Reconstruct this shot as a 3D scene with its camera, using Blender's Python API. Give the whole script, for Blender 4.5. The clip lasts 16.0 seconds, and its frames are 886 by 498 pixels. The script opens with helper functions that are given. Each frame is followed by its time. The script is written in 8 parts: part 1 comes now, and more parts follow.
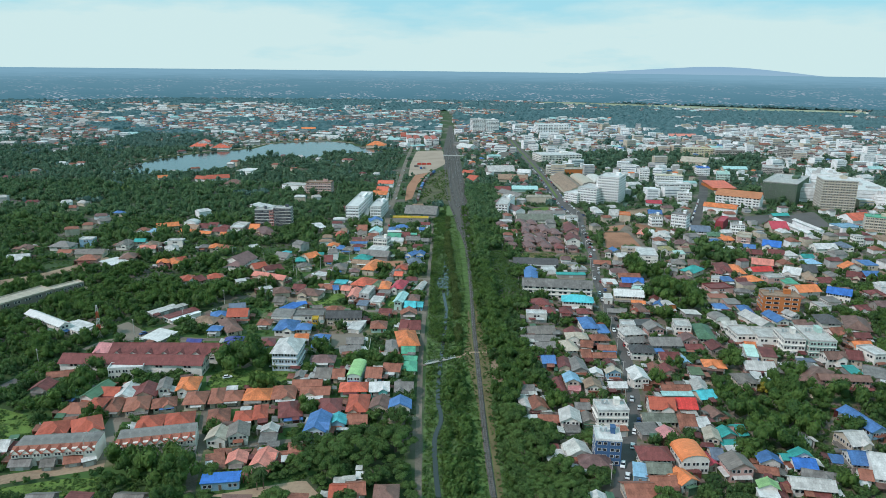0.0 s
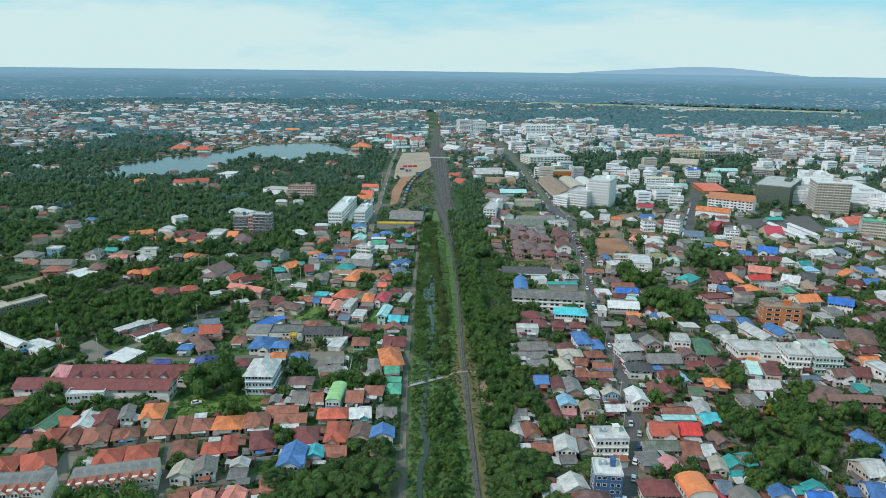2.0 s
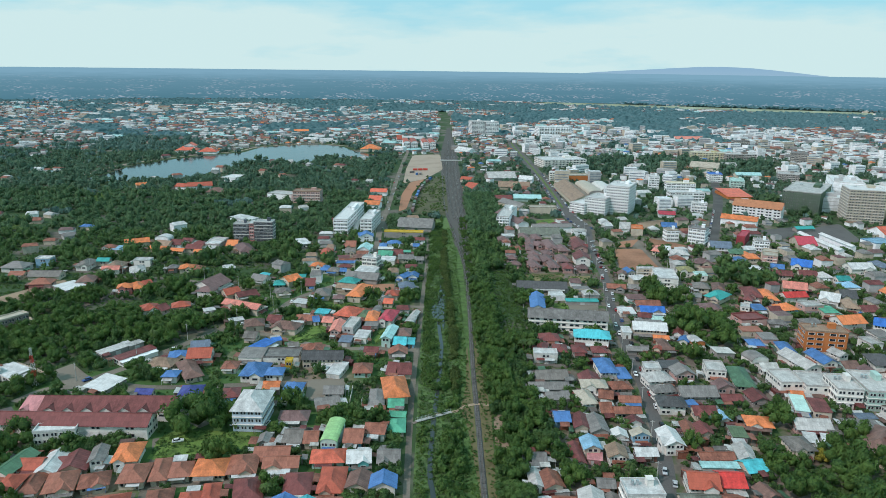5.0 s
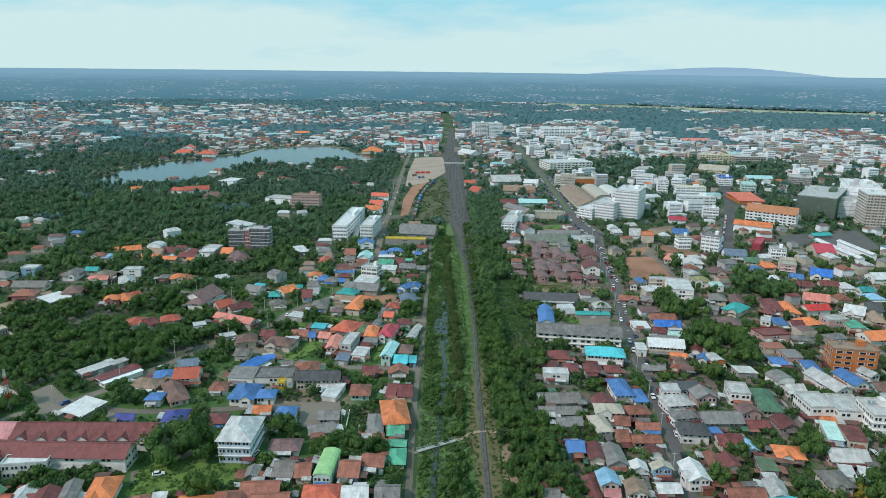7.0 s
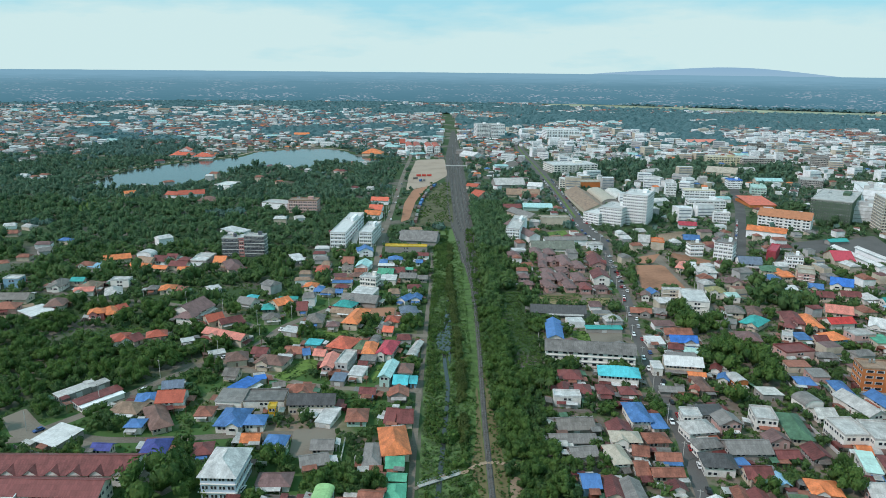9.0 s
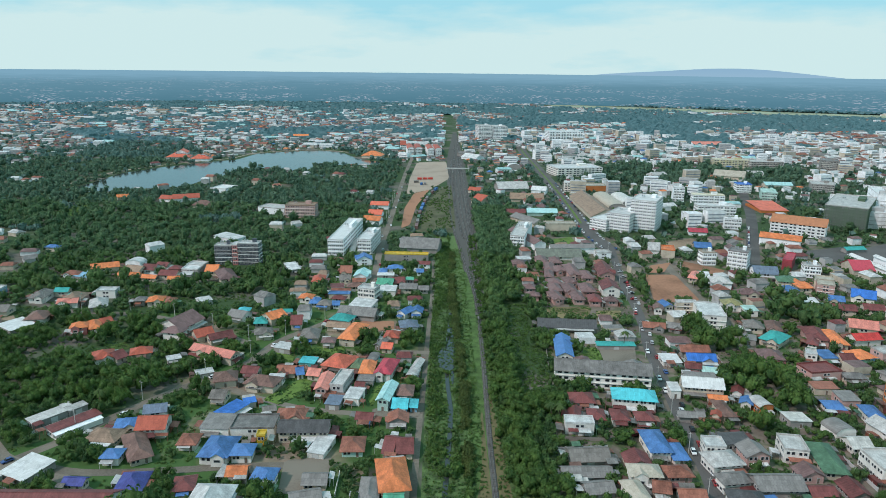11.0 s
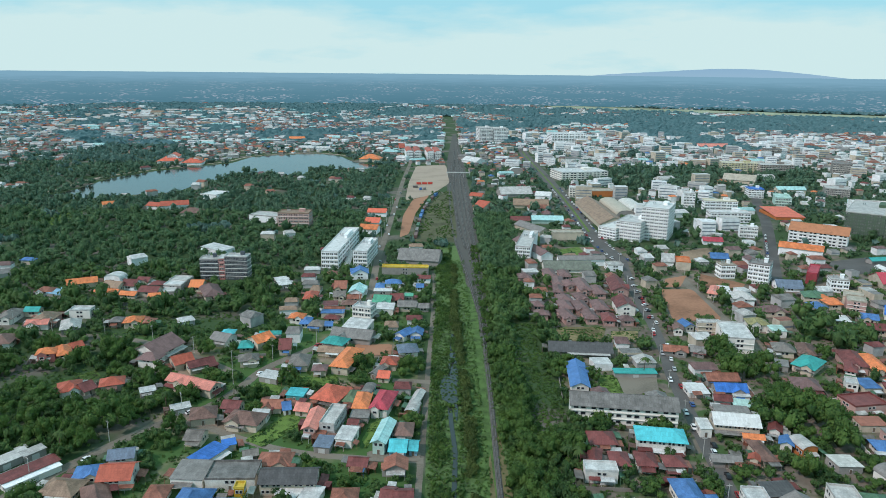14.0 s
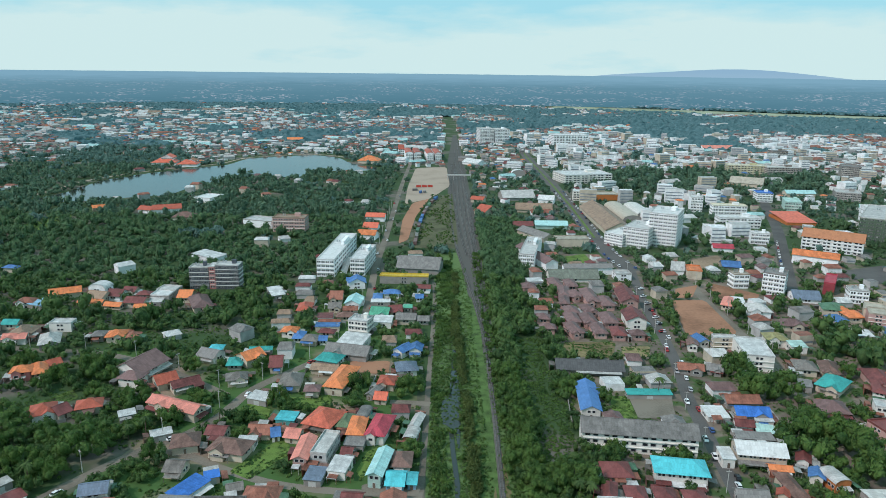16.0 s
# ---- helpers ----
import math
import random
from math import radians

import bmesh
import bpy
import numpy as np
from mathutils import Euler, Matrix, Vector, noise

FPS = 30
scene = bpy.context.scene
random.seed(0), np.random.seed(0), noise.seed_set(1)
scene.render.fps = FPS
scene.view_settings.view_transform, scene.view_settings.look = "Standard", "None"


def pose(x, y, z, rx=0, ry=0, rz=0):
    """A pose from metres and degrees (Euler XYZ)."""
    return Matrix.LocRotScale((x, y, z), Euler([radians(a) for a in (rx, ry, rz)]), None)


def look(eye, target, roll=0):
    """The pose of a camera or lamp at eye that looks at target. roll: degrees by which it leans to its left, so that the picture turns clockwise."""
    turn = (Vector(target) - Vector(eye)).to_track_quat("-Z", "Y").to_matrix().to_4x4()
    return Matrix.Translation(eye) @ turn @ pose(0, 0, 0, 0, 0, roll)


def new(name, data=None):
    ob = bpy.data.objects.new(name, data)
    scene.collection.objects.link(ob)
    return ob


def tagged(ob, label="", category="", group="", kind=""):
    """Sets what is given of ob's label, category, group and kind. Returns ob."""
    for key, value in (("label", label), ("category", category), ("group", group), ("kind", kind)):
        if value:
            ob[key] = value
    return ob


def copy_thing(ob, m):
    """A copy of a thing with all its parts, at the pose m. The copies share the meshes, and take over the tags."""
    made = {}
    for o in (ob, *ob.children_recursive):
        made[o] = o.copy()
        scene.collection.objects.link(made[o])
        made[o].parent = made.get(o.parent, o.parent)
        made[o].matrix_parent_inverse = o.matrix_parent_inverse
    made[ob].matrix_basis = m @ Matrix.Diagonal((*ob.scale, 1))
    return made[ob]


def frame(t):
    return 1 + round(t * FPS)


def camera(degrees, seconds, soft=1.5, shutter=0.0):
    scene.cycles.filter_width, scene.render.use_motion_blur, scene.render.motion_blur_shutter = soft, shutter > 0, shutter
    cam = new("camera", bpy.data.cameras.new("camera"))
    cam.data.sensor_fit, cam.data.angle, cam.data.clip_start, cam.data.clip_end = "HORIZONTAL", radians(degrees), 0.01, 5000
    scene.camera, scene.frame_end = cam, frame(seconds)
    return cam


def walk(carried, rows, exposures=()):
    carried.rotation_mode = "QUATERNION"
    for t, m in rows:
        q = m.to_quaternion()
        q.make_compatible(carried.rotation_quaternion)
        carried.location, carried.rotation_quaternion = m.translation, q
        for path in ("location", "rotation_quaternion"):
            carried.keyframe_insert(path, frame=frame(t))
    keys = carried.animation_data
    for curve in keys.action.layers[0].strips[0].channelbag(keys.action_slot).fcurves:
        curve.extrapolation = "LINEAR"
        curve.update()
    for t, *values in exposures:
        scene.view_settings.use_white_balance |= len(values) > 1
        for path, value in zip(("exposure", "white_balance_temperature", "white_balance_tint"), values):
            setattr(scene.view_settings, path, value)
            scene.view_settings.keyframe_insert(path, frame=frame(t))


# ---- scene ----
cam = camera(65.6, 16.0, soft=0.5)
PATH = [
    (0, (-0.586, -0.435, 139.114), (0.314, 96.243, 113.57), 0.7),
    (0.5, (-0.597, 5.198, 139.277), (0.603, 101.91, 113.874), 0.8),
    (1, (-0.489, 10.755, 139.477), (0.911, 107.505, 114.227), 0.7),
    (1.5, (-0.128, 16.119, 139.664), (1.873, 112.843, 114.358), 0.565),
    (2, (0.431, 21.336, 139.785), (3.181, 117.978, 114.237), 0.730),
    (2.5, (1.062, 26.57, 139.879), (4.011, 123.182, 114.239), 0.830),
    (3, (1.54, 31.906, 139.945), (3.44, 128.515, 114.193), 0.730),
    (3.5, (1.77, 37.333, 139.988), (3.17, 133.95, 114.234), 0.665),
    (4, (1.807, 42.833, 140.025), (3.057, 139.48, 114.376), 0.7),
    (6.5, (1.608, 70.346, 139.989), (2.458, 167.025, 114.445), 0.7),
    (7, (1.578, 75.873, 139.984), (2.278, 172.565, 114.486), 0.7),
    (7.5, (1.494, 81.393, 139.989), (2.144, 178.085, 114.491), 0.7),
    (8, (1.412, 86.973, 139.988), (2.062, 183.69, 114.584), 0.7),
    (8.5, (1.283, 92.498, 139.98), (1.833, 189.203, 114.529), 0.7),
    (9, (1.116, 98.02, 139.977), (1.616, 194.729, 114.538), 0.6),
    (11.5, (-0.059, 125.464, 140.053), (0.341, 222.198, 114.707), 0.7),
    (12, (-0.321, 131.035, 140.042), (0.079, 227.766, 114.684), 0.7),
    (12.5, (-0.581, 136.575, 140.013), (-0.131, 233.305, 114.655), 0.7),
    (13, (-0.802, 142.092, 139.974), (-0.352, 238.838, 114.675), 0.7),
    (13.5, (-1.001, 147.567, 139.963), (-0.501, 244.325, 114.711), 0.7),
    (14, (-1.235, 153.089, 139.975), (-0.685, 249.847, 114.723), 0.6),
    (14.5, (-1.463, 158.472, 140.008), (-0.863, 255.233, 114.768), 0.6),
    (15, (-1.636, 163.754, 140.009), (-1.036, 260.527, 114.816), 0.6),
    (15.5, (-1.756, 169.043, 140.034), (-1.206, 265.816, 114.841), 0.6),
    (16, (-1.855, 174.396, 140.092), (-1.255, 271.153, 114.84), 0.7),
]
walk(cam, [(t, look(eye, target, roll)) for t, eye, target, roll in PATH], [(0, -0.48, 6300, 24.5), (16, -0.48, 6300, 24.5)])

# ---- world and sun ----
SUN_AZ, SUN_EL = 238.0, 45.0      # degrees from north (+y) towards east (+x), and above the horizon
world = bpy.data.worlds.new("hazy_sky")
scene.world = world
world.use_nodes = True
wn, wl = world.node_tree.nodes, world.node_tree.links
sky = wn.new("ShaderNodeTexSky")
sky.sky_type, sky.sun_disc = "NISHITA", False
sky.sun_elevation, sky.sun_rotation = radians(SUN_EL), radians(SUN_AZ)
sky.air_density, sky.dust_density, sky.ozone_density = 1.2, 1.5, 2.0
co = wn.new("ShaderNodeTexCoord")
mp = wn.new("ShaderNodeMapping")
mp.inputs["Scale"].default_value = (2.3, 2.3, 11.0)
mp.inputs["Rotation"].default_value = (0.0, radians(2.5), 0.0)
cl = wn.new("ShaderNodeTexNoise")
cl.inputs["Scale"].default_value, cl.inputs["Detail"].default_value, cl.inputs["Roughness"].default_value = 1.1, 7, 0.6
cr = wn.new("ShaderNodeValToRGB")
cr.color_ramp.elements[0].position, cr.color_ramp.elements[0].color = 0.36, (0.08, 0.08, 0.08, 1)
cr.color_ramp.elements[1].position, cr.color_ramp.elements[1].color = 0.57, (0.97, 0.97, 0.97, 1)
mixc = wn.new("ShaderNodeMixRGB")
mixc.inputs["Color2"].default_value = (8.3, 11.7, 10.6, 1)
wl.new(co.outputs["Generated"], mp.inputs["Vector"])
wl.new(mp.outputs["Vector"], cl.inputs["Vector"])
# the haze near the horizon closes the gaps between the clouds
sep, low, plus = wn.new("ShaderNodeSeparateXYZ"), wn.new("ShaderNodeMapRange"), wn.new("ShaderNodeMath")
wl.new(co.outputs["Generated"], sep.inputs[0])
low.inputs["From Min"].default_value, low.inputs["From Max"].default_value = 0.05, 0.092
low.inputs["To Min"].default_value, low.inputs["To Max"].default_value = 0.11, -0.13
wl.new(sep.outputs["Z"], low.inputs["Value"])
plus.operation = "ADD"
wl.new(cl.outputs["Fac"], plus.inputs[0])
wl.new(low.outputs["Result"], plus.inputs[1])
wl.new(plus.outputs[0], cr.inputs["Fac"])
wl.new(cr.outputs["Color"], mixc.inputs["Fac"])
tone = wn.new("ShaderNodeMixRGB")
tone.inputs["Fac"].default_value, tone.inputs["Color2"].default_value = 0.8, (4.6, 11.4, 12.2, 1)
wl.new(sky.outputs["Color"], tone.inputs["Color1"])
wl.new(tone.outputs["Color"], mixc.inputs["Color1"])
wl.new(mixc.outputs["Color"], wn["Background"].inputs["Color"])
wn["Background"].inputs["Strength"].default_value = 0.10
sun = new("sun", bpy.data.lights.new("sun", "SUN"))
sun.data.energy, sun.data.angle, sun.data.color = 3.25, radians(2.0), (1.0, 0.95, 0.88)
a, e = radians(SUN_AZ), radians(SUN_EL)
sun.matrix_world = look((500 * math.sin(a) * math.cos(e), 500 * math.cos(a) * math.cos(e), 500 * math.sin(e)), (0, 0, 0))

# ---- materials ----
def surface(name, col, rough=0.8, spread=0.25, scale=0.6, fine=9.0, bump=0.25, metal=0.0, ribs=0.0, per="object", spec=0.3, patch=0.6):
    """A worn surface: stains at two scales, grain, and ribs along x where the thing is corrugated or tiled."""
    m = bpy.data.materials.new(name)
    m.use_nodes = True
    n, k = m.node_tree.nodes, m.node_tree.links
    p = n["Principled BSDF"]
    p.inputs["Roughness"].default_value, p.inputs["Metallic"].default_value = rough, metal
    p.inputs["Specular IOR Level"].default_value = spec
    c = n.new("ShaderNodeTexCoord")
    big, small = n.new("ShaderNodeTexNoise"), n.new("ShaderNodeTexNoise")
    for t, s, d in ((big, scale, 4), (small, fine, 3)):
        t.inputs["Scale"].default_value, t.inputs["Detail"].default_value = s, d
        k.new(c.outputs["Object"], t.inputs["Vector"])
    add = n.new("ShaderNodeMath")
    add.operation = "MULTIPLY_ADD"
    add.inputs[1].default_value = 0.5
    k.new(small.outputs["Fac"], add.inputs[0])
    k.new(big.outputs["Fac"], add.inputs[2])
    if per == "island":
        r = n.new("ShaderNodeNewGeometry").outputs["Random Per Island"]
    else:
        r = n.new("ShaderNodeObjectInfo").outputs["Random"]
    ra = n.new("ShaderNodeMath")
    ra.operation = "MULTIPLY_ADD"
    ra.inputs[1].default_value = 0.3
    k.new(r, ra.inputs[0])
    k.new(add.outputs[0], ra.inputs[2])
    ramp = n.new("ShaderNodeValToRGB")
    lo = [max(0.0, v * (1 - 1.25 * spread)) for v in col]
    hi = [min(0.9, v * (1 + 0.8 * spread) + 0.02 * spread) for v in col]
    ramp.color_ramp.elements[0].position, ramp.color_ramp.elements[0].color = 0.55, (*lo, 1)
    ramp.color_ramp.elements[1].position, ramp.color_ramp.elements[1].color = 1.0, (*hi, 1)
    k.new(ra.outputs[0], ramp.inputs["Fac"])
    out = ramp.outputs["Color"]
    if ribs:
        # sheets or courses that have weathered unlike one another
        br = n.new("ShaderNodeTexBrick")
        br.inputs["Scale"].default_value, br.inputs["Mortar Size"].default_value, br.inputs["Bias"].default_value = 1.0, 0.035, -0.1
        br.inputs["Brick Width"].default_value, br.inputs["Row Height"].default_value = 0.95, 1.7
        br.inputs["Color1"].default_value, br.inputs["Color2"].default_value, br.inputs["Mortar"].default_value = (.72, .70, .68, 1), (1.12, 1.12, 1.12, 1), (.5, .48, .46, 1)
        k.new(c.outputs["Object"], br.inputs["Vector"])
        mu = n.new("ShaderNodeMixRGB")
        mu.blend_type = "MULTIPLY"
        mu.inputs["Fac"].default_value = patch
        k.new(out, mu.inputs["Color1"])
        k.new(br.outputs["Color"], mu.inputs["Color2"])
        out = mu.outputs["Color"]
    k.new(out, p.inputs["Base Color"])
    if bump:
        b = n.new("ShaderNodeBump")
        b.inputs["Strength"].default_value, b.inputs["Distance"].default_value = bump, 0.12
        if ribs:
            w = n.new("ShaderNodeTexWave")
            w.inputs["Scale"].default_value, w.inputs["Distortion"].default_value = ribs, 0.3
            k.new(c.outputs["Object"], w.inputs["Vector"])
            k.new(w.outputs["Fac"], b.inputs["Height"])
        else:
            k.new(small.outputs["Fac"], b.inputs["Height"])
        k.new(b.outputs["Normal"], p.inputs["Normal"])
    return m


ROOF = {}
WARM = ("maroon", "rust", "red", "brightred", "crimson", "redorange", "orange", "salmon", "orangebrown", "mauve", "brown")
for nm, col in dict(
        white=(.56, .55, .53), palewhite=(.76, .76, .75), dirtywhite=(.52, .5, .46), lightgrey=(.45, .43, .405), grey=(.225, .205, .19), dark=(.09, .085, .085),
        greybrown=(.19, .165, .145), greyblue=(.15, .19, .25), brown=(.17, .09, .07), tan=(.33, .215, .145), beige=(.44, .38, .30), mauve=(.17, .095, .088),
        maroon=(.165, .045, .040), rust=(.27, .098, .062), red=(.37, .08, .045), brightred=(.6, .05, .04), crimson=(.42, .05, .07), redorange=(.58, .125, .07),
        orange=(.62, .18, .062), orangebrown=(.38, .15, .07), salmon=(.58, .20, .15), pink=(.56, .23, .23), yellow=(.62, .42, .05), olive=(.3, .27, .12),
        green=(.09, .19, .11), mossgreen=(.13, .19, .10), mossgrey=(.18, .19, .15), bgreen=(.09, .38, .24), lime=(.30, .52, .22), mint=(.45, .65, .58),
        teal=(.03, .33, .30), paleteal=(.36, .60, .58), cyan=(.07, .50, .55), skyblue=(.25, .45, .60), blue=(.075, .19, .42), brightblue=(.04, .17, .53), violet=(.07, .08, .30),
        cream=(.6, .55, .42)).items():
    ROOF[nm] = surface("roof_" + nm, col if "white" in nm or nm == "lightgrey" else [v * (1.08 if nm in WARM else .9) for v in col], rough=0.55, spread=0.34 if nm in ("rust", "maroon", "greybrown", "brown", "mossgrey") else 0.28, scale=0.3, fine=1.6, bump=0.22, ribs=0.3, spec=0.35, patch=0.6 if nm in ("rust", "maroon", "grey", "greybrown", "lightgrey", "brown", "mossgrey", "dark", "dirtywhite", "mauve", "tan") else 0.42)
WALL = {}
for nm, col in dict(
        white=(.68, .645, .59), palewhite=(.84, .82, .79), plainwhite=(.82, .81, .80), lightgrey=(.50, .485, .47), grey=(.32, .295, .27), cream=(.60, .51, .40), yellowcream=(.62, .55, .33), beige=(.5, .44, .34),
        pink=(.56, .34, .30), hotpink=(.62, .22, .20), concrete=(.26, .22, .19), paleblue=(.50, .58, .66), skyblue=(.26, .45, .58), bluewall=(.05, .12, .24), mint=(.44, .62, .55),
        tealwall=(.10, .38, .36), orangewall=(.56, .18, .055), rustwall=(.25, .10, .07), maroonwall=(.22, .07, .07), crimsonwall=(.36, .06, .07), yellow=(.62, .36, .02), smokedglass=(.10, .115, .135),
        greenwall=(.09, .15, .09), hazedglass=(.24, .28, .32)).items():
    WALL[nm] = surface("wall_" + nm, col if "white" in nm else [v * .85 for v in col], rough=0.85, spread=0.2, scale=0.25, fine=3.0, bump=0.12)

M = dict(
    asphalt=surface("asphalt", (.098, .090, .084), 0.9, 0.25, 0.05, 1.5, 0.2),
    lane=surface("concrete_lane", (.17, .143, .112), 0.9, 0.3, 0.06, 1.2, 0.2),
    dirt=surface("dirt", (.30, .21, .14), 0.95, 0.3, 0.06, 0.8, 0.5),
    yard=surface("yard_gravel", (.072, .066, .058), 0.95, 0.35, 0.03, 0.4, 0.5),
    sand=surface("sandy_ground", (.33, .255, .195), 0.95, 0.22, 0.04, 0.6, 0.4),
    redearth=surface("red_earth", (.30, .145, .085), 0.95, 0.3, 0.045, 0.5, 0.5),
    scrub=surface("scrub", (.075, .075, .035), 0.95, 0.5, 0.08, 0.5, 0.6),
    lawn=surface("grass", (.062, .106, .014), 0.95, 0.9, 0.2, 3.0, 0.9),
    mown=surface("mown_grass", (.050, .094, .019), 0.95, 0.7, 0.2, 3.0, 0.9),
    verge=surface("verge_grass", (.048, .085, .02), 0.95, 0.95, 0.3, 3.0, 0.9),
    drygrass=surface("dry_grass", (.20, .16, .075), 0.95, 0.4, 0.05, 0.4, 0.5),
    airfield=surface("airfield_grass", (.33, .36, .24), 0.95, 0.35, 0.01, 0.1, 0.3),
    weeds=surface("dry_weeds", (.10, .082, .034), 0.95, 0.5, 0.12, 0.9, 0.8),
    ballast=surface("ballast", (.088, .078, .07), 0.95, 0.35, 0.1, 2.5, 0.6),
    rail=surface("rail_steel", (.26, .23, .21), 0.4, 0.2, 0.4, 6, 0.1, metal=0.8),
    sleeper=surface("sleeper_concrete", (.12, .108, .098), 0.9, 0.2, 0.5, 6, 0.2, per="island"),
    pole=surface("pole_concrete", (.42, .40, .37), 0.9, 0.15, 0.5, 6, 0.1),
    wire=surface("black_cable", (.03, .03, .03), 0.6, 0.1, 1, 6, 0),
    bark=surface("bark", (.11, .08, .055), 0.95, 0.3, 1.0, 6, 0.5),
    door=surface("door_paint", (.16, .12, .09), 0.6, 0.25, 0.8, 6, 0.1),
    winframe=surface("window_frame", (.5, .5, .48), 0.6, 0.15, 0.8, 6, 0),
    tyre=surface("tyre_rubber", (.02, .02, .02), 0.9, 0.1, 1, 6, 0),
    steel=surface("tank_steel", (.55, .57, .58), 0.35, 0.1, 1, 6, 0, metal=0.9),
    redpaint=surface("red_paint", (.5, .06, .04), 0.5, 0.15, 0.8, 6, 0),
)
glass = bpy.data.materials.new("dark_window_glass")
glass.use_nodes = True
gp = glass.node_tree.nodes["Principled BSDF"]
gp.inputs["Base Color"].default_value, gp.inputs["Roughness"].default_value = (.018, .022, .028, 1), 0.3
gp.inputs["Specular IOR Level"].default_value = 0.25
water = bpy.data.materials.new("lake_water")
water.use_nodes = True
n, k = water.node_tree.nodes, water.node_tree.links
n["Principled BSDF"].inputs["Base Color"].default_value = (.035, .042, .038, 1)
n["Principled BSDF"].inputs["Specular IOR Level"].default_value = 0.36
n["Principled BSDF"].inputs["Roughness"].default_value = 0.12
rip, bmp = n.new("ShaderNodeTexNoise"), n.new("ShaderNodeBump")
rip.inputs["Scale"].default_value = 0.5
bmp.inputs["Strength"].default_value = 0.06
k.new(n.new("ShaderNodeTexCoord").outputs["Object"], rip.inputs["Vector"])
k.new(rip.outputs["Fac"], bmp.inputs["Height"])
k.new(bmp.outputs["Normal"], n["Principled BSDF"].inputs["Normal"])
M["water"], M["glass"] = water, glass


def foliage(name, dark, light, rand, grain=2.3):
    """Leaves: colour by leaf clump, by tree and by a wide drift over the place."""
    m = bpy.data.materials.new(name)
    m.use_nodes = True
    n, k = m.node_tree.nodes, m.node_tree.links
    p = n["Principled BSDF"]
    p.inputs["Roughness"].default_value, p.inputs["Specular IOR Level"].default_value = 0.6, 0.25
    g = n.new("ShaderNodeNewGeometry")
    wide = n.new("ShaderNodeTexNoise")
    wide.inputs["Scale"].default_value, wide.inputs["Detail"].default_value = 0.11, 2
    k.new(g.outputs["Position"], wide.inputs["Vector"])
    one, two = n.new("ShaderNodeMath"), n.new("ShaderNodeMath")
    one.operation = two.operation = "MULTIPLY_ADD"
    one.inputs[1].default_value, one.inputs[2].default_value = 0.32, -0.44 - grain / 2
    k.new(g.outputs["Random Per Island"], one.inputs[0])
    two.inputs[1].default_value = 1.9
    k.new(wide.outputs["Fac"], two.inputs[0])
    k.new(one.outputs[0], two.inputs[2])
    # sprays of leaves within a clump
    leafy, spray = n.new("ShaderNodeTexNoise"), n.new("ShaderNodeMath")
    leafy.inputs["Scale"].default_value, leafy.inputs["Detail"].default_value, leafy.inputs["Roughness"].default_value = 1.8, 4, 0.75
    k.new(g.outputs["Position"], leafy.inputs["Vector"])
    spray.operation = "MULTIPLY_ADD"
    spray.inputs[1].default_value = grain
    k.new(leafy.outputs["Fac"], spray.inputs[0])
    k.new(two.outputs[0], spray.inputs[2])
    bp = n.new("ShaderNodeBump")
    bp.inputs["Strength"].default_value, bp.inputs["Distance"].default_value = 0.8, 0.5
    k.new(leafy.outputs["Fac"], bp.inputs["Height"])
    k.new(bp.outputs["Normal"], p.inputs["Normal"])
    last = spray.outputs[0]
    if rand:
        three = n.new("ShaderNodeMath")
        three.operation = "MULTIPLY_ADD"
        three.inputs[1].default_value = rand
        k.new(n.new("ShaderNodeObjectInfo").outputs["Random"], three.inputs[0])
        k.new(last, three.inputs[2])
        last = three.outputs[0]
    ramp = n.new("ShaderNodeValToRGB")
    ramp.color_ramp.elements[0].position, ramp.color_ramp.elements[0].color = 0.25, (*dark, 1)
    ramp.color_ramp.elements[1].position, ramp.color_ramp.elements[1].color = 0.95, (*light, 1)
    k.new(last, ramp.inputs["Fac"])
    k.new(ramp.outputs["Color"], p.inputs["Base Color"])
    # light that passes through the leaves
    thru, both = n.new("ShaderNodeBsdfTranslucent"), n.new("ShaderNodeMixShader")
    both.inputs["Fac"].default_value = 0.32
    k.new(ramp.outputs["Color"], thru.inputs["Color"])
    k.new(p.outputs[0], both.inputs[1])
    k.new(thru.outputs[0], both.inputs[2])
    k.new(both.outputs[0], n["Material Output"].inputs["Surface"])
    return m


M["leaf"] = foliage("tree_leaves", (0.04, 0.09, 0.03), (0.125, 0.215, 0.058), 0.3)
M["woods"] = foliage("wood_leaves", (0.038, 0.088, 0.031), (0.115, 0.2, 0.058), 0)
# lake and shore leaves step towards blue, a painted haze that grows with distance
M["lake_leaf_hazed"] = foliage("lakeside_leaves_hazed", (0.044, 0.102, 0.05), (0.125, 0.216, 0.09), 0)
M["shore_leaf_hazed"] = foliage("shore_tree_leaves_hazed", (.052, .116, .078), (.14, .232, .138), 0)
M["bush"] = foliage("bush_leaves", (0.04, 0.098, 0.026), (0.118, 0.205, 0.046), 0)
# far leaves are bluer and paler: the haze of distance is in the colour
M["far_leaf_hazed"] = foliage("far_tree_leaves_hazed", (0.07, 0.15, 0.13), (0.155, 0.25, 0.2), 0)
M["plain_leaf_hazed"] = foliage("plain_wood_leaves_hazed", (0.06, 0.15, 0.158), (0.125, 0.235, 0.25), 0)
M["blossom"] = foliage("yellow_blossom", (.20, .19, .03), (.42, .36, .05), 0)
M["row"] = foliage("canal_tree_leaves", (0.05, 0.085, 0.024), (0.145, 0.19, 0.052), 0)
M["palm"] = foliage("palm_fronds", (.04, .085, .025), (.11, .17, .05), 0.2)

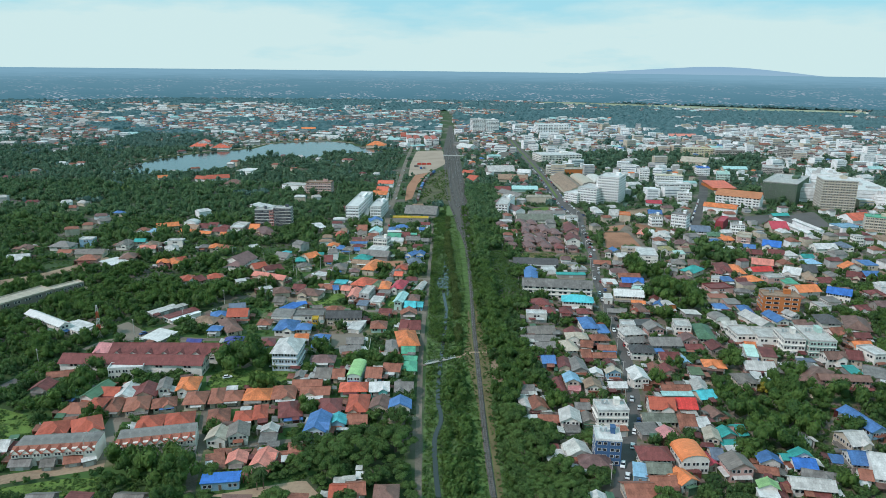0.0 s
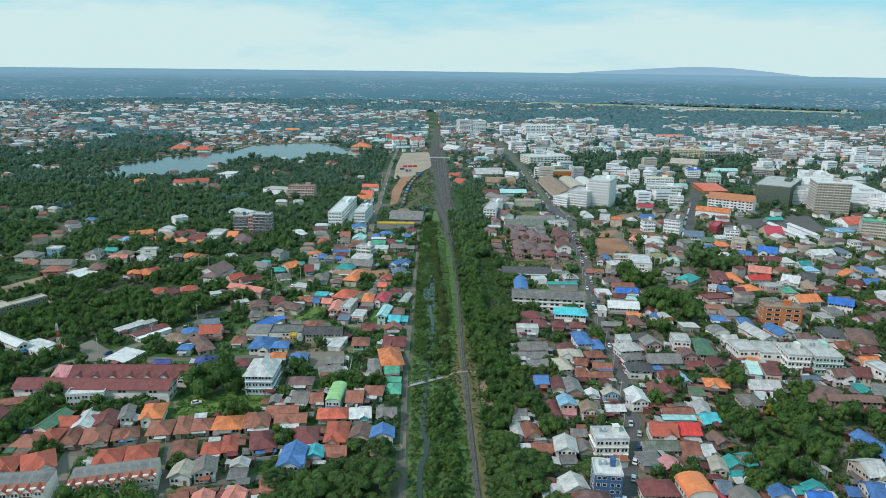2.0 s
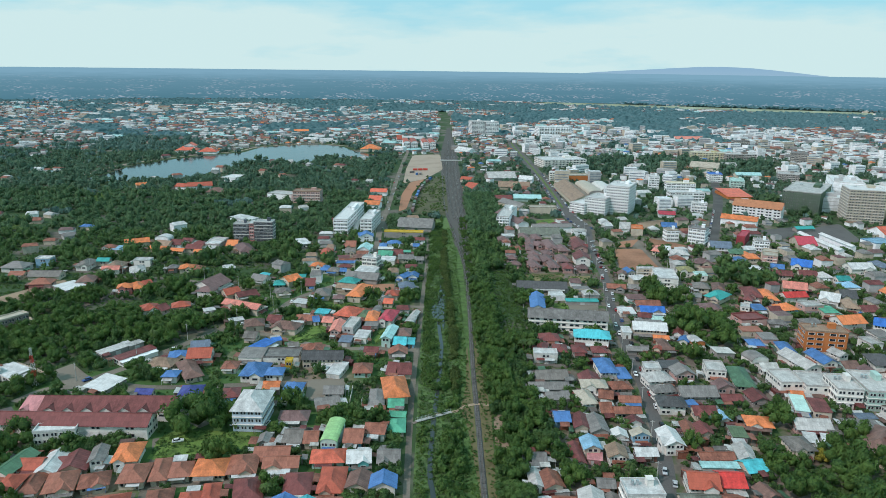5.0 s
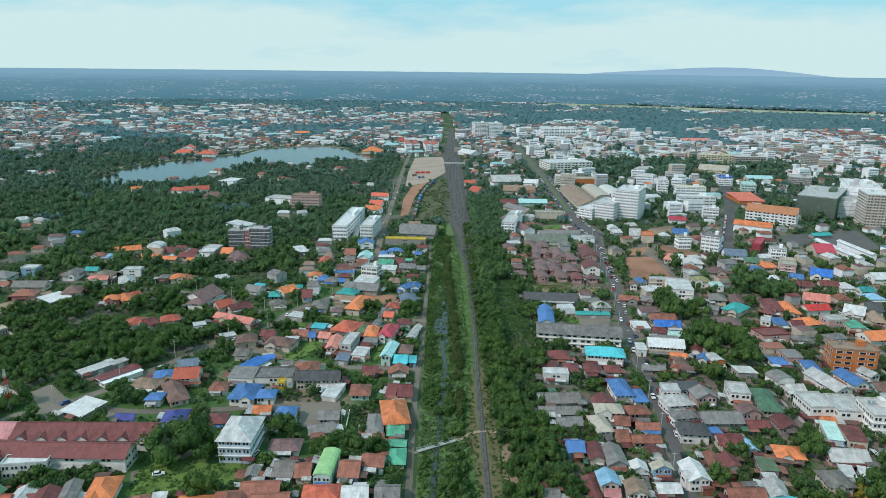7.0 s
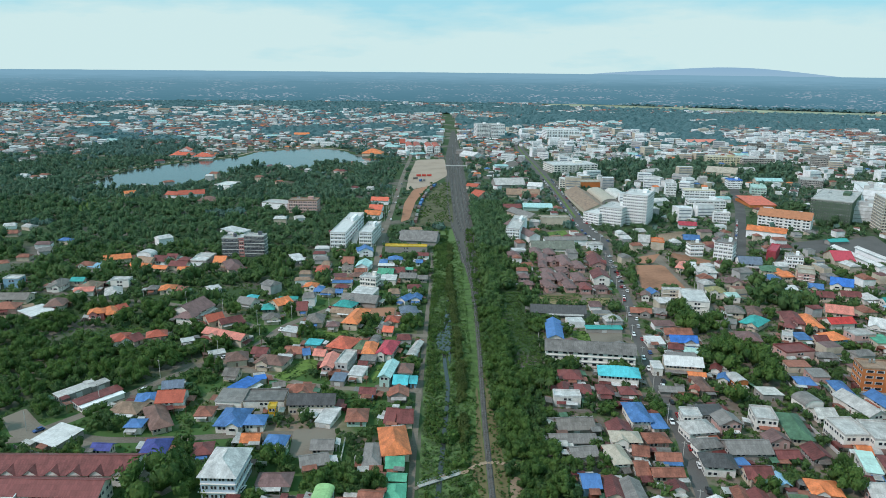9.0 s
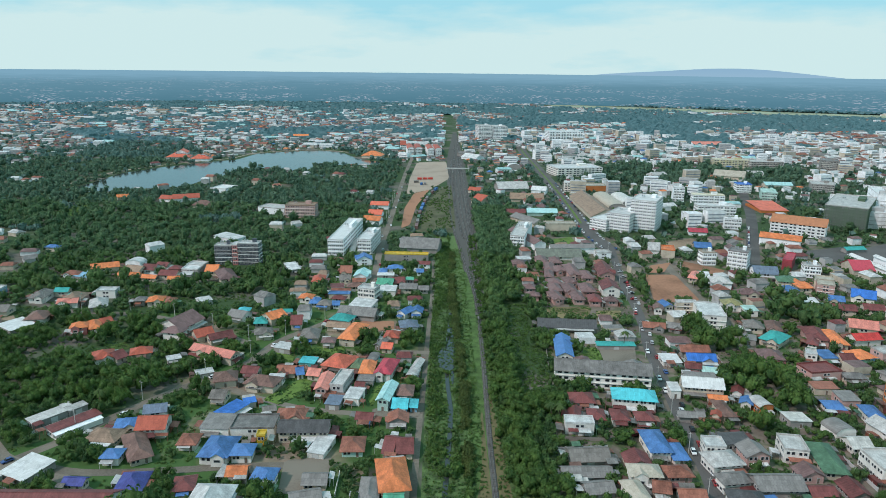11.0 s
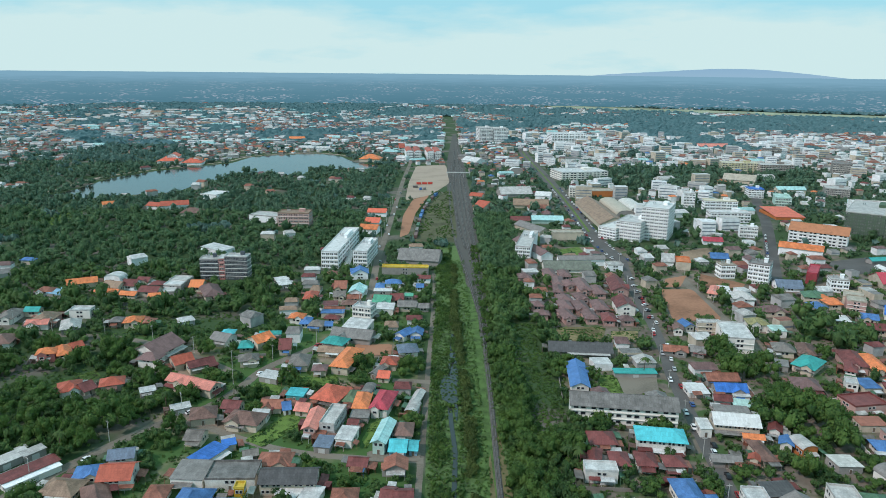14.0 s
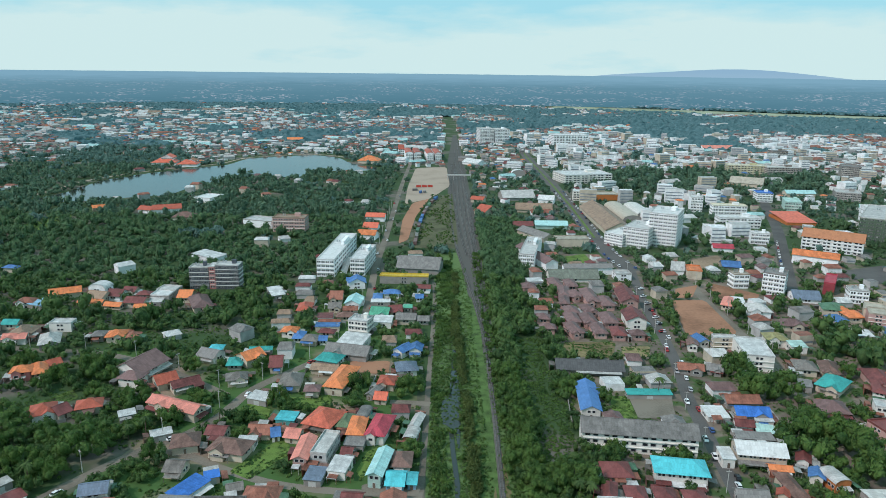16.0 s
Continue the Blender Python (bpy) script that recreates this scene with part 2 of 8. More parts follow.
# ---- helpers of this place ----
def mesh_of(name, bm, mats):
    me = bpy.data.meshes.new(name)
    bm.to_mesh(me)
    bm.free()
    for m in (mats if isinstance(mats, (list, tuple)) else [mats]):
        me.materials.append(m)
    return me


def part(name, bm, mats, parent, label=""):
    """Links a bmesh as one mesh object under a thing."""
    ob = new(name, mesh_of(name, bm, mats))
    ob.parent = parent
    if label:
        ob["label"] = label
    return ob


def child(name, me, parent, m, label=""):
    """A part that shares its mesh with its likes, at the local pose m."""
    ob = new(name, me)
    ob.parent = parent
    ob.matrix_basis = m
    if label:
        ob["label"] = label
    return ob


def cube(bm, x0, x1, y0, y1, z0, z1, mat=0):
    v = [bm.verts.new(p) for p in ((x0, y0, z0), (x1, y0, z0), (x1, y1, z0), (x0, y1, z0), (x0, y0, z1), (x1, y0, z1), (x1, y1, z1), (x0, y1, z1))]
    for q in ((0, 3, 2, 1), (4, 5, 6, 7), (0, 1, 5, 4), (1, 2, 6, 5), (2, 3, 7, 6), (3, 0, 4, 7)):
        bm.faces.new([v[i] for i in q]).material_index = mat


def shell(bm, top, polys, thick):
    """A roof sheet: the polygons over the points top, closed below and round the edge."""
    a = [bm.verts.new(p) for p in top]
    b = [bm.verts.new((p[0], p[1], p[2] - thick)) for p in top]
    edges = {}
    for q in polys:
        bm.faces.new([a[i] for i in q])
        bm.faces.new([b[i] for i in reversed(q)])
        for i, j in zip(q, q[1:] + q[:1]):
            edges[(i, j)] = 1
    for i, j in edges:
        if (j, i) not in edges:
            bm.faces.new([a[j], a[i], b[i], b[j]])


def recessed(name, x0, x1, z0, z1, rim, deep, mats):
    """A rim that stands out of the wall round a recessed leaf or pane, in one piece."""
    bm = bmesh.new()
    def ring(a, b, c, d, y):
        return [bm.verts.new(q) for q in ((a, y, c), (b, y, c), (b, y, d), (a, y, d))]
    r = [ring(x0, x1, z0, z1, .0), ring(x0, x1, z0, z1, -deep), ring(x0 + rim, x1 - rim, z0 + rim * .8, z1 - rim, -deep), ring(x0 + rim, x1 - rim, z0 + rim * .8, z1 - rim, -deep * .35)]
    for a, b in zip(r, r[1:]):
        for i in range(4):
            bm.faces.new([a[i], a[(i + 1) % 4], b[(i + 1) % 4], b[i]]).material_index = 1
    bm.faces.new(r[-1]).material_index = 0
    return mesh_of(name, bm, mats)


def unit_window():
    return recessed("window", -.5, .5, -.5, .5, .085, .12, [M["glass"], M["winframe"]])


def unit_door():
    return recessed("door", -.5, .5, 0, 1, .06, .1, [M["door"], M["winframe"]])


def window_pair():
    """Two panes in one frame, with a pier between them."""
    a, b = recessed("window", -.5, -.06, -.5, .5, .05, .12, [M["glass"], M["winframe"]]), recessed("window", .06, .5, -.5, .5, .05, .12, [M["glass"], M["winframe"]])
    bm = bmesh.new()
    bm.from_mesh(a)
    bm.from_mesh(b)
    return mesh_of("window", bm, [M["glass"], M["winframe"]])


WINDOW, DOOR, PAIR = unit_window(), unit_door(), window_pair()
SHUTTER = DOOR.copy()
SHUTTER.materials[0] = M["winframe"]
bm = bmesh.new()
bmesh.ops.create_cone(bm, cap_ends=True, segments=12, radius1=.55, radius2=.5, depth=1.5, matrix=Matrix.Translation((0, 0, 1.1)))
for sx, sy in ((-.35, -.35), (.35, -.35), (.35, .35), (-.35, .35)):
    cube(bm, sx - .04, sx + .04, sy - .04, sy + .04, 0, .4)
TANK = mesh_of("water_tank", bm, M["steel"])

BUILT = []          # centre, turn and size of all that stands on the ground


def local(x, y, z, rz=0, sx=1, sy=1, sz=1):
    return Matrix.LocRotScale((x, y, z), Euler((0, 0, radians(rz))), (sx, sy, sz))


COLOUR_WORDS = {"bgreen": "bright green", "palewhite": "white", "plainwhite": "white", "dirtywhite": "dirty white", "lightgrey": "light grey", "greybrown": "grey-brown", "greyblue": "blue-grey", "brightred": "bright red",
                "redorange": "orange-red", "orangebrown": "orange-brown", "mossgreen": "moss green", "mossgrey": "mossy grey", "paleteal": "pale teal", "skyblue": "sky blue", "brightblue": "bright blue",
                "yellowcream": "pale yellow", "hotpink": "salmon pink", "paleblue": "pale blue", "bluewall": "dark blue", "tealwall": "teal", "orangewall": "orange", "rustwall": "rusty",
                "maroonwall": "maroon", "crimsonwall": "crimson", "greenwall": "green louvred", "hazedglass": "grey glazed", "smokedglass": "dark glazed", "mauve": "brown-red", "lime": "lime green"}
KIND_WORDS = {"G": "gabled", "I": "hipped", "F": "flat", "S": "sloping", "V": "curved"}


def cross_gable(ob, top, cx, g, sg, hd, out, h, r2, roofc, wallc):
    """A gabled bay at cx, 2g wide, that stands out of the front (sg -1) or the back (sg 1) of a house."""
    bm = bmesh.new()
    shell(bm, [(cx - g - .3, sg * (out + .35), h - .2), (cx, sg * (out + .35), h + r2), (cx, 0, h + r2), (cx - g - .3, sg * hd * .3, h - .2), (cx + g + .3, sg * (out + .35), h - .2), (cx + g + .3, sg * hd * .3, h - .2)],
          [[0, 1, 2, 3], [1, 4, 5, 2]] if sg > 0 else [[3, 2, 1, 0], [2, 5, 4, 1]], 0.12)
    part("gable_roof", bm, ROOF[roofc], top)
    bm = bmesh.new()
    cube(bm, cx - g, cx + g, min(sg * out, sg * hd * .9), max(sg * out, sg * hd * .9), 0, h - .1)
    v = [bm.verts.new((cx - g, sg * out, h - .1)), bm.verts.new((cx + g, sg * out, h - .1)), bm.verts.new((cx, sg * out, h + r2 - .08))]
    bm.faces.new(v if sg < 0 else v[::-1])
    front = part("gable_wall", bm, WALL[wallc], ob)
    child("window", WINDOW, front, local(cx, sg * (out + .012), h * .6, 0 if sg < 0 else 180, g * 1.1, 1, 1.1))


def house(kind, x, y, rot, w, d, h, roofc, wallc):
    """A building: w along its front, d deep, eaves at h; roof G gabled along the front, I hipped, F flat, S sloping, V curved."""
    storeys = max(1, round(h / 2.75))
    big = w * d > 420 and h < 9
    name = "apartment_building" if h > 8.2 else "warehouse" if big else "shed" if h < 2.95 else "shophouse" if kind == "F" else "bungalow" if h < 3.8 else "house"
    word = {"apartment_building": "block", "warehouse": "hall"}.get(name, name)
    ob = new(name)
    ob.matrix_world = pose(x, y, 0, 0, 0, rot)
    rc, wc = COLOUR_WORDS.get(roofc, roofc), COLOUR_WORDS.get(wallc, wallc)
    high = {1: "low", 2: "two-storey", 3: "three-storey", 4: "four-storey", 5: "five-storey"}.get(storeys, "tall")
    tagged(ob, f"{high} {wc} {word} with a {rc} {KIND_WORDS[kind]} roof", {"apartment_building": "apartment building"}.get(name, name), "buildings of the town")
    # distant walls swap to a paler copy, brightness of the hazy distance in colour
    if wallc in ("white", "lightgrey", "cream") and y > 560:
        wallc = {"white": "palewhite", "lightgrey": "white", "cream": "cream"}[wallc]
    BUILT.append((x, y, radians(rot), w, d))
    hw, hd = w / 2, d / 2
    rise = 0.5 * (min(w, d) if kind == "I" else d) / 2 if kind in "GI" else 0.25 * d if kind == "V" else 0.0
    over = 0.9 if kind in "GI" else 0.35 if kind in "SV" else 0.0
    # walls
    bm = bmesh.new()
    cube(bm, -hw, hw, -hd, hd, 0, h)
    if kind == "G":
        for sx in (-hw, hw - 0.15):
            v = [bm.verts.new(p) for p in ((sx, -hd, h), (sx, hd, h), (sx, 0, h + rise - .02), (sx + .15, -hd, h), (sx + .15, hd, h), (sx + .15, 0, h + rise - .02))]
            for q in ((0, 2, 1), (3, 4, 5), (0, 3, 5, 2), (1, 2, 5, 4)):
                bm.faces.new([v[i] for i in q])
    if kind == "V":
        ring = [(-hd * math.cos(i * math.pi / 8), h + rise * math.sin(i * math.pi / 8) - .03) for i in range(9)]
        for sx in (-hw, hw):
            vs = [bm.verts.new((sx, p, q)) for p, q in ring]
            bm.faces.new(vs if sx > 0 else vs[::-1])
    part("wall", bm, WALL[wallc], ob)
    # roof
    bm = bmesh.new()
    stairs = None
    drop = 0.5 * over
    if kind == "G":
        a, b = hw + over * .7, hd + over
        shell(bm, [(-a, -b, h - drop), (a, -b, h - drop), (a, 0, h + rise), (-a, 0, h + rise), (a, b, h - drop), (-a, b, h - drop)], [[0, 1, 2, 3], [3, 2, 4, 5]], 0.14)
        cube(bm, -a, a, -.18, .18, h + rise - .04, h + rise + .07)
    elif kind == "I":
        a, b = hw + over, hd + over
        r = min(hw, hd)
        rx, ry = hw - r + .05, hd - r + .05
        top = [(-a, -b, h - drop), (a, -b, h - drop), (a, b, h - drop), (-a, b, h - drop)]
        if rx >= ry:
            shell(bm, top + [(-rx, 0, h + rise), (rx, 0, h + rise)], [[0, 1, 5, 4], [1, 2, 5], [2, 3, 4, 5], [3, 0, 4]], 0.14)
            cube(bm, -rx, rx, -.15, .15, h + rise - .05, h + rise + .06)
        else:
            shell(bm, top + [(0, -ry, h + rise), (0, ry, h + rise)], [[0, 1, 4], [1, 2, 5, 4], [2, 3, 5], [3, 0, 4, 5]], 0.14)
            cube(bm, -.15, .15, -ry, ry, h + rise - .05, h + rise + .06)
    elif kind == "V":
        b = hd + over
        top, polys = [], []
        for i in range(9):
            t = i * math.pi / 8
            top += [(-hw - .3, -b * math.cos(t), h + rise * math.sin(t)), (hw + .3, -b * math.cos(t), h + rise * math.sin(t))]
        for i in range(8):
            polys.append([2 * i, 2 * i + 1, 2 * i + 3, 2 * i + 2])
        shell(bm, top, polys, 0.1)
    elif kind == "S" or h < 4.1:
        a, b = hw + .35, hd + .35
        shell(bm, [(-a, -b, h + .05), (a, -b, h + .05), (a, b, h + .05 + .07 * d), (-a, b, h + .05 + .07 * d)], [[0, 1, 2, 3]], 0.12)
    else:
        e = 0.18
        cube(bm, -hw + e, hw - e, -hd + e, hd - e, h, h + .06)
        for x0, x1, y0, y1 in ((-hw - .1, hw + .1, -hd - .1, -hd + e), (-hw - .1, hw + .1, hd - e, hd + .1), (-hw - .1, -hw + e, -hd + e, hd - e), (hw - e, hw + .1, -hd + e, hd - e)):
            cube(bm, x0, x1, y0, y1, h - .12, h + .7)
        if h > 8 and w > 9 and d > 7:
            stairs = bmesh.new()
            cube(stairs, hw * .25, hw * .6, hd * .1, hd * .6, h + .06, h + 2.5)
            cube(stairs, hw * .25 - .2, hw * .6 + .2, hd * .1 - .2, hd * .6 + .2, h + 2.5, h + 2.65)
    top = part("roof", bm, ROOF[roofc], ob)
    if stairs:
        part("stair_house", stairs, WALL[wallc], top)
    if kind == "F" and h > 8 and w > 9 and y < 800:
        for i in range(2):
            child("water_tank", TANK, top, local(-hw * .5 + i * 1.7, hd * .3, h + .06), "steel water tank")
    # a cross gable over the front that looks to the south
    if kind in "GI" and 3 <= h < 8 and w > 6.4 and d > 5.5 and w * d < 300 and y < 640 and int(abs(x * 13 + y * 7)) % 5 < 2:
        g, up = min(w * .24, 2.6), math.cos(radians(rot))
        sg = -1 if up > 0 else 1
        cross_gable(ob, top, .2 * w if int(abs(x)) % 2 else -.2 * w, g, sg, hd, hd + 1.3, h, min(rise * .8, g * .62), roofc, wallc)
    # openings on the sides that look to the south and to the street
    if wallc == "plainwhite":
        # a windowless hall: cladding bands round it and machine housings on its roof
        for i in range(1, 4):
            bm = bmesh.new()
            z = h * i / 4
            for x0, x1, y0, y1 in ((-hw - .25, hw + .25, -hd - .25, -hd), (-hw - .25, -hw, -hd, hd), (hw, hw + .25, -hd, hd)):
                cube(bm, x0, x1, y0, y1, z, z + .5)
            part("cladding_band", bm, WALL["lightgrey"], ob)
        for i in range(7):
            bm = bmesh.new()
            cx, cy = hw * (.75 * math.sin(i * 2.4)), hd * (.75 * math.cos(i * 1.7))
            cube(bm, cx - hw * .13, cx + hw * .13, cy - hd * .08, cy + hd * .08, h + .06, h + 1.6 + i % 3)
            part("machine_housing", bm, WALL["lightgrey"], top)
        return ob
    c, s = math.cos(radians(rot)), math.sin(radians(rot))
    far = math.hypot(x, y - 90)
    if far > 560 and h < 8:
        return ob
    for side, length, nx, ny, turn in ((0, w, 0, -1, 0), (1, w, 0, 1, 180), (2, d, 1, 0, 90), (3, d, -1, 0, -90)):
        wx, wy = nx * c - ny * s, nx * s + ny * c
        face = (wx * -x + wy * (90 - y)) / far
        if face < 0.16:
            continue
        lim = (3 if h < 8.2 else 8) if y < 270 else (2 if h < 8.2 else 7) if y < 360 else (1 if h < 8.2 else 6)
        if wallc in ("bluewall", "orangewall"):
            lim = 2
        elif h < 2.95:
            lim = 1
        elif h >= 5.2 and length > 13 and y < 420:
            lim = max(lim, 5)
        cnt = max(1, min(lim, int(length / (3.0 if h < 8.2 else 2.8))))
        step = length / cnt
        sh = h / storeys
        for f in range(storeys):
            for i in range(cnt):
                u = -length / 2 + (i + .5) * step
                off = (hd if side < 2 else hw) + .012
                px, py = nx * off, ny * off
                if side == 0: px = u
                elif side == 1: px = -u
                elif side == 2: py = u
                else: py = -u
                if f == 0 and i == cnt // 2 and face > 0.6 and h < 8.2 and y < 480:
                    wide = 2.6 if name in ("warehouse", "shed") else 1.1
                    child("door", SHUTTER if wide > 2 else DOOR, ob, local(px, py, 0, turn, min(wide, length * .6), 1, min(2.4, h * .72)))
                else:
                    ww, wh = min(3.4, step * .72) if h < 8.2 else step * .74, min(1.25, sh * .46)
                    child("window", PAIR if ww > 1.5 else WINDOW, ob, local(px, py, f * sh + sh * .56, turn, ww, 1, wh))
        if face > 0.6 and 3.1 <= h < 8 and length > 5 and y < 520 and (int(x * 7 + y * 3) % 3):
            # a lean-to over the forecourt
            bm = bmesh.new()
            deep, a = 1.8 + (int(x * 5) % 3) * .5, length * (.28 + .06 * (int(y) % 4))
            shell(bm, [(-a, -deep, 2.3), (a, -deep, 2.3), (a, 0, 2.75), (-a, 0, 2.75)], [[0, 1, 2, 3]], .08)
            for sx in (-a + .1, a - .2):
                cube(bm, sx, sx + .1, -deep + .1, -deep + .2, 0, 2.25)
            p = part("awning", bm, ROOF[("grey", "lightgrey", "rust", "white", "greybrown", "blue", "maroon")[int(x * 3 + y) % 7]], ob, "lean-to roof on posts")
            off = (hd if side < 2 else hw) + .01
            p.matrix_basis = local(nx * off + (length * .12 * (1 if int(x) % 2 else -1) if side < 2 else 0), ny * off, 0, turn)
        if storeys > 2 and face > 0.3 and wallc not in ("orangewall", "bluewall"):
            for f in range(1, storeys):
                bm = bmesh.new()
                cube(bm, -length / 2 - .05, length / 2 + .05, -.5, 0, -.12, .12)
                p = part("floor_ledge", bm, WALL["white" if wallc not in ("bluewall", "orangewall", "crimsonwall", "greenwall") else wallc], ob)
                off = hd if side < 2 else hw
                p.matrix_basis = local(nx * off, ny * off, f * sh, turn)
    return ob


def terrace(x, y, rot, w, d, h, count):
    """A row of narrow houses under one line of eaves, each with a white gablet over its front."""
    u = w / count
    row = pose(x, y, 0, 0, 0, rot)
    first = None
    for i in range(count):
        place = row @ Matrix.Translation((-w / 2 + (i + .5) * u, 0, 0))
        if first:
            copy_thing(first, place)
            continue
        ob = first = new("terraced_house")
        tagged(ob, "narrow white terraced house with a red gablet and grey roof", "house", "terraced houses")
        hw, hd = u / 2, d / 2
        bm = bmesh.new()
        cube(bm, -hw + .01, hw - .01, -hd, hd, 0, h)
        part("wall", bm, WALL["white"], ob)
        bm = bmesh.new()
        shell(bm, [(-hw, -hd + 2.6, h + .3), (hw, -hd + 2.6, h + .3), (hw, hd + .3, h + .1), (-hw, hd + .3, h + .1)], [[0, 1, 2, 3]], .1)
        part("roof", bm, ROOF["grey"], ob)
        bm = bmesh.new()
        shell(bm, [(-hw, -hd - .9, h - .9), (hw, -hd - .9, h - .9), (hw, -hd + 2.6, h + .75), (-hw, -hd + 2.6, h + .75)], [[0, 1, 2, 3]], .1)
        part("front_roof", bm, ROOF["rust"], ob, "red tiled front roof")
        bm = bmesh.new()
        g = u * .44
        v = [bm.verts.new(q) for q in ((-g, -hd - .8, h - .85), (g, -hd - .8, h - .85), (0, -hd - .8, h + .75))]
        q = [bm.verts.new((t.co.x, -hd + 2.0, t.co.z)) for t in v]
        bm.faces.new(v)
        bm.faces.new([v[1], v[0], q[0], q[1]])
        bm.faces.new([v[2], v[1], q[1], q[2]])
        bm.faces.new([v[0], v[2], q[2], q[0]])
        cube(bm, -g * .9, g * .9, -hd - .78, -hd - .02, h - 2.3, h - .88)
        part("gablet", bm, WALL["white"], ob, "white gablet")
        bm = bmesh.new()
        shell(bm, [(-g - .2, -hd - 1.0, h - .98), (0, -hd - 1.0, h + .9), (0, -hd + 2.3, h + .9), (-g - .2, -hd + 2.3, h - .98)], [[1, 0, 3, 2]], .09)
        shell(bm, [(g + .2, -hd - 1.0, h - .98), (0, -hd - 1.0, h + .9), (0, -hd + 2.3, h + .9), (g + .2, -hd + 2.3, h - .98)], [[0, 1, 2, 3]], .09)
        part("gablet_roof", bm, ROOF["red"], ob, "red tiled gablet roof")
        child("window", PAIR, ob, local(0, -hd - .792, h - 1.5, 0, u * .55, 1, .95))
        child("door", DOOR, ob, local(0, -hd - .012, 0, 0, u * .45, 1, 2.3))
        ob.matrix_basis = place
    BUILT.append((x, y, radians(rot), w, d + 2))


ROADS = []


def ribbon(points, width, z=0.0, thick=0.0, smooth=3):
    """A strip along points, with its corners rounded."""
    p = [Vector((a, b)) for a, b in points]
    for _ in range(smooth):
        q = [p[0]]
        for a, b in zip(p, p[1:]):
            q += [a.lerp(b, .25), a.lerp(b, .75)]
        p = q + [p[-1]]
    bm = bmesh.new()
    last = None
    for i, a in enumerate(p):
        t = (p[min(i + 1, len(p) - 1)] - p[max(i - 1, 0)]).normalized()
        nrm = Vector((-t.y, t.x)) * width / 2
        l, r = a + nrm, a - nrm
        now = [bm.verts.new((l.x, l.y, z)), bm.verts.new((r.x, r.y, z))]
        if thick:
            o = nrm.normalized() * thick
            now = [bm.verts.new((l.x + o.x, l.y + o.y, 0))] + now + [bm.verts.new((r.x - o.x, r.y - o.y, 0))]
        if last:
            for j in range(len(now) - 1):
                bm.faces.new([last[j], last[j + 1], now[j + 1], now[j]])
        last = now
    bmesh.ops.recalc_face_normals(bm, faces=bm.faces)
    if bm.faces and sum(f.normal.z for f in bm.faces) < 0:
        bmesh.ops.reverse_faces(bm, faces=bm.faces)
    return bm, p


LEVEL = [0.02]


def road(points, width, mat, label, name="road"):
    LEVEL[0] += 0.004
    bm, line = ribbon(points, width, LEVEL[0])
    tagged(new(name, mesh_of(name, bm, mat)), label, name, kind="structure")
    ROADS.append((line, width))
    return line


AREAS = []


def area(points, name, mat, label, z=0.02):
    LEVEL[0] += 0.004
    bm = bmesh.new()
    p = [Vector(q) for q in points]
    q = []
    for a, b in zip(p, p[1:] + p[:1]):
        q += [a.lerp(b, .07), a.lerp(b, .93)]
    p = q
    f = bm.faces.new([bm.verts.new((a.x, a.y, LEVEL[0])) for a in p])
    f.normal_update()
    if f.normal.z < 0:
        f.normal_flip()
    bmesh.ops.triangulate(bm, faces=bm.faces)
    tagged(new(name, mesh_of(name, bm, mat)), label, {"lake": "lake", "canal_pool": "pool"}.get(name, name), kind="structure")
    AREAS.append((name, [(a.x, a.y) for a in p]))


# ---- ground and distance ----
def ground_material(name="town_earth", earth=(.115, .10, .08), grass=(.04, .075, .025), low=0.50):
    """Grass, bare earth and paved yards in drifts."""
    m = surface(name, earth, 0.95, 0.4, 0.03, 0.3, 0.5)
    n, k = m.node_tree.nodes, m.node_tree.links
    p = n["Principled BSDF"]
    old = p.inputs["Base Color"].links[0].from_socket
    g, t = n.new("ShaderNodeNewGeometry"), n.new("ShaderNodeTexNoise")
    t.inputs["Scale"].default_value, t.inputs["Detail"].default_value = 0.028 if low > .45 else 0.09, 5
    k.new(g.outputs["Position"], t.inputs["Vector"])
    r = n.new("ShaderNodeValToRGB")
    r.color_ramp.elements[0].position, r.color_ramp.elements[1].position = low, low + .12
    k.new(t.outputs["Fac"], r.inputs["Fac"])
    mx = n.new("ShaderNodeMixRGB")
    mx.inputs["Color1"].default_value = (*grass, 1)
    k.new(r.outputs["Color"], mx.inputs["Fac"])
    k.new(old, mx.inputs["Color2"])
    k.new(mx.outputs["Color"], p.inputs["Base Color"])
    return m


bm = bmesh.new()
bmesh.ops.create_circle(bm, cap_ends=True, segments=96, radius=3040, matrix=Matrix.Translation((0, 90, 0)))
if next(iter(bm.faces)).normal.z < 0:
    bmesh.ops.reverse_faces(bm, faces=bm.faces)
tagged(new("ground", mesh_of("ground", bm, ground_material())), "flat green and brown town ground", "ground", kind="structure")


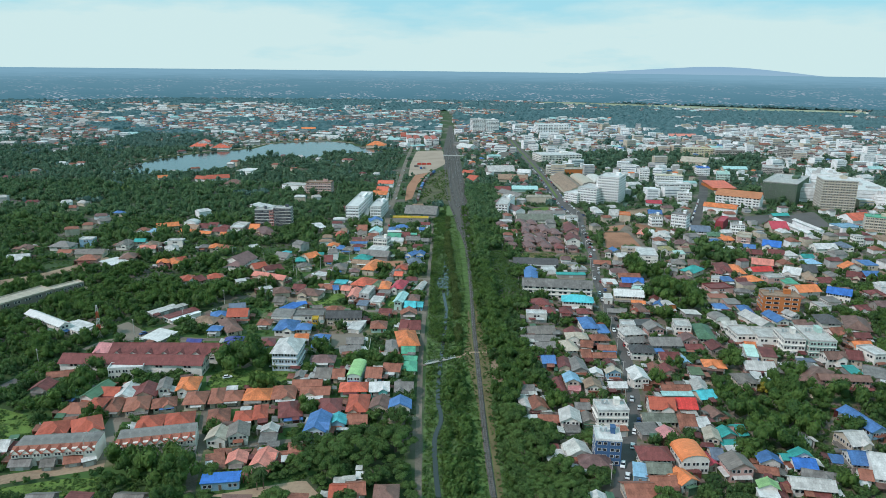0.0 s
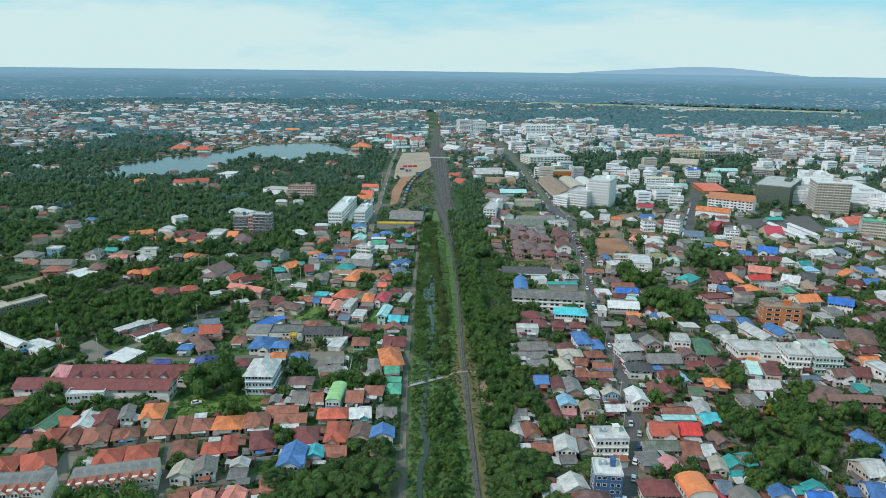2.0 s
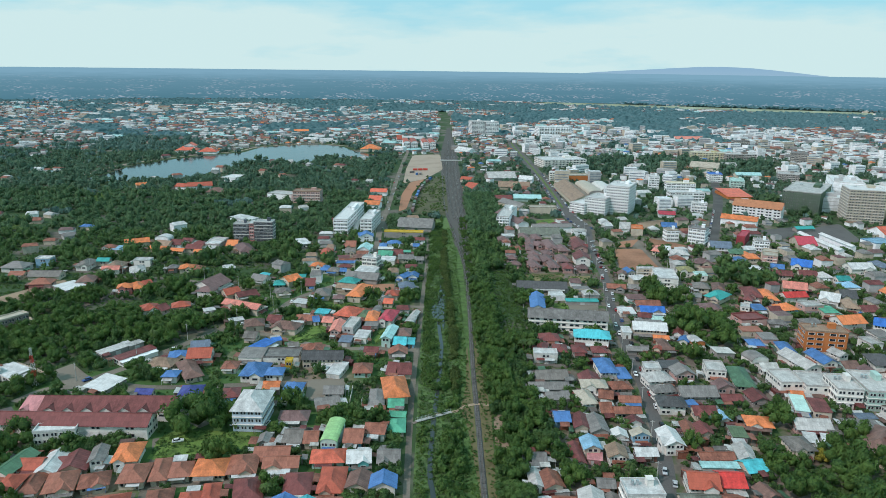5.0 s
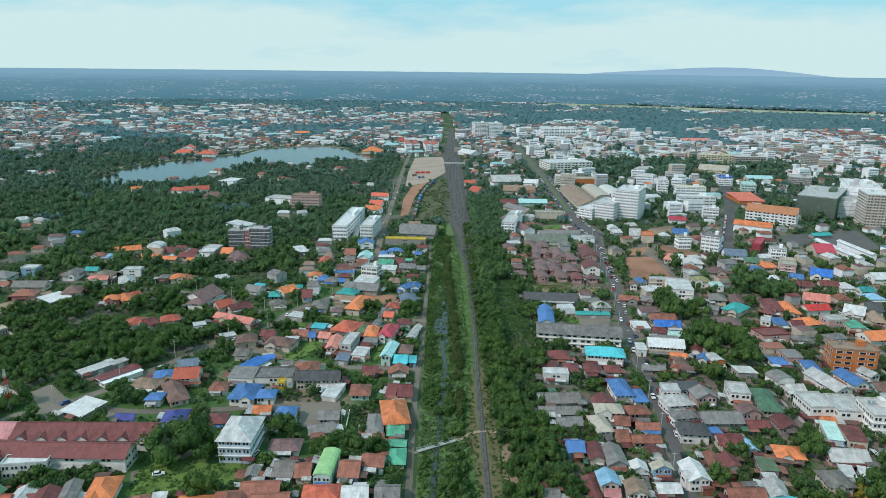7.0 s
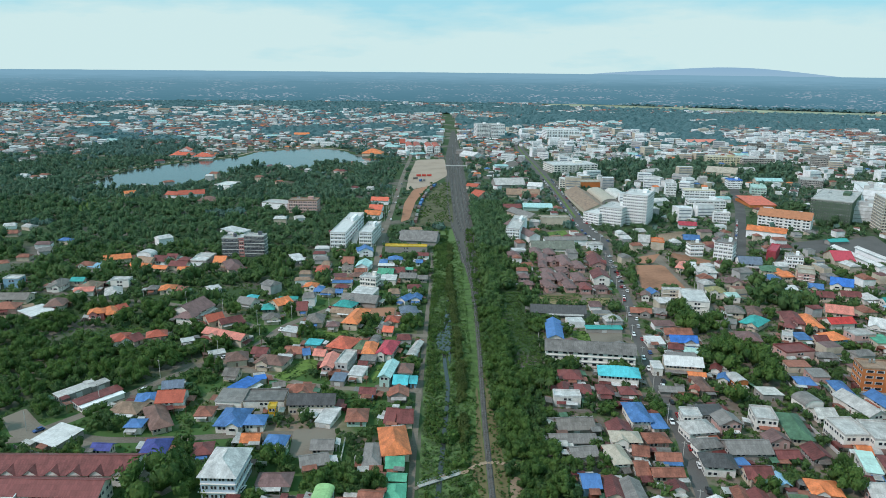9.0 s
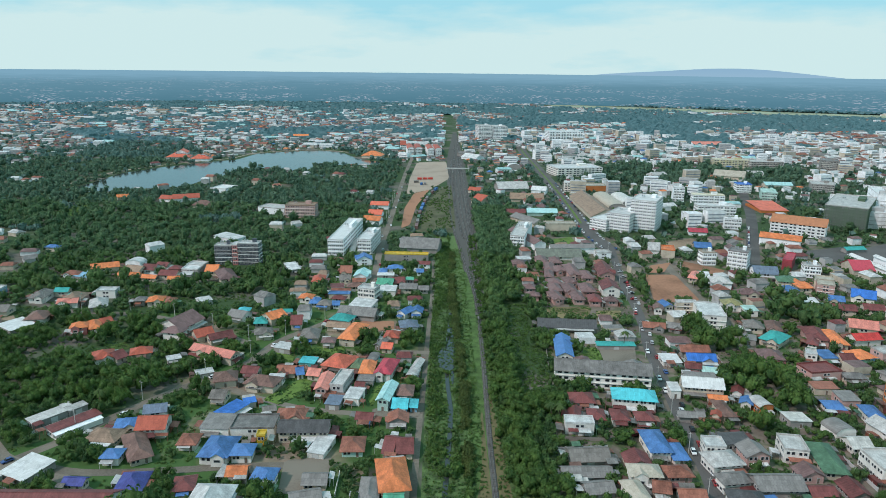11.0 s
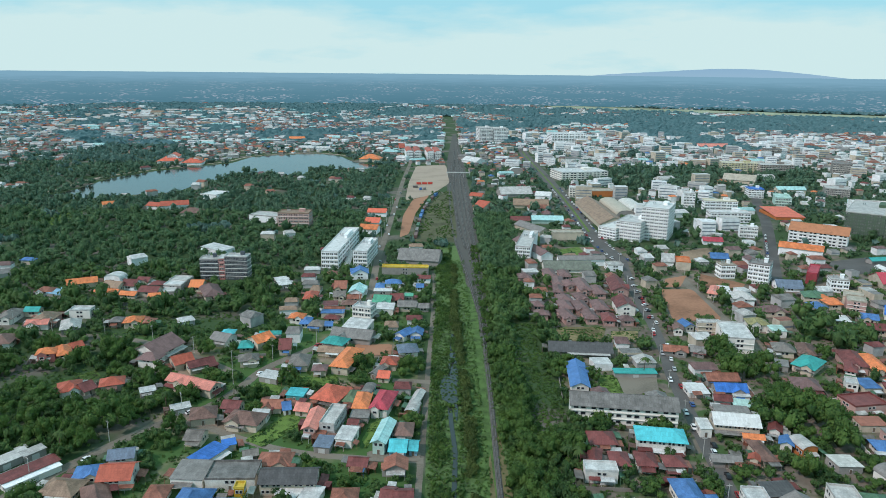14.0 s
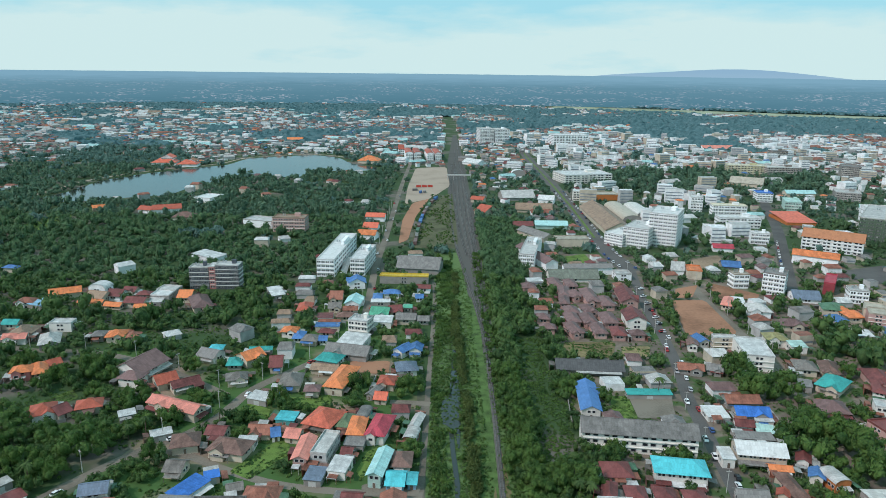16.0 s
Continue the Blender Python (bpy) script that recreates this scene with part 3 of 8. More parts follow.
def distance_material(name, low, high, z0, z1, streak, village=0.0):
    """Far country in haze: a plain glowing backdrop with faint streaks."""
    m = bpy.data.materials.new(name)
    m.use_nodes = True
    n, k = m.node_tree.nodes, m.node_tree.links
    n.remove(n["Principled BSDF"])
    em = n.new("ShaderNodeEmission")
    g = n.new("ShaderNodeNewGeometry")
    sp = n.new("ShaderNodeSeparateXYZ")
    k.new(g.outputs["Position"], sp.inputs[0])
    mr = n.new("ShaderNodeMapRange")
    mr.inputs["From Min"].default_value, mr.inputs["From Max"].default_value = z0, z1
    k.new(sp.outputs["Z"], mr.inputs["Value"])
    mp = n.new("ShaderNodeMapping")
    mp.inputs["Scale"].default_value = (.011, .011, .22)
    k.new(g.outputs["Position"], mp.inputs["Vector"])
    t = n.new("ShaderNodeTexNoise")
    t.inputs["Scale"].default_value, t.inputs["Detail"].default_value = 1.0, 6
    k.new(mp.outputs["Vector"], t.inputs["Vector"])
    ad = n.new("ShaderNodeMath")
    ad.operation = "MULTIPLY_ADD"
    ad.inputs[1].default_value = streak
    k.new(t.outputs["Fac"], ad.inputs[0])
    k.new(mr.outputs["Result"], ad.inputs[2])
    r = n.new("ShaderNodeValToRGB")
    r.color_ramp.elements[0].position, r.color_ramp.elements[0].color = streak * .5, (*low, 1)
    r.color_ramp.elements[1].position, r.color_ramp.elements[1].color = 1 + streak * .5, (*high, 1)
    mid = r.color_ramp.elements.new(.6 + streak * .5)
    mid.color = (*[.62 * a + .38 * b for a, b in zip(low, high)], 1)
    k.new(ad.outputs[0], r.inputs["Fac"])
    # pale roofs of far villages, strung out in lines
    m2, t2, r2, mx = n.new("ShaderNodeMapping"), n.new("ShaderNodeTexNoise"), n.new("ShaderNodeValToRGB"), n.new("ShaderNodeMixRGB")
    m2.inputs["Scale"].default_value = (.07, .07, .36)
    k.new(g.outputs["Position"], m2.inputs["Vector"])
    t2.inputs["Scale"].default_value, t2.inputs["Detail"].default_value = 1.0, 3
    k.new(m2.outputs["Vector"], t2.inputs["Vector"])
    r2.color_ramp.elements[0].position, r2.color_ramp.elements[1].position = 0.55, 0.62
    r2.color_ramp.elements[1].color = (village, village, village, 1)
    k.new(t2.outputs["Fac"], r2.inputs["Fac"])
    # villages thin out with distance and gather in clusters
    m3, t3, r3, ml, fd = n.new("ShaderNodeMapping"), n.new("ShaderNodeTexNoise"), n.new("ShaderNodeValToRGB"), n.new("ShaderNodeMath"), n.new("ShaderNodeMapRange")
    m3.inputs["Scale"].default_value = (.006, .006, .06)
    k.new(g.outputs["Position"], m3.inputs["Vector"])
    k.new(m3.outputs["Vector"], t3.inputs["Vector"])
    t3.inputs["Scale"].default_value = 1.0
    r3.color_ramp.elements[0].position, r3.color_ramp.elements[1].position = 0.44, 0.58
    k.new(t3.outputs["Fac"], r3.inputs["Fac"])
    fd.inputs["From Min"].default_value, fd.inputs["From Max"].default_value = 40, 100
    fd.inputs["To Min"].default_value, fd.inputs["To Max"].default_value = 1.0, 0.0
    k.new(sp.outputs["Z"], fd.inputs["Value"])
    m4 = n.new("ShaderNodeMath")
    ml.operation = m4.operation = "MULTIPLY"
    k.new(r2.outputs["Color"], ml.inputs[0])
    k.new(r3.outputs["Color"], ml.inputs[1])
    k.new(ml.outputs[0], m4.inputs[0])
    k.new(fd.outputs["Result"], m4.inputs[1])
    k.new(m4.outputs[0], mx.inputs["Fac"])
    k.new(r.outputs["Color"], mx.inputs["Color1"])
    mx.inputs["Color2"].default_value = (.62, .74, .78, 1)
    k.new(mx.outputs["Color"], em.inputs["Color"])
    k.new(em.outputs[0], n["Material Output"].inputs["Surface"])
    return m


def far_ring(name, radius, height, mat, label, a0, a1):
    bm = bmesh.new()
    last = None
    for i in range(241):
        t = radians(a0 + (a1 - a0) * i / 240)
        x, y = radius * math.sin(t), 90 + radius * math.cos(t)
        now = [bm.verts.new((x, y, -2)), bm.verts.new((x, y, height(math.degrees(t))))]
        if last:
            bm.faces.new([last[0], now[0], now[1], last[1]])
        last = now
    tagged(new(name, mesh_of(name, bm, mat)), label, "backdrop", kind="structure")


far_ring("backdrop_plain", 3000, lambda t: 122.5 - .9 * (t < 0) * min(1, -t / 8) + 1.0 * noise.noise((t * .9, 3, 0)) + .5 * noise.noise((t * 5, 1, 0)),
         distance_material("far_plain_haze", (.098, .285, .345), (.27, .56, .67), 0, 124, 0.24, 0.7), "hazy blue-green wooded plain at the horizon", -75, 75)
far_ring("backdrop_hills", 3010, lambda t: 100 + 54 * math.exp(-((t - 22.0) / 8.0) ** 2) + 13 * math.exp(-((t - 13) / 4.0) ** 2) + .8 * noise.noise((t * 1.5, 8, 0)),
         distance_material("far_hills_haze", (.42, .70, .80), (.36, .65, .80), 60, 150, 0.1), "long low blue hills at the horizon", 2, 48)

# ---- roads, plots and water ----
M["yards"] = ground_material("yard_earth", (.165, .13, .10), (.055, .10, .03), 0.40)
M["gardens"] = ground_material("garden_earth", (.225, .165, .12), (.055, .115, .03), 0.53)
area([(50, 190), (150, 190), (245, 330), (310, 480), (320, 700), (66, 700), (62, 520), (50, 330), (40, 250)], "town_yards", M["yards"], "worn concrete and bare earth between the houses")
area([(-160, 215), (-60, 200), (-12, 240), (-10, 600), (-62, 600), (-105, 500), (-175, 500), (-110, 440), (-125, 375), (-175, 340), (-175, 280)], "village_yards", M["gardens"], "worn concrete and bare earth between the village houses")
area([(-5, 170), (34, 170), (38, 560), (-6, 560)], "lawn", M["verge"], "green grassy railway verge")
area([(-6, 556), (38, 556), (40, 700), (-4, 700)], "lawn", M["verge"], "green grassy verge of the widening railway")
area([(21, 500), (28, 500), (31, 700), (34, 900), (36, 1300), (34, 1700), (26, 1700), (10, 1250), (7, 850), (13, 700)], "station_ground", M["yard"], "brown gravel ground of the station yard")
area([(14.0, 175), (18.0, 175), (18.8, 330), (20.8, 470), (22, 540), (21, 590), (15, 590), (13.6, 470), (13.2, 330)], "lawn", M["mown"], "bright green mown strip beside the rails")
area([(20.6, 190), (22.6, 200), (23.4, 260), (25.2, 300), (26.0, 318), (25.0, 340), (24.0, 380), (22.8, 410), (21.6, 400), (21.2, 330), (20.6, 280)], "lawn", M["weeds"], "orange-brown weeds beside the rails")
area([(17.9, 205), (17.6, 260), (15.6, 300), (13.0, 318), (16.2, 340), (17.8, 380), (18.8, 385), (18.7, 330), (18.1, 260)], "lawn", M["weeds"], "trodden brown weeds west of the rails")
road([(-6.0, 200.2), (-6.8, 228.8), (-7.6, 274.6), (-8.2, 339.4), (-6.5, 415.0), (-6.1, 464.8), (-4.9, 519.7), (-3.9, 585.5), (-5.0, 621.1)], 2.4, M["lane"], "narrow concrete lane beside the railway canal")
road([(61.9, 200.9), (71.8, 229.8), (81.1, 255.8), (87.2, 276.2), (92.6, 305.9), (98.0, 341.8), (100.8, 371.7), (107.5, 435.1), (109.9, 455.8), (115.2, 479.7), (120.5, 515.0), (123.5, 549.0), (126.1, 578.7), (133.8, 625.9), (138.5, 653.5)], 5.8, M["asphalt"], "grey asphalt street lined with houses")
BOULEVARD = [(138.5, 653.5), (133.5, 690.0), (133.5, 755.0), (139.0, 895.0), (142.0, 1071.0), (143.0, 1320.0), (150.0, 1487.5)]
road(BOULEVARD, 15, M["asphalt"], "wide asphalt boulevard with parked cars")
road(BOULEVARD[2:], 2.2, M["lawn"], "planted green strip along the middle of the boulevard", "median")
road([(-162.0, 335.0), (-152.0, 347.0), (-143.4, 358.3), (-131.9, 378.4), (-120.6, 396.2), (-108.5, 411.0), (-99.1, 418.2), (-90.4, 436.2), (-86.3, 456.2), (-74.9, 473.0), (-61.7, 488.8), (-51.2, 518.5), (-44.0, 553.6), (-45.8, 595.4), (-48.2, 661.3), (-47.4, 729.6), (-48.1, 844.8), (-49.2, 1015.8), (-47.8, 1165.1), (-44.7, 1375.6)], 4.9, M["lane"], "grey concrete road through the village")
road([(-194.1, 265.1), (-192.4, 277.9), (-186.8, 294.2), (-181.2, 308.3), (-173.7, 315.2)], 6, M["asphalt"], "grey asphalt road beside maroon buildings")
road([(-82.9, 202.5), (-88.6, 227.7), (-94.5, 253.1), (-99.8, 278.4), (-104.8, 292.7)], 3.6, M["lane"], "concrete lane between terraced houses")
road([(-123.3, 221.5), (-125.6, 233.1), (-128.7, 245.8), (-130.2, 256.3)], 6, M["lane"], "pale concrete lane beside white terrace")
road([(-129.7, 251.6), (-113.1, 252.8), (-97.8, 254.9)], 5, M["lane"], "pale concrete lane between red roofed houses")
road([(-95.4, 261.8), (-70.2, 265.2), (-51.4, 267.5), (-19.9, 266.0)], 5, M["lane"], "pale concrete lane between rust roofed houses")
road([(-90.7, 230.8), (-75.6, 233.4), (-50.3, 235.4)], 4, M["lane"], "pale concrete lane between houses")
road([(-159.0, 204.8), (-150.1, 208.9), (-133.6, 214.2), (-119.0, 219.0)], 6, M["dirt"], "pale brown dirt road by the terrace")
road([(-107.2, 407.1), (-92.7, 402.3), (-77.3, 392.8), (-55.0, 383.5), (-27.3, 380.0), (-6.5, 379.0)], 3.8, M["lane"], "pale concrete lane past village houses")
road([(-22.4, 446.7), (-13.8, 446.3), (-4.7, 445.0)], 4, M["lane"], "pale concrete lane to the canal road")
road([(169.7, 627.2), (167.4, 585.4), (166.0, 524.2), (164.7, 487.4), (160.3, 462.5), (162.5, 454.2)], 6, M["lane"], "pale concrete road beside the dirt field")
road([(230.5, 604.4), (267.1, 689.3), (319.6, 811.9), (347.2, 895.7), (384.2, 983.8)], 10, M["asphalt"], "busy asphalt town street")
road([(-244.4, 513.5), (-227.1, 504.7), (-205.8, 497.9), (-180.5, 498.5), (-161.1, 493.3), (-129.7, 477.4), (-95.0, 451.6)], 4.5, M["lane"], "pale concrete village lane")
road([(-176.5, 320.8), (-169.2, 335.8), (-143.0, 336.3), (-130.0, 332.8), (-89.7, 302.3)], 5, M["lane"], "pale concrete access road")
area([(-176.9, 352.0), (-172.0, 360.5), (-158.0, 347.0), (-134.8, 336.1), (-144.1, 331.7), (-164.7, 338.1)], "pavement", M["lane"], "grey concrete forecourt", 0.02)
road([(-152.0, 344.0), (-138.5, 338.1), (-127.0, 335.5), (-110.7, 336.2), (-92.0, 337.9), (-73.6, 340.8), (-54.0, 341.5)], 4.2, M["lane"], "pale concrete lane past blue roofed houses")
area([(-56.2, 344.7), (-39.3, 348.3), (-38.0, 322.3), (-54.1, 324.8)], "pavement", M["lane"], "grey concrete yard with rubble", 0.02)
area([(-102.9, 277.2), (-69.2, 282.3), (-67.2, 297.7), (-99.4, 299.0), (-104.1, 292.7)], "lawn", M["lawn"], "bright green overgrown grass plot", 0.02)
area([(-149.4, 198.6), (-151.7, 202.3), (-130.9, 209.1), (-116.2, 211.0), (-112.5, 199.0)], "lawn", M["lawn"], "bright green grass plot by dirt road", 0.02)
area([(-190.8, 263.7), (-167.7, 254.3), (-156.7, 241.0), (-169.7, 230.5)], "lawn", M["lawn"], "bright green grass field", 0.02)
area([(-77.4, 200.0), (-45.5, 210.1), (-38.0, 199.8)], "pavement", M["dirt"], "bare sandy building plot", 0.02)
area([(-281.8, 390.7), (-269.8, 427.8), (-243.9, 456.9), (-236.4, 483.0), (-245.3, 493.5), (-272.3, 445.3), (-303.2, 423.2)], "pavement", M["dirt"], "bare reddish earth plot", 0.02)
area([(145.7, 588.0), (167.5, 588.7), (165.1, 530.8), (135.1, 528.3)], "pavement", M["redearth"], "bare red earth building field", 0.02)
area([(183.2, 627.6), (208.5, 601.4), (200.8, 589.7), (177.4, 594.6)], "pavement", M["redearth"], "bare red earth plot", 0.02)
area([(156.4, 611.6), (174.9, 620.9), (161.5, 594.1), (150.4, 592.6)], "pavement", M["redearth"], "bare red earth plot beside road", 0.02)
area([(188.7, 682.9), (219.6, 700.8), (214.5, 671.3), (184.2, 658.1)], "pavement", M["dirt"], "demolition site with brown rubble", 0.02)
area([(64.8, 516.8), (93.4, 517.5), (86.8, 496.5), (62.6, 497.3)], "lawn", M["drygrass"], "dry brown grass sports field", 0.02)
area([(94.9, 511.3), (109.9, 511.7), (106.0, 498.3), (91.5, 498.0)], "lawn", M["drygrass"], "dry brown grass plot", 0.02)
area([(83.3, 454.2), (102.7, 454.6), (98.3, 435.9), (82.2, 433.7)], "pavement", M["lane"], "grey concrete school yard", 0.02)
area([(75.2, 454.0), (82.8, 454.2), (82.2, 433.7), (71.5, 433.5)], "lawn", M["lawn"], "green school lawn", 0.02)
area([(96.5, 690.8), (113.8, 700.0), (114.2, 670.6), (93.4, 672.9)], "lawn", M["lawn"], "green school lawn", 0.02)
area([(295.2, 659.3), (338.3, 676.0), (323.6, 632.5), (291.3, 624.9)], "pavement", M["asphalt"], "grey car park", 0.02)
area([(331.7, 660.8), (386.9, 691.0), (367.8, 624.9), (317.4, 578.5)], "pavement", M["asphalt"], "grey asphalt car park", 0.02)
area([(-179.9, 432.1), (-164.2, 455.7), (-157.6, 447.7), (-168.4, 432.3)], "lawn", M["lawn"], "bright green grass plot", 0.02)
area([(-88.5, 433.8), (-83.0, 443.9), (-72.1, 439.1), (-71.5, 427.1)], "lawn", M["lawn"], "bright green grass plot", 0.02)
area([(-76.2, 392.5), (-62.2, 416.2), (-55.7, 406.0), (-67.7, 387.4)], "lawn", M["lawn"], "bright green grass plot", 0.02)
area([(-67.4, 439.2), (-45.9, 439.6), (-49.1, 452.6), (-67.2, 449.5)], "lawn", M["lawn"], "green garden lawn", 0.02)
area([(-45.0, 489.2), (-25.5, 489.7), (-25.0, 475.3), (-43.2, 474.9)], "pavement", M["redearth"], "bare red earth plot", 0.02)
area([(-30.8, 393.2), (-28.1, 406.4), (-20.0, 412.7), (-28.2, 388.0)], "lawn", M["lawn"], "bright green grass strip", 0.02)
area([(-36.8, 1177.8), (8.0, 1193.5), (10.9, 1019.9), (-11.8, 933.6), (-39.1, 898.7), (-40.9, 1016.4)], "pavement", M["sand"], "pale sandy station yard", 0.02)
area([(-13.0, 933.6), (-25.2, 832.5), (-28.1, 740.3), (-35.4, 726.3), (-37.2, 818.9), (-30.9, 905.6)], "pavement", M["redearth"], "orange earth track beside sidings", 0.02)
area([(-15.3, 890.6), (13.0, 979.3), (14.3, 713.5), (-26.8, 711.8)], "pavement", M["scrub"], "dark scrubby siding yard", 0.02)
area([(-378.2, 782.1), (-361.6, 833.4), (-337.1, 791.3), (-353.3, 756.4)], "lawn", M["lawn"], "green meadow among trees", 0.02)
area([(-410.6, 600.8), (-390.3, 694.2), (-356.4, 672.6), (-368.3, 580.5)], "lawn", M["lawn"], "bright green meadow among woods", 0.02)
area([(320.7, 1096.9), (359.6, 1130.4), (344.9, 1079.2), (311.4, 1058.3)], "lawn", M["lawn"], "green park lawn", 0.02)
area([(386.4, 2838.0), (1420.8, 2308.2), (1571.3, 2538.0), (477.8, 3068.5)], "lawn", M["airfield"], "pale yellow grass strip of the airfield", 0.02)
area([(-436.6, 904.4), (-426.4, 939.8), (-426.5, 1033.3), (-400.0, 1088.3), (-360.3, 1145.5), (-316.2, 1184.8), (-304.8, 1265.5), (-258.7, 1299.1), (-206.9, 1319.3), (-164.6, 1285.5), (-132.8, 1213.0), (-93.1, 1179.1), (-92.4, 1144.4), (-143.8, 1140.3), (-190.0, 1136.6), (-178.1, 1070.2), (-232.5, 1080.8), (-271.6, 1113.9), (-275.2, 1048.9), (-299.6, 994.6), (-304.6, 936.7), (-341.8, 920.3), (-362.5, 899.0), (-405.8, 889.9)], "lake", M["water"], "calm grey blue town lake", 0.03)
road([(-455, 905), (-448, 950), (-446, 1035), (-415, 1100), (-372, 1160), (-325, 1200), (-315, 1275), (-262, 1313), (-205, 1333), (-155, 1295)], 4.5, M["sand"], "pale lakeside promenade")
area([(26.5, 313.9), (32.4, 311.3), (30.4, 280.7), (25.3, 284.0)], "pavement", M["dirt"], "reddish rubble beside the crossing", 0.02)
area([(-27.8, 384.6), (-16.4, 389.9), (-7.2, 384.2), (-8.0, 378.3), (-27.1, 378.1)], "pavement", M["lane"], "pale concrete forecourt", 0.02)
road([(0.8, 200.3), (-0.2, 214.1), (-0.9, 232.8), (-0.5, 241.1), (2.6, 253.7), (-0.5, 272.0), (5.8, 377.9), (5.0, 395.6), (4.0, 411.0), (3.8, 443.1), (4.9, 465.0), (6.7, 504.6)], 1.8, M["water"], "narrow dark water canal", "canal")
area([(0.1, 428.4), (-0.3, 446.6), (4.7, 457.0), (7.1, 483.7), (7.6, 483.7), (8.1, 459.3), (8.3, 447.3), (7.6, 423.1), (6.8, 409.0), (6.1, 409.0), (5.5, 422.1), (3.1, 425.2)], "canal_pool", M["water"], "still pool of grey water", 0.03)
MAIN = [(19.3, 200.5), (19.0, 229.1), (19.3, 264.6), (19.9, 311.0), (20.2, 356.4), (22.3, 433.5), (22.6, 465.4), (23.3, 490.8), (24.5, 528.7), (25.6, 597.7), (26.8, 696.4), (27.9, 909.1), (28.4, 1171.2), (31.6, 1525.1)]
SIDE = [(23.4, 484.1), (23.3, 528.7), (20.4, 586.3), (15.6, 663.7), (10.7, 742.0), (9.2, 847.9), (11.6, 1020.0), (17.0, 1232.3)]
THIRD = [(24.1, 512.6), (24.0, 575.6), (23.3, 649.3), (21.2, 752.7), (19.3, 908.6), (21.0, 1170.6), (24.2, 1426.4)]
FOURTH = [(25.7, 546.2), (26.0, 597.8), (28.1, 679.9), (29.0, 797.5), (29.8, 961.4), (30.9, 1171.4)]
FIFTH = [(20.0, 690.0), (16.0, 780.0), (15.0, 900.0), (17.0, 1080.0), (21.0, 1240.0)]
SIXTH = [(26.0, 690.0), (24.6, 780.0), (24.0, 900.0), (25.0, 1080.0), (27.5, 1280.0)]
FOOT = [(-6.8, 305.2), (1.9, 312.0), (10.8, 314.9), (16.2, 321.3), (21.9, 322.1), (28.9, 320.2), (35.0, 318.2)]
GROVES = {
    "grove_a": [(148.4, 453.9), (204.5, 463.4), (163.1, 387.4), (140.8, 394.0), (140.2, 421.9)],
    "grove_b": [(122.8, 282.3), (168.1, 283.1), (208.6, 278.3), (180.3, 235.3), (153.8, 234.9), (120.9, 234.5), (121.2, 256.5)],
    "grove_c": [(204.9, 533.5), (259.7, 535.0), (225.2, 482.2), (176.0, 494.4)],
    "grove_d": [(110.7, 486.1), (172.7, 487.5), (156.2, 456.8), (118.4, 461.6)],
    "grove_e": [(149.0, 343.0), (166.4, 351.5), (143.4, 288.4), (129.3, 282.4)],
    "grove_f": [(-123.1, 223.4), (-90.7, 227.7), (-82.8, 199.3), (-116.2, 199.0)],
    "grove_g": [(-57.3, 228.1), (-48.3, 249.2), (-8.8, 256.8), (-7.3, 210.6), (-22.9, 200.0), (-56.5, 206.7)],
    "grove_h": [(160.5, 484.9), (215.3, 518.6), (164.4, 378.0), (134.2, 377.2)],
    "grove_i": [(109.3, 531.0), (137.2, 558.8), (112.9, 492.9), (100.4, 479.4)],
    "grove_j": [(99.0, 372.0), (122.0, 380.0), (141.0, 378.0), (133.0, 360.0), (99.0, 357.0)],
    "grove_k": [(139.1, 449.4), (176.4, 450.3), (150.0, 394.5), (129.8, 412.2)],
    "grove_l": [(69.0, 376.0), (73.5, 374.0), (81.7, 358.5), (78.0, 343.0), (71.0, 353.0)],
    "grove_m": [(-26.0, 374.0), (-17.0, 374.0), (-19.0, 341.0), (-33.0, 341.0), (-31.0, 360.0)],
    "park_a": [(230.0, 1250.6), (337.0, 1196.2), (246.5, 975.1), (199.2, 1032.8)],
    "park_b": [(337.0, 1196.2), (469.6, 1271.3), (393.0, 1068.6), (280.6, 977.2)],
    "park_c": [(435.0, 1095.3), (543.5, 1155.1), (465.2, 1008.6), (375.5, 964.5)],
}

# ---- buildings ----
house("G", -211.0, 351.0, -33.7, 34.6, 5.2, 5.6, "white", "white")
house("F", -191.8, 345.4, -29.2, 14.4, 10.0, 3.2, "white", "white")
ob = house("G", -130.4, 312.3, 0.5, 53.1, 12.7, 4.8, "maroon", "white")
for i in range(7):
    cross_gable(ob, next(c for c in ob.children if c.name.startswith("roof")), -22.5 + 7.5 * i, 2.3, -1, 6.35, 7.1, 4.8, 1.7, "maroon", "white")
house("G", -160.9, 312.5, -8.9, 6.6, 11.2, 4.8, "pink", "pink")
house("G", -140.8, 297.0, -1.0, 65.5, 9.6, 6.2, "maroon", "white")
house("F", -141.7, 290.5, 8.0, 15.0, 6.0, 5.6, "white", "white")
house("G", -167.9, 289.8, 15.9, 17.4, 4.7, 2.4, "rust", "white")
house("G", -145.3, 269.4, 78.7, 14.2, 6.1, 4.0, "green", "white")
house("G", -155.3, 267.4, 84.4, 5.4, 7.9, 3.2, "green", "grey")
house("G", -139.7, 270.5, 1.0, 7.4, 6.9, 3.2, "red", "white")
house("G", -132.7, 270.3, 95.0, 12.7, 6.2, 3.6, "white", "white")
house("G", -125.1, 271.0, 100.2, 10.2, 8.6, 3.2, "maroon", "cream")
house("G", -118.2, 274.2, 102.8, 9.7, 4.1, 4.8, "grey", "white")
house("I", -108.8, 277.2, 8.0, 7.8, 11.9, 4.0, "orange", "white")
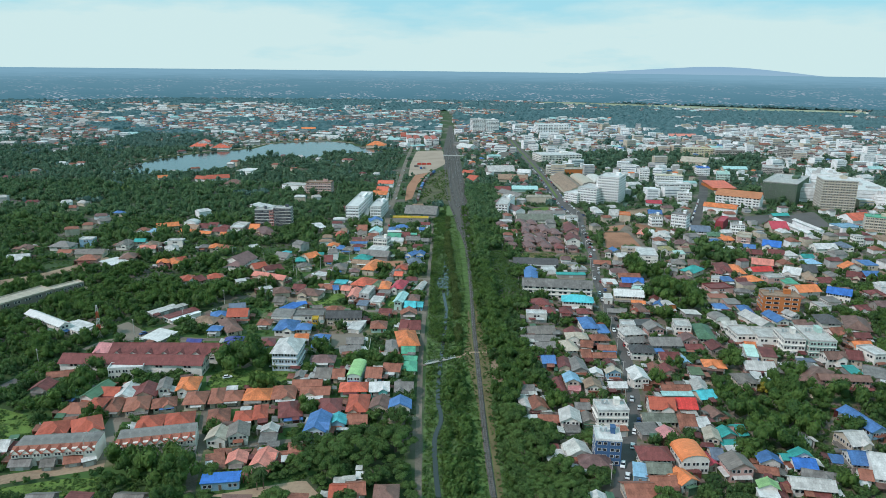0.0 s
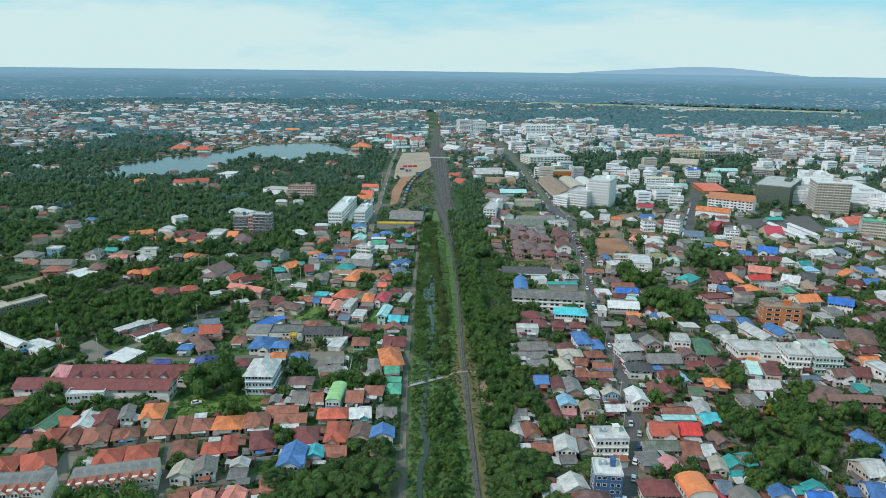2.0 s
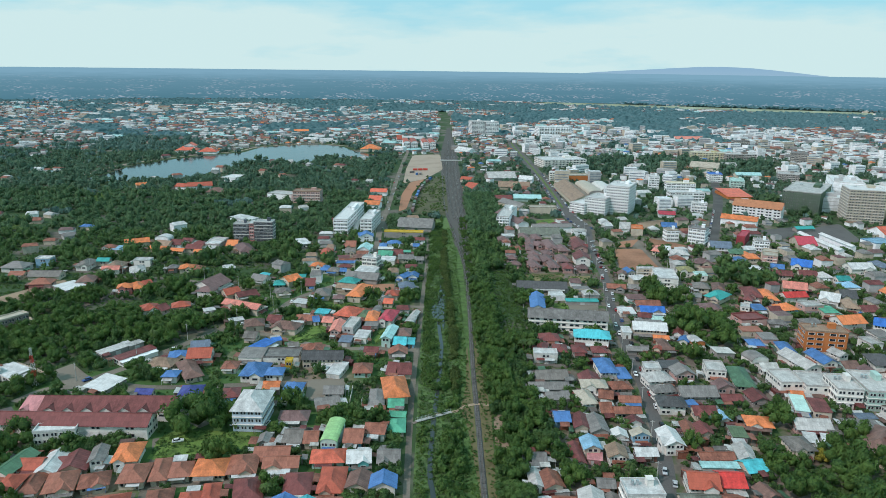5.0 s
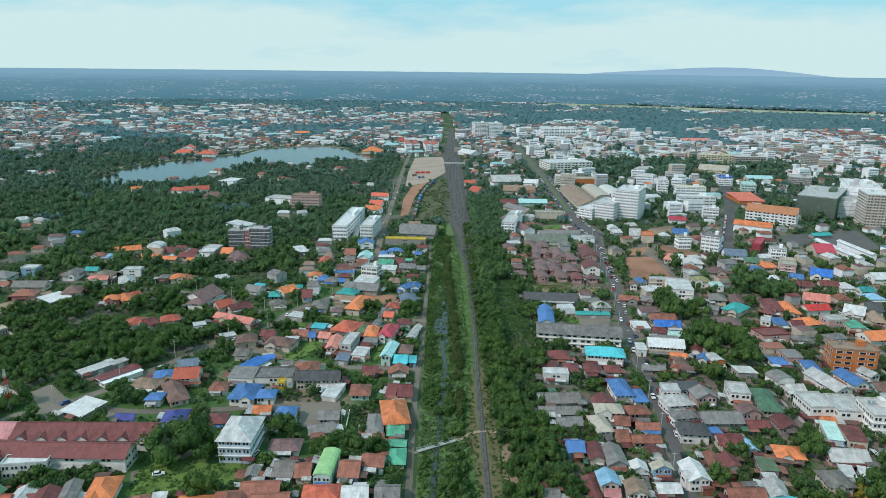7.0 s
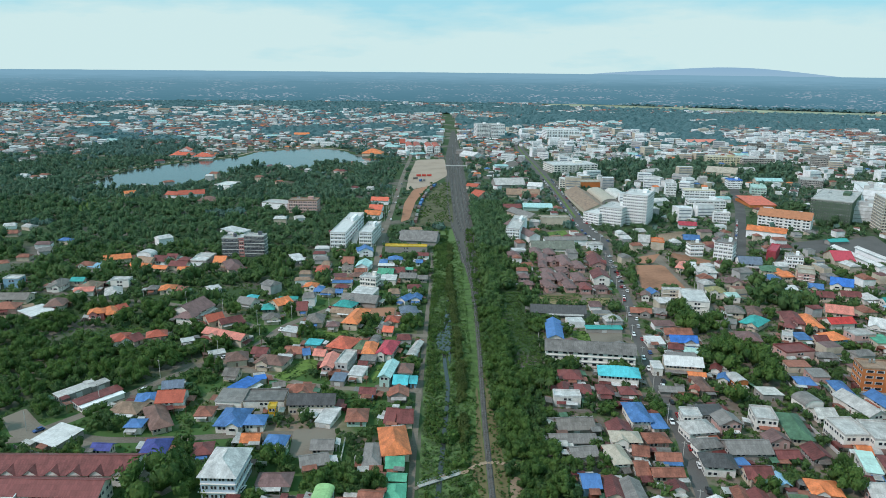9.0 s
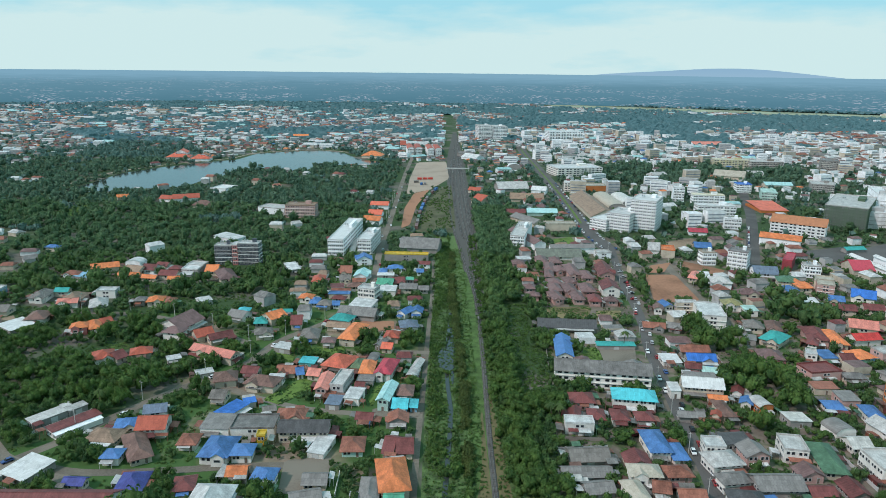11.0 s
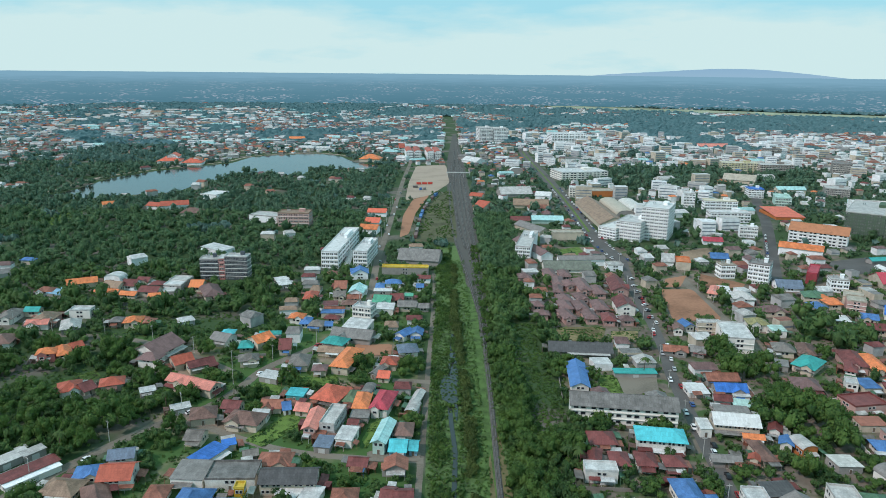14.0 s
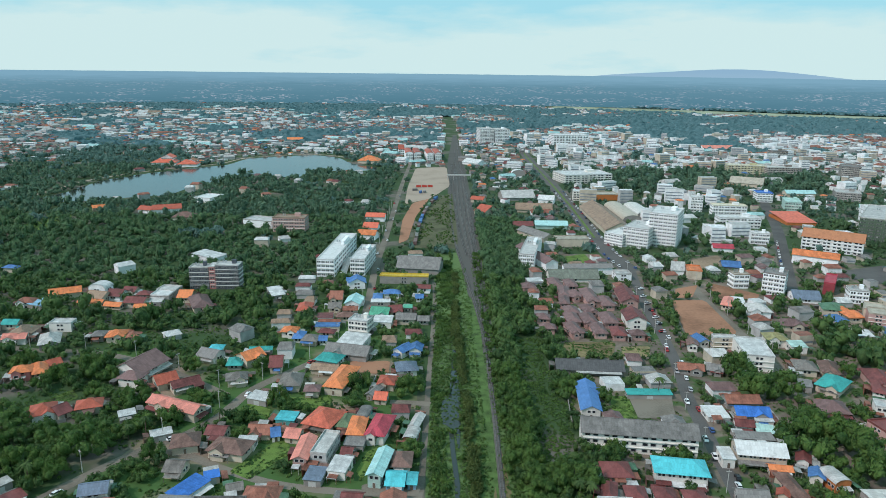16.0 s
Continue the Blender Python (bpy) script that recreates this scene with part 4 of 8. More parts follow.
house("F", -144.5, 335.0, -24.1, 12.3, 12.5, 2.4, "white", "grey")
house("I", -118.0, 342.9, 1.4, 5.7, 5.4, 4.0, "blue", "white")
house("I", -123.2, 366.7, 13.0, 8.0, 6.7, 3.2, "blue", "cream")
house("I", -127.4, 357.1, -6.3, 11.7, 8.7, 3.2, "tan", "cream")
house("S", -144.8, 367.6, 52.0, 19.0, 5.6, 2.9, "maroon", "white")
house("S", -141.6, 364.6, 52.0, 18.0, 2.4, 2.4, "palewhite", "white")
house("S", -157.2, 373.2, 54.0, 16.5, 5.4, 2.9, "lightgrey", "grey")
house("S", -150.2, 379.6, 54.0, 7.5, 4.0, 2.9, "lightgrey", "grey")
house("G", -123.2, 326.6, -4.1, 6.8, 3.9, 3.2, "violet", "cream")
house("I", -103.1, 325.5, 5.7, 8.2, 10.4, 4.0, "violet", "cream")
house("G", -111.5, 364.1, 5.9, 10.5, 10.2, 4.8, "red", "white")
house("I", -112.2, 349.8, 30.5, 7.2, 19.9, 3.2, "brown", "cream")
house("I", -81.0, 348.3, -2.8, 10.1, 13.7, 4.0, "blue", "white")
house("I", -71.6, 346.3, 1.4, 7.0, 6.9, 4.0, "blue", "white")
house("F", -86.6, 365.7, -3.2, 11.1, 10.8, 4.0, "grey", "white")
house("F", -71.8, 364.6, 1.5, 16.8, 11.0, 4.8, "grey", "white")
house("F", -66.7, 354.4, 1.4, 3.2, 3.5, 5.6, "yellow", "yellow")
house("G", -51.8, 361.7, 1.5, 18.8, 8.9, 5.2, "dark", "cream")
house("F", -43.7, 352.2, -13.5, 6.4, 12.2, 2.4, "white", "white")
house("I", -71.2, 306.7, -1.8, 11.6, 17.4, 9.6, "white", "paleblue")
house("G", -70.0, 333.7, 1.3, 6.4, 5.9, 3.2, "orange", "cream")
house("I", -59.4, 329.7, -4.0, 7.0, 6.2, 4.8, "blue", "white")
house("G", -59.7, 324.8, -4.3, 6.4, 3.9, 2.4, "blue", "white")
house("G", -43.7, 319.5, 16.4, 9.6, 6.9, 2.8, "grey", "cream")
house("G", -42.0, 329.3, 1.3, 7.8, 6.4, 3.2, "grey", "cream")
house("V", -36.8, 290.8, 86.1, 16.4, 6.0, 4.8, "lime", "mint")
house("I", -15.5, 331.4, 9.2, 9.5, 19.4, 4.0, "orange", "cream")
house("G", -14.2, 317.8, 1.2, 5.8, 6.7, 3.2, "bgreen", "cream")
house("G", -13.0, 309.7, -4.2, 6.0, 3.6, 2.4, "bgreen", "cream")
house("I", -12.9, 299.8, 1.1, 5.5, 9.4, 2.8, "bgreen", "cream")
house("I", -22.7, 322.9, 1.2, 5.3, 14.4, 3.2, "grey", "cream")
house("G", -17.6, 352.7, -8.9, 3.5, 11.9, 2.8, "maroon", "cream")
house("G", -12.2, 351.7, 1.4, 5.6, 10.7, 3.2, "maroon", "cream")
house("G", -20.6, 295.3, -7.2, 7.4, 7.2, 4.0, "rust", "white")
house("G", -28.5, 290.4, -3.3, 6.6, 9.7, 3.6, "rust", "skyblue")
house("G", -44.7, 289.9, 1.1, 4.7, 8.2, 3.2, "rust", "cream")
house("G", -51.4, 290.6, -3.4, 6.4, 9.2, 3.2, "greybrown", "grey")
house("G", -62.4, 288.3, 91.1, 5.7, 3.2, 3.2, "grey", "grey")
house("I", -76.5, 269.1, 3.5, 10.4, 9.7, 3.2, "orange", "cream")
house("I", -65.9, 271.2, 6.8, 9.0, 11.2, 3.2, "rust", "cream")
house("G", -57.2, 279.4, 3.4, 12.1, 6.4, 3.2, "rust", "cream")
house("G", -52.5, 272.6, 3.3, 11.8, 6.7, 3.2, "rust", "cream")
house("F", -52.4, 267.4, 5.1, 7.1, 3.5, 2.4, "white", "white")
house("I", -36.5, 276.7, 3.5, 11.1, 7.9, 3.2, "redorange", "mint")
house("G", -25.1, 275.3, 4.4, 7.9, 7.9, 4.0, "white", "tealwall")
house("G", -14.4, 276.2, 1.0, 7.4, 8.2, 3.6, "grey", "white")
house("G", -15.2, 259.6, 90.9, 7.2, 7.9, 4.0, "blue", "white")
house("G", -23.4, 260.5, 84.2, 8.7, 7.1, 3.6, "brown", "cream")
house("I", -32.8, 261.9, 0.9, 7.6, 14.2, 3.2, "red", "cream")
house("I", -44.2, 259.6, 4.0, 7.8, 11.4, 3.2, "maroon", "cream")
house("I", -86.5, 267.5, 8.9, 6.2, 8.4, 3.2, "rust", "cream")
house("I", -147.2, 255.7, 0.9, 9.0, 8.2, 3.2, "rust", "cream")
house("I", -139.0, 256.9, 0.9, 5.7, 7.9, 4.8, "red", "white")
house("I", -133.2, 258.9, 9.4, 5.3, 11.4, 3.2, "rust", "cream")
house("I", -123.8, 259.2, 15.4, 8.4, 11.2, 3.6, "rust", "cream")
house("I", -113.5, 261.0, 18.8, 8.4, 7.7, 3.2, "rust", "cream")
house("I", -101.4, 264.5, 7.3, 7.9, 10.4, 3.6, "rust", "cream")
house("I", -93.5, 267.5, 10.8, 4.8, 12.9, 3.2, "rust", "cream")
house("I", -147.0, 238.6, 11.9, 9.6, 10.4, 3.6, "red", "cream")
house("I", -135.5, 240.8, 29.3, 9.5, 11.7, 4.0, "red", "white")
house("I", -112.6, 244.3, 10.9, 8.7, 10.4, 3.2, "red", "cream")
house("I", -101.8, 246.7, 14.9, 9.6, 10.9, 3.2, "red", "cream")
house("I", -87.4, 249.9, 13.3, 7.2, 10.7, 3.2, "rust", "cream")
terrace(-137.1, 223.8, 7.6, 28.2, 10.8, 6.2, 8)
terrace(-103.8, 229.9, 13.2, 27.4, 10.5, 6.2, 8)
house("G", -147.0, 216.8, 6.2, 6.4, 4.2, 2.4, "grey", "grey")
house("G", -137.5, 216.9, 13.4, 3.7, 4.7, 2.4, "greybrown", "grey")
house("G", -129.9, 219.2, 17.4, 5.2, 4.2, 2.4, "rust", "grey")
house("F", -124.9, 219.9, 31.0, 4.3, 5.2, 2.4, "white", "grey")
house("G", -159.8, 226.3, 10.3, 5.8, 7.7, 3.2, "white", "white")
house("G", -105.9, 226.9, 20.3, 2.8, 4.9, 2.4, "dark", "grey")
house("F", -95.9, 225.9, 17.1, 13.5, 4.8, 2.4, "grey", "grey")
house("G", -82.7, 234.1, 90.8, 7.7, 6.8, 4.0, "beige", "white")
house("F", -79.5, 219.8, 17.9, 6.1, 5.2, 2.4, "rust", "grey")
house("S", -73.3, 206.3, 7.8, 12.4, 5.2, 3.2, "brightblue", "skyblue")
house("G", -71.2, 218.5, 96.8, 5.9, 5.7, 3.6, "salmon", "cream")
house("G", -61.8, 218.4, 84.8, 9.9, 5.8, 3.6, "salmon", "cream")
house("G", -75.7, 236.2, 102.7, 8.4, 6.9, 4.4, "greybrown", "white")
house("G", -64.1, 238.7, 90.8, 3.9, 4.9, 4.0, "lightgrey", "white")
house("F", -63.7, 233.5, 4.6, 6.0, 6.5, 2.8, "grey", "grey")
house("I", -77.4, 250.2, 8.1, 6.1, 7.2, 3.2, "red", "cream")
house("I", -71.4, 252.8, 10.5, 4.3, 10.9, 3.6, "red", "cream")
house("I", -59.9, 255.4, 12.4, 8.2, 12.2, 3.6, "maroon", "white")
house("G", -46.1, 240.7, 88.0, 13.4, 7.3, 5.6, "blue", "paleblue")
house("G", -39.1, 245.9, 90.9, 6.4, 5.5, 4.0, "cyan", "skyblue")
house("G", -31.8, 248.7, 4.0, 7.1, 6.2, 2.8, "rust", "cream")
house("I", -51.3, 225.3, 4.8, 4.4, 4.7, 3.6, "rust", "white")
house("G", -56.4, 222.7, 10.1, 3.5, 4.4, 2.4, "rust", "cream")
house("G", -32.5, 200.2, 0.6, 4.8, 6.4, 3.2, "red", "cream")
house("G", -26.9, 201.5, 8.9, 5.4, 6.7, 3.2, "rust", "cream")
house("F", -26.0, 209.5, 0.7, 3.2, 3.5, 2.4, "white", "grey")
house("F", 56.5, 368.5, -3.1, 11.4, 6.0, 4.8, "white", "white")
house("G", 55.8, 347.2, 4.4, 14.2, 8.7, 2.8, "greybrown", "grey")
house("G", 52.9, 335.9, 1.3, 17.2, 5.9, 2.8, "grey", "grey")
house("G", 55.1, 326.5, 9.0, 9.6, 6.4, 2.8, "grey", "grey")
house("G", 53.4, 305.8, 1.2, 5.7, 7.7, 4.0, "blue", "skyblue")
house("G", 60.6, 301.8, 85.2, 10.2, 4.9, 4.0, "maroon", "cream")
house("G", 66.6, 299.5, 91.1, 12.2, 6.3, 4.0, "grey", "grey")
house("I", 72.4, 332.7, -2.6, 10.1, 6.9, 5.6, "beige", "white")
house("I", 66.6, 321.6, 7.3, 5.6, 11.9, 4.8, "beige", "white")
house("G", 76.3, 325.5, -11.8, 5.3, 6.4, 4.0, "rust", "cream")
house("G", 73.4, 315.1, 1.2, 4.2, 8.4, 3.2, "rust", "cream")
house("G", 85.7, 322.8, -3.1, 8.5, 4.7, 3.2, "rust", "cream")
house("G", 81.7, 311.5, 1.2, 10.5, 4.7, 4.0, "rust", "cream")
house("I", 82.7, 353.9, 1.4, 7.2, 15.4, 4.8, "blue", "white")
house("I", 89.5, 349.3, 1.3, 5.0, 10.9, 3.2, "blue", "white")
house("G", 82.2, 302.6, 91.1, 3.9, 5.1, 4.0, "maroon", "white")
house("G", 81.2, 290.4, 91.1, 3.4, 6.2, 5.2, "beige", "skyblue")
house("G", 73.9, 293.7, 85.5, 4.7, 5.1, 3.2, "white", "white")
house("G", 60.6, 283.7, 91.0, 7.7, 5.5, 4.8, "skyblue", "cream")
house("F", 61.1, 278.3, -11.3, 5.1, 5.0, 2.4, "pink", "pink")
house("G", 69.1, 278.6, 86.6, 7.4, 6.0, 4.4, "tan", "white")
house("G", 80.5, 280.9, 1.0, 7.5, 4.9, 3.2, "white", "rustwall")
house("F", 104.3, 352.7, -5.0, 7.5, 7.2, 4.8, "white", "white")
house("I", 103.6, 342.2, 8.8, 11.2, 8.9, 4.8, "lightgrey", "white")
house("I", 102.7, 329.8, 9.1, 10.0, 5.7, 4.8, "grey", "white")
house("I", 102.1, 318.0, -5.6, 10.6, 8.2, 4.8, "dark", "white")
house("G", 92.1, 288.3, 91.1, 11.2, 6.6, 4.8, "white", "white")
house("G", 116.3, 327.4, 1.3, 15.6, 9.2, 4.8, "grey", "grey")
house("F", 114.9, 358.1, 6.1, 10.4, 7.5, 3.2, "dark", "grey")
house("G", 102.3, 297.2, 83.9, 9.9, 3.7, 3.6, "rust", "cream")
house("G", 108.0, 296.6, 91.1, 7.9, 5.2, 3.6, "maroon", "cream")
house("G", 114.1, 313.2, 1.2, 8.9, 7.2, 3.2, "maroon", "cream")
house("F", 110.9, 318.2, 10.0, 4.5, 5.2, 3.2, "blue", "cream")
house("G", 37.1, 263.1, 90.9, 9.4, 3.4, 3.2, "lightgrey", "white")
house("G", 42.4, 262.3, 98.9, 8.7, 5.9, 3.2, "rust", "cream")
house("G", 40.2, 276.9, 1.0, 4.6, 6.7, 2.8, "grey", "grey")
house("G", 54.7, 279.6, 91.0, 13.2, 2.9, 3.2, "maroon", "cream")
house("G", 93.7, 260.4, -6.8, 9.7, 9.9, 4.8, "red", "white")
house("G", 104.4, 262.2, -2.3, 7.5, 8.9, 4.0, "brightred", "white")
house("F", 104.5, 271.6, -1.3, 13.1, 3.5, 3.2, "paleteal", "tealwall")
house("G", 106.1, 279.1, 1.0, 12.2, 4.4, 2.8, "rust", "cream")
house("G", 116.2, 272.0, 12.1, 7.0, 7.2, 3.2, "cyan", "cream")
house("F", 69.7, 249.1, 0.9, 12.3, 9.0, 9.0, "white", "white")
house("F", 62.6, 225.2, -6.5, 9.2, 9.5, 10.0, "white", "bluewall")
house("G", 53.5, 249.0, 84.6, 9.2, 7.0, 4.8, "lightgrey", "white")
house("F", 53.3, 242.1, 0.8, 5.5, 6.0, 2.8, "grey", "grey")
house("G", 60.9, 260.8, -3.4, 5.4, 4.7, 3.2, "grey", "grey")
house("G", 60.8, 249.5, 90.9, 6.4, 4.5, 3.6, "greybrown", "cream")
house("G", 51.8, 225.5, 98.3, 7.4, 7.5, 4.0, "dirtywhite", "white")
house("F", 45.8, 224.0, 0.7, 4.3, 5.2, 2.4, "white", "grey")
house("I", 56.8, 218.4, -4.7, 10.1, 7.9, 3.6, "mauve", "white")
house("G", 38.7, 251.4, 8.9, 2.8, 4.4, 2.4, "white", "white")
house("G", 45.2, 251.3, -2.3, 7.3, 4.9, 2.4, "rust", "cream")
house("F", 72.7, 243.0, 7.2, 3.9, 5.0, 2.8, "rust", "cream")
house("G", 89.9, 251.3, -1.0, 12.7, 6.4, 3.2, "mossgrey", "cream")
house("F", 83.3, 242.7, 6.9, 8.0, 8.2, 2.4, "grey", "grey")
house("G", 89.3, 237.7, 98.2, 5.9, 5.3, 4.0, "pink", "pink")
house("I", 79.2, 222.0, -1.0, 10.8, 8.2, 4.8, "maroon", "white")
house("G", 77.9, 213.0, -6.2, 7.5, 6.2, 4.4, "mossgrey", "white")
house("F", 71.5, 212.6, -12.9, 4.3, 7.8, 3.2, "skyblue", "skyblue")
house("G", 67.8, 201.0, 2.3, 9.4, 9.7, 3.2, "rust", "cream")
house("G", 77.4, 206.7, 4.6, 8.4, 6.2, 3.2, "rust", "cream")
house("G", 53.1, 197.3, 90.6, 3.0, 4.7, 3.2, "white", "white")
house("V", 91.8, 220.9, 92.7, 11.2, 9.8, 5.2, "orange", "white")
house("G", 85.0, 208.0, 111.9, 6.9, 6.2, 4.0, "orange", "white")
house("G", 105.6, 235.9, 78.4, 7.9, 4.6, 4.4, "beige", "cream")
house("G", 112.1, 238.2, 98.2, 5.4, 5.4, 4.0, "teal", "pink")
house("G", 117.6, 240.3, 12.4, 3.1, 7.2, 4.0, "teal", "pink")
house("F", 111.4, 232.7, 4.2, 6.6, 3.5, 2.4, "teal", "cream")
house("G", 100.2, 249.6, -2.6, 6.2, 10.2, 2.8, "rust", "grey")
house("G", 106.0, 248.6, 14.5, 4.6, 6.4, 2.8, "white", "white")
house("G", 114.6, 256.6, 104.2, 6.7, 5.0, 2.8, "brown", "grey")
house("G", 102.7, 224.5, -3.7, 3.7, 7.4, 3.2, "greyblue", "cream")
house("G", 98.6, 220.9, 102.2, 7.9, 2.8, 3.2, "crimson", "cream")
house("G", 120.2, 219.8, 85.3, 4.9, 6.5, 4.0, "blue", "white")
house("G", 116.5, 214.9, -17.1, 8.0, 3.9, 2.8, "rust", "grey")
house("G", 127.0, 221.5, 0.7, 2.8, 3.1, 4.0, "teal", "white")
house("G", 132.6, 221.8, 90.7, 3.1, 6.3, 4.8, "teal", "white")
house("G", 131.3, 217.2, -6.8, 7.1, 6.4, 4.0, "brightblue", "white")
house("G", 112.5, 203.7, 79.4, 3.6, 5.5, 4.0, "lime", "white")
house("F", 111.0, 200.1, -7.9, 6.2, 4.5, 2.8, "white", "white")
house("G", 127.7, 204.6, -9.3, 13.6, 6.4, 4.0, "lightgrey", "white")
house("G", 133.5, 210.9, -16.7, 10.2, 5.7, 3.2, "grey", "grey")
house("V", 139.4, 236.4, 102.1, 8.4, 5.6, 3.2, "grey", "white")
house("G", 152.1, 219.9, -7.7, 6.2, 8.9, 4.8, "blue", "white")
house("G", 156.2, 215.2, -15.0, 5.1, 17.9, 4.8, "white", "white")
house("G", 149.3, 210.5, -16.7, 3.4, 6.2, 4.0, "rust", "white")
house("F", 146.9, 221.7, -11.3, 5.3, 5.2, 2.4, "blue", "grey")
house("G", 171.7, 248.9, 100.5, 18.1, 6.6, 4.0, "blue", "skyblue")
house("F", 133.5, 351.2, -10.0, 8.5, 11.2, 5.6, "lightgrey", "white")
house("I", 143.4, 345.4, -8.9, 7.7, 20.4, 3.6, "green", "cream")
house("G", 130.4, 325.0, 1.2, 8.1, 4.9, 3.2, "maroon", "tealwall")
house("G", 120.3, 308.3, 91.2, 6.4, 3.3, 3.2, "skyblue", "cream")
house("I", 132.8, 303.6, -9.6, 9.1, 7.9, 3.6, "orange", "white")
house("F", 120.9, 294.7, -5.1, 5.6, 7.2, 3.2, "mossgreen", "grey")
house("G", 117.5, 280.6, 81.2, 9.9, 5.3, 3.2, "lightgrey", "white")
house("V", 160.2, 367.3, 102.1, 8.4, 9.1, 3.2, "grey", "white")
house("I", 180.2, 378.1, -6.8, 5.5, 12.2, 4.8, "blue", "white")
house("I", 169.2, 387.5, -5.8, 6.7, 7.2, 3.2, "blue", "white")
house("G", 179.3, 361.7, 101.7, 19.9, 8.4, 4.8, "lightgrey", "white")
house("G", 191.8, 364.9, 97.6, 14.2, 7.1, 4.8, "blue", "white")
house("G", 203.5, 371.0, 107.9, 7.2, 5.4, 4.8, "lightgrey", "white")
house("F", 203.8, 387.0, -9.9, 20.6, 10.8, 11.0, "tan", "orangewall")
house("F", 160.9, 339.1, 1.3, 10.4, 13.8, 6.4, "lightgrey", "white")
house("F", 172.4, 336.2, -5.8, 12.3, 15.2, 6.4, "lightgrey", "white")
house("F", 180.6, 327.9, -6.8, 10.6, 15.5, 9.0, "lightgrey", "white")
house("G", 160.9, 328.4, -6.3, 4.5, 5.4, 3.2, "orange", "cream")
house("F", 194.0, 328.7, -5.2, 13.0, 21.0, 9.0, "lightgrey", "mint")
house("F", 157.0, 318.2, -14.1, 5.2, 13.2, 3.6, "mint", "white")
house("F", 164.0, 315.6, -10.4, 6.8, 10.8, 4.0, "maroon", "cream")
house("G", 153.5, 302.4, -3.8, 13.5, 8.7, 3.2, "lightgrey", "pink")
house("F", 148.3, 292.2, -14.8, 4.3, 7.0, 2.4, "white", "grey")
house("F", 155.6, 291.5, -17.0, 5.7, 6.0, 2.4, "white", "grey")
house("I", 173.4, 287.9, -45.4, 8.4, 20.1, 5.2, "brown", "pink")
house("G", 183.1, 283.1, -4.8, 21.5, 5.2, 6.4, "brown", "pink")
house("F", 173.7, 301.4, -4.5, 12.9, 7.0, 3.2, "grey", "grey")
house("F", 179.5, 308.4, 1.2, 7.8, 4.0, 3.2, "greyblue", "grey")
house("G", 218.1, 328.0, 1.2, 8.9, 6.4, 4.0, "orange", "cream")
house("G", 205.8, 314.0, -14.5, 6.4, 9.7, 4.0, "maroon", "cream")
house("F", 215.4, 313.9, 10.6, 8.3, 12.0, 6.4, "white", "white")
house("F", 196.2, 297.6, 1.1, 5.4, 8.2, 3.2, "teal", "grey")
house("F", 205.0, 294.8, -26.8, 8.9, 11.5, 3.2, "grey", "grey")
house("I", 219.7, 362.6, -7.5, 10.1, 12.7, 4.8, "dark", "white")
house("I", 234.0, 358.7, -22.0, 11.5, 20.4, 4.0, "brown", "cream")
house("G", 225.5, 340.5, 1.3, 8.3, 5.4, 4.0, "maroon", "cream")
house("F", -245.0, 385.5, 61.7, 31.8, 12.5, 6.4, "beige", "concrete")
house("F", -229.2, 405.9, 56.6, 18.0, 6.8, 6.4, "beige", "concrete")
house("F", -273.9, 524.0, 2.4, 10.3, 7.2, 6.4, "white", "skyblue")
house("I", -250.5, 477.1, 8.3, 12.5, 9.2, 4.0, "rust", "pink")
house("G", -301.9, 479.5, 19.7, 13.7, 9.4, 3.2, "white", "white")
house("I", -313.3, 508.0, -6.2, 10.3, 9.9, 3.2, "brown", "cream")
house("I", -287.9, 513.5, -3.7, 15.3, 11.4, 4.0, "grey", "white")
house("G", -277.3, 496.7, 2.2, 9.1, 5.7, 3.2, "rust", "cream")
house("G", -258.0, 495.9, 2.1, 20.1, 9.2, 3.2, "greybrown", "cream")
house("I", -243.8, 521.4, 2.3, 8.7, 15.2, 4.0, "greybrown", "white")
house("I", -221.5, 516.6, 2.2, 10.8, 14.2, 4.0, "tan", "pink")
house("I", -246.6, 563.1, 2.5, 9.5, 6.9, 4.8, "rust", "white")
house("I", -224.9, 484.0, 10.2, 9.6, 12.2, 4.0, "brown", "white")
house("F", -230.5, 472.5, 59.3, 13.8, 13.5, 2.4, "white", "grey")
house("G", 305.7, 602.5, -5.7, 14.4, 19.6, 4.0, "crimson", "cream")
house("G", 335.2, 658.9, 11.0, 17.6, 6.2, 3.2, "teal", "grey")
house("G", 320.3, 603.8, 92.5, 59.6, 4.4, 4.8, "white", "white")
house("G", 337.1, 607.9, 92.5, 45.1, 3.5, 4.8, "white", "white")
house("G", 397.7, 637.8, 14.3, 23.6, 18.9, 5.6, "redorange", "white")
house("F", 391.8, 595.7, -25.1, 20.1, 13.5, 15.5, "bgreen", "cream")
house("F", 369.8, 604.7, 9.0, 19.8, 17.2, 4.8, "skyblue", "white")
house("F", 259.8, 563.8, -30.5, 11.0, 15.8, 5.4, "beige", "cream")
house("I", 240.6, 558.8, 2.3, 7.0, 17.9, 4.0, "orange", "cream")
house("I", 238.5, 567.7, -29.9, 10.2, 12.4, 4.0, "green", "cream")
house("G", 270.2, 536.2, -28.6, 12.9, 13.2, 4.0, "brightblue", "white")
house("G", 248.1, 527.9, -19.6, 8.4, 7.7, 4.0, "blue", "cream")
house("G", 243.4, 511.2, -12.6, 11.9, 8.4, 4.0, "maroon", "cream")
house("G", 261.6, 511.8, -13.8, 10.9, 8.4, 4.0, "maroon", "cream")
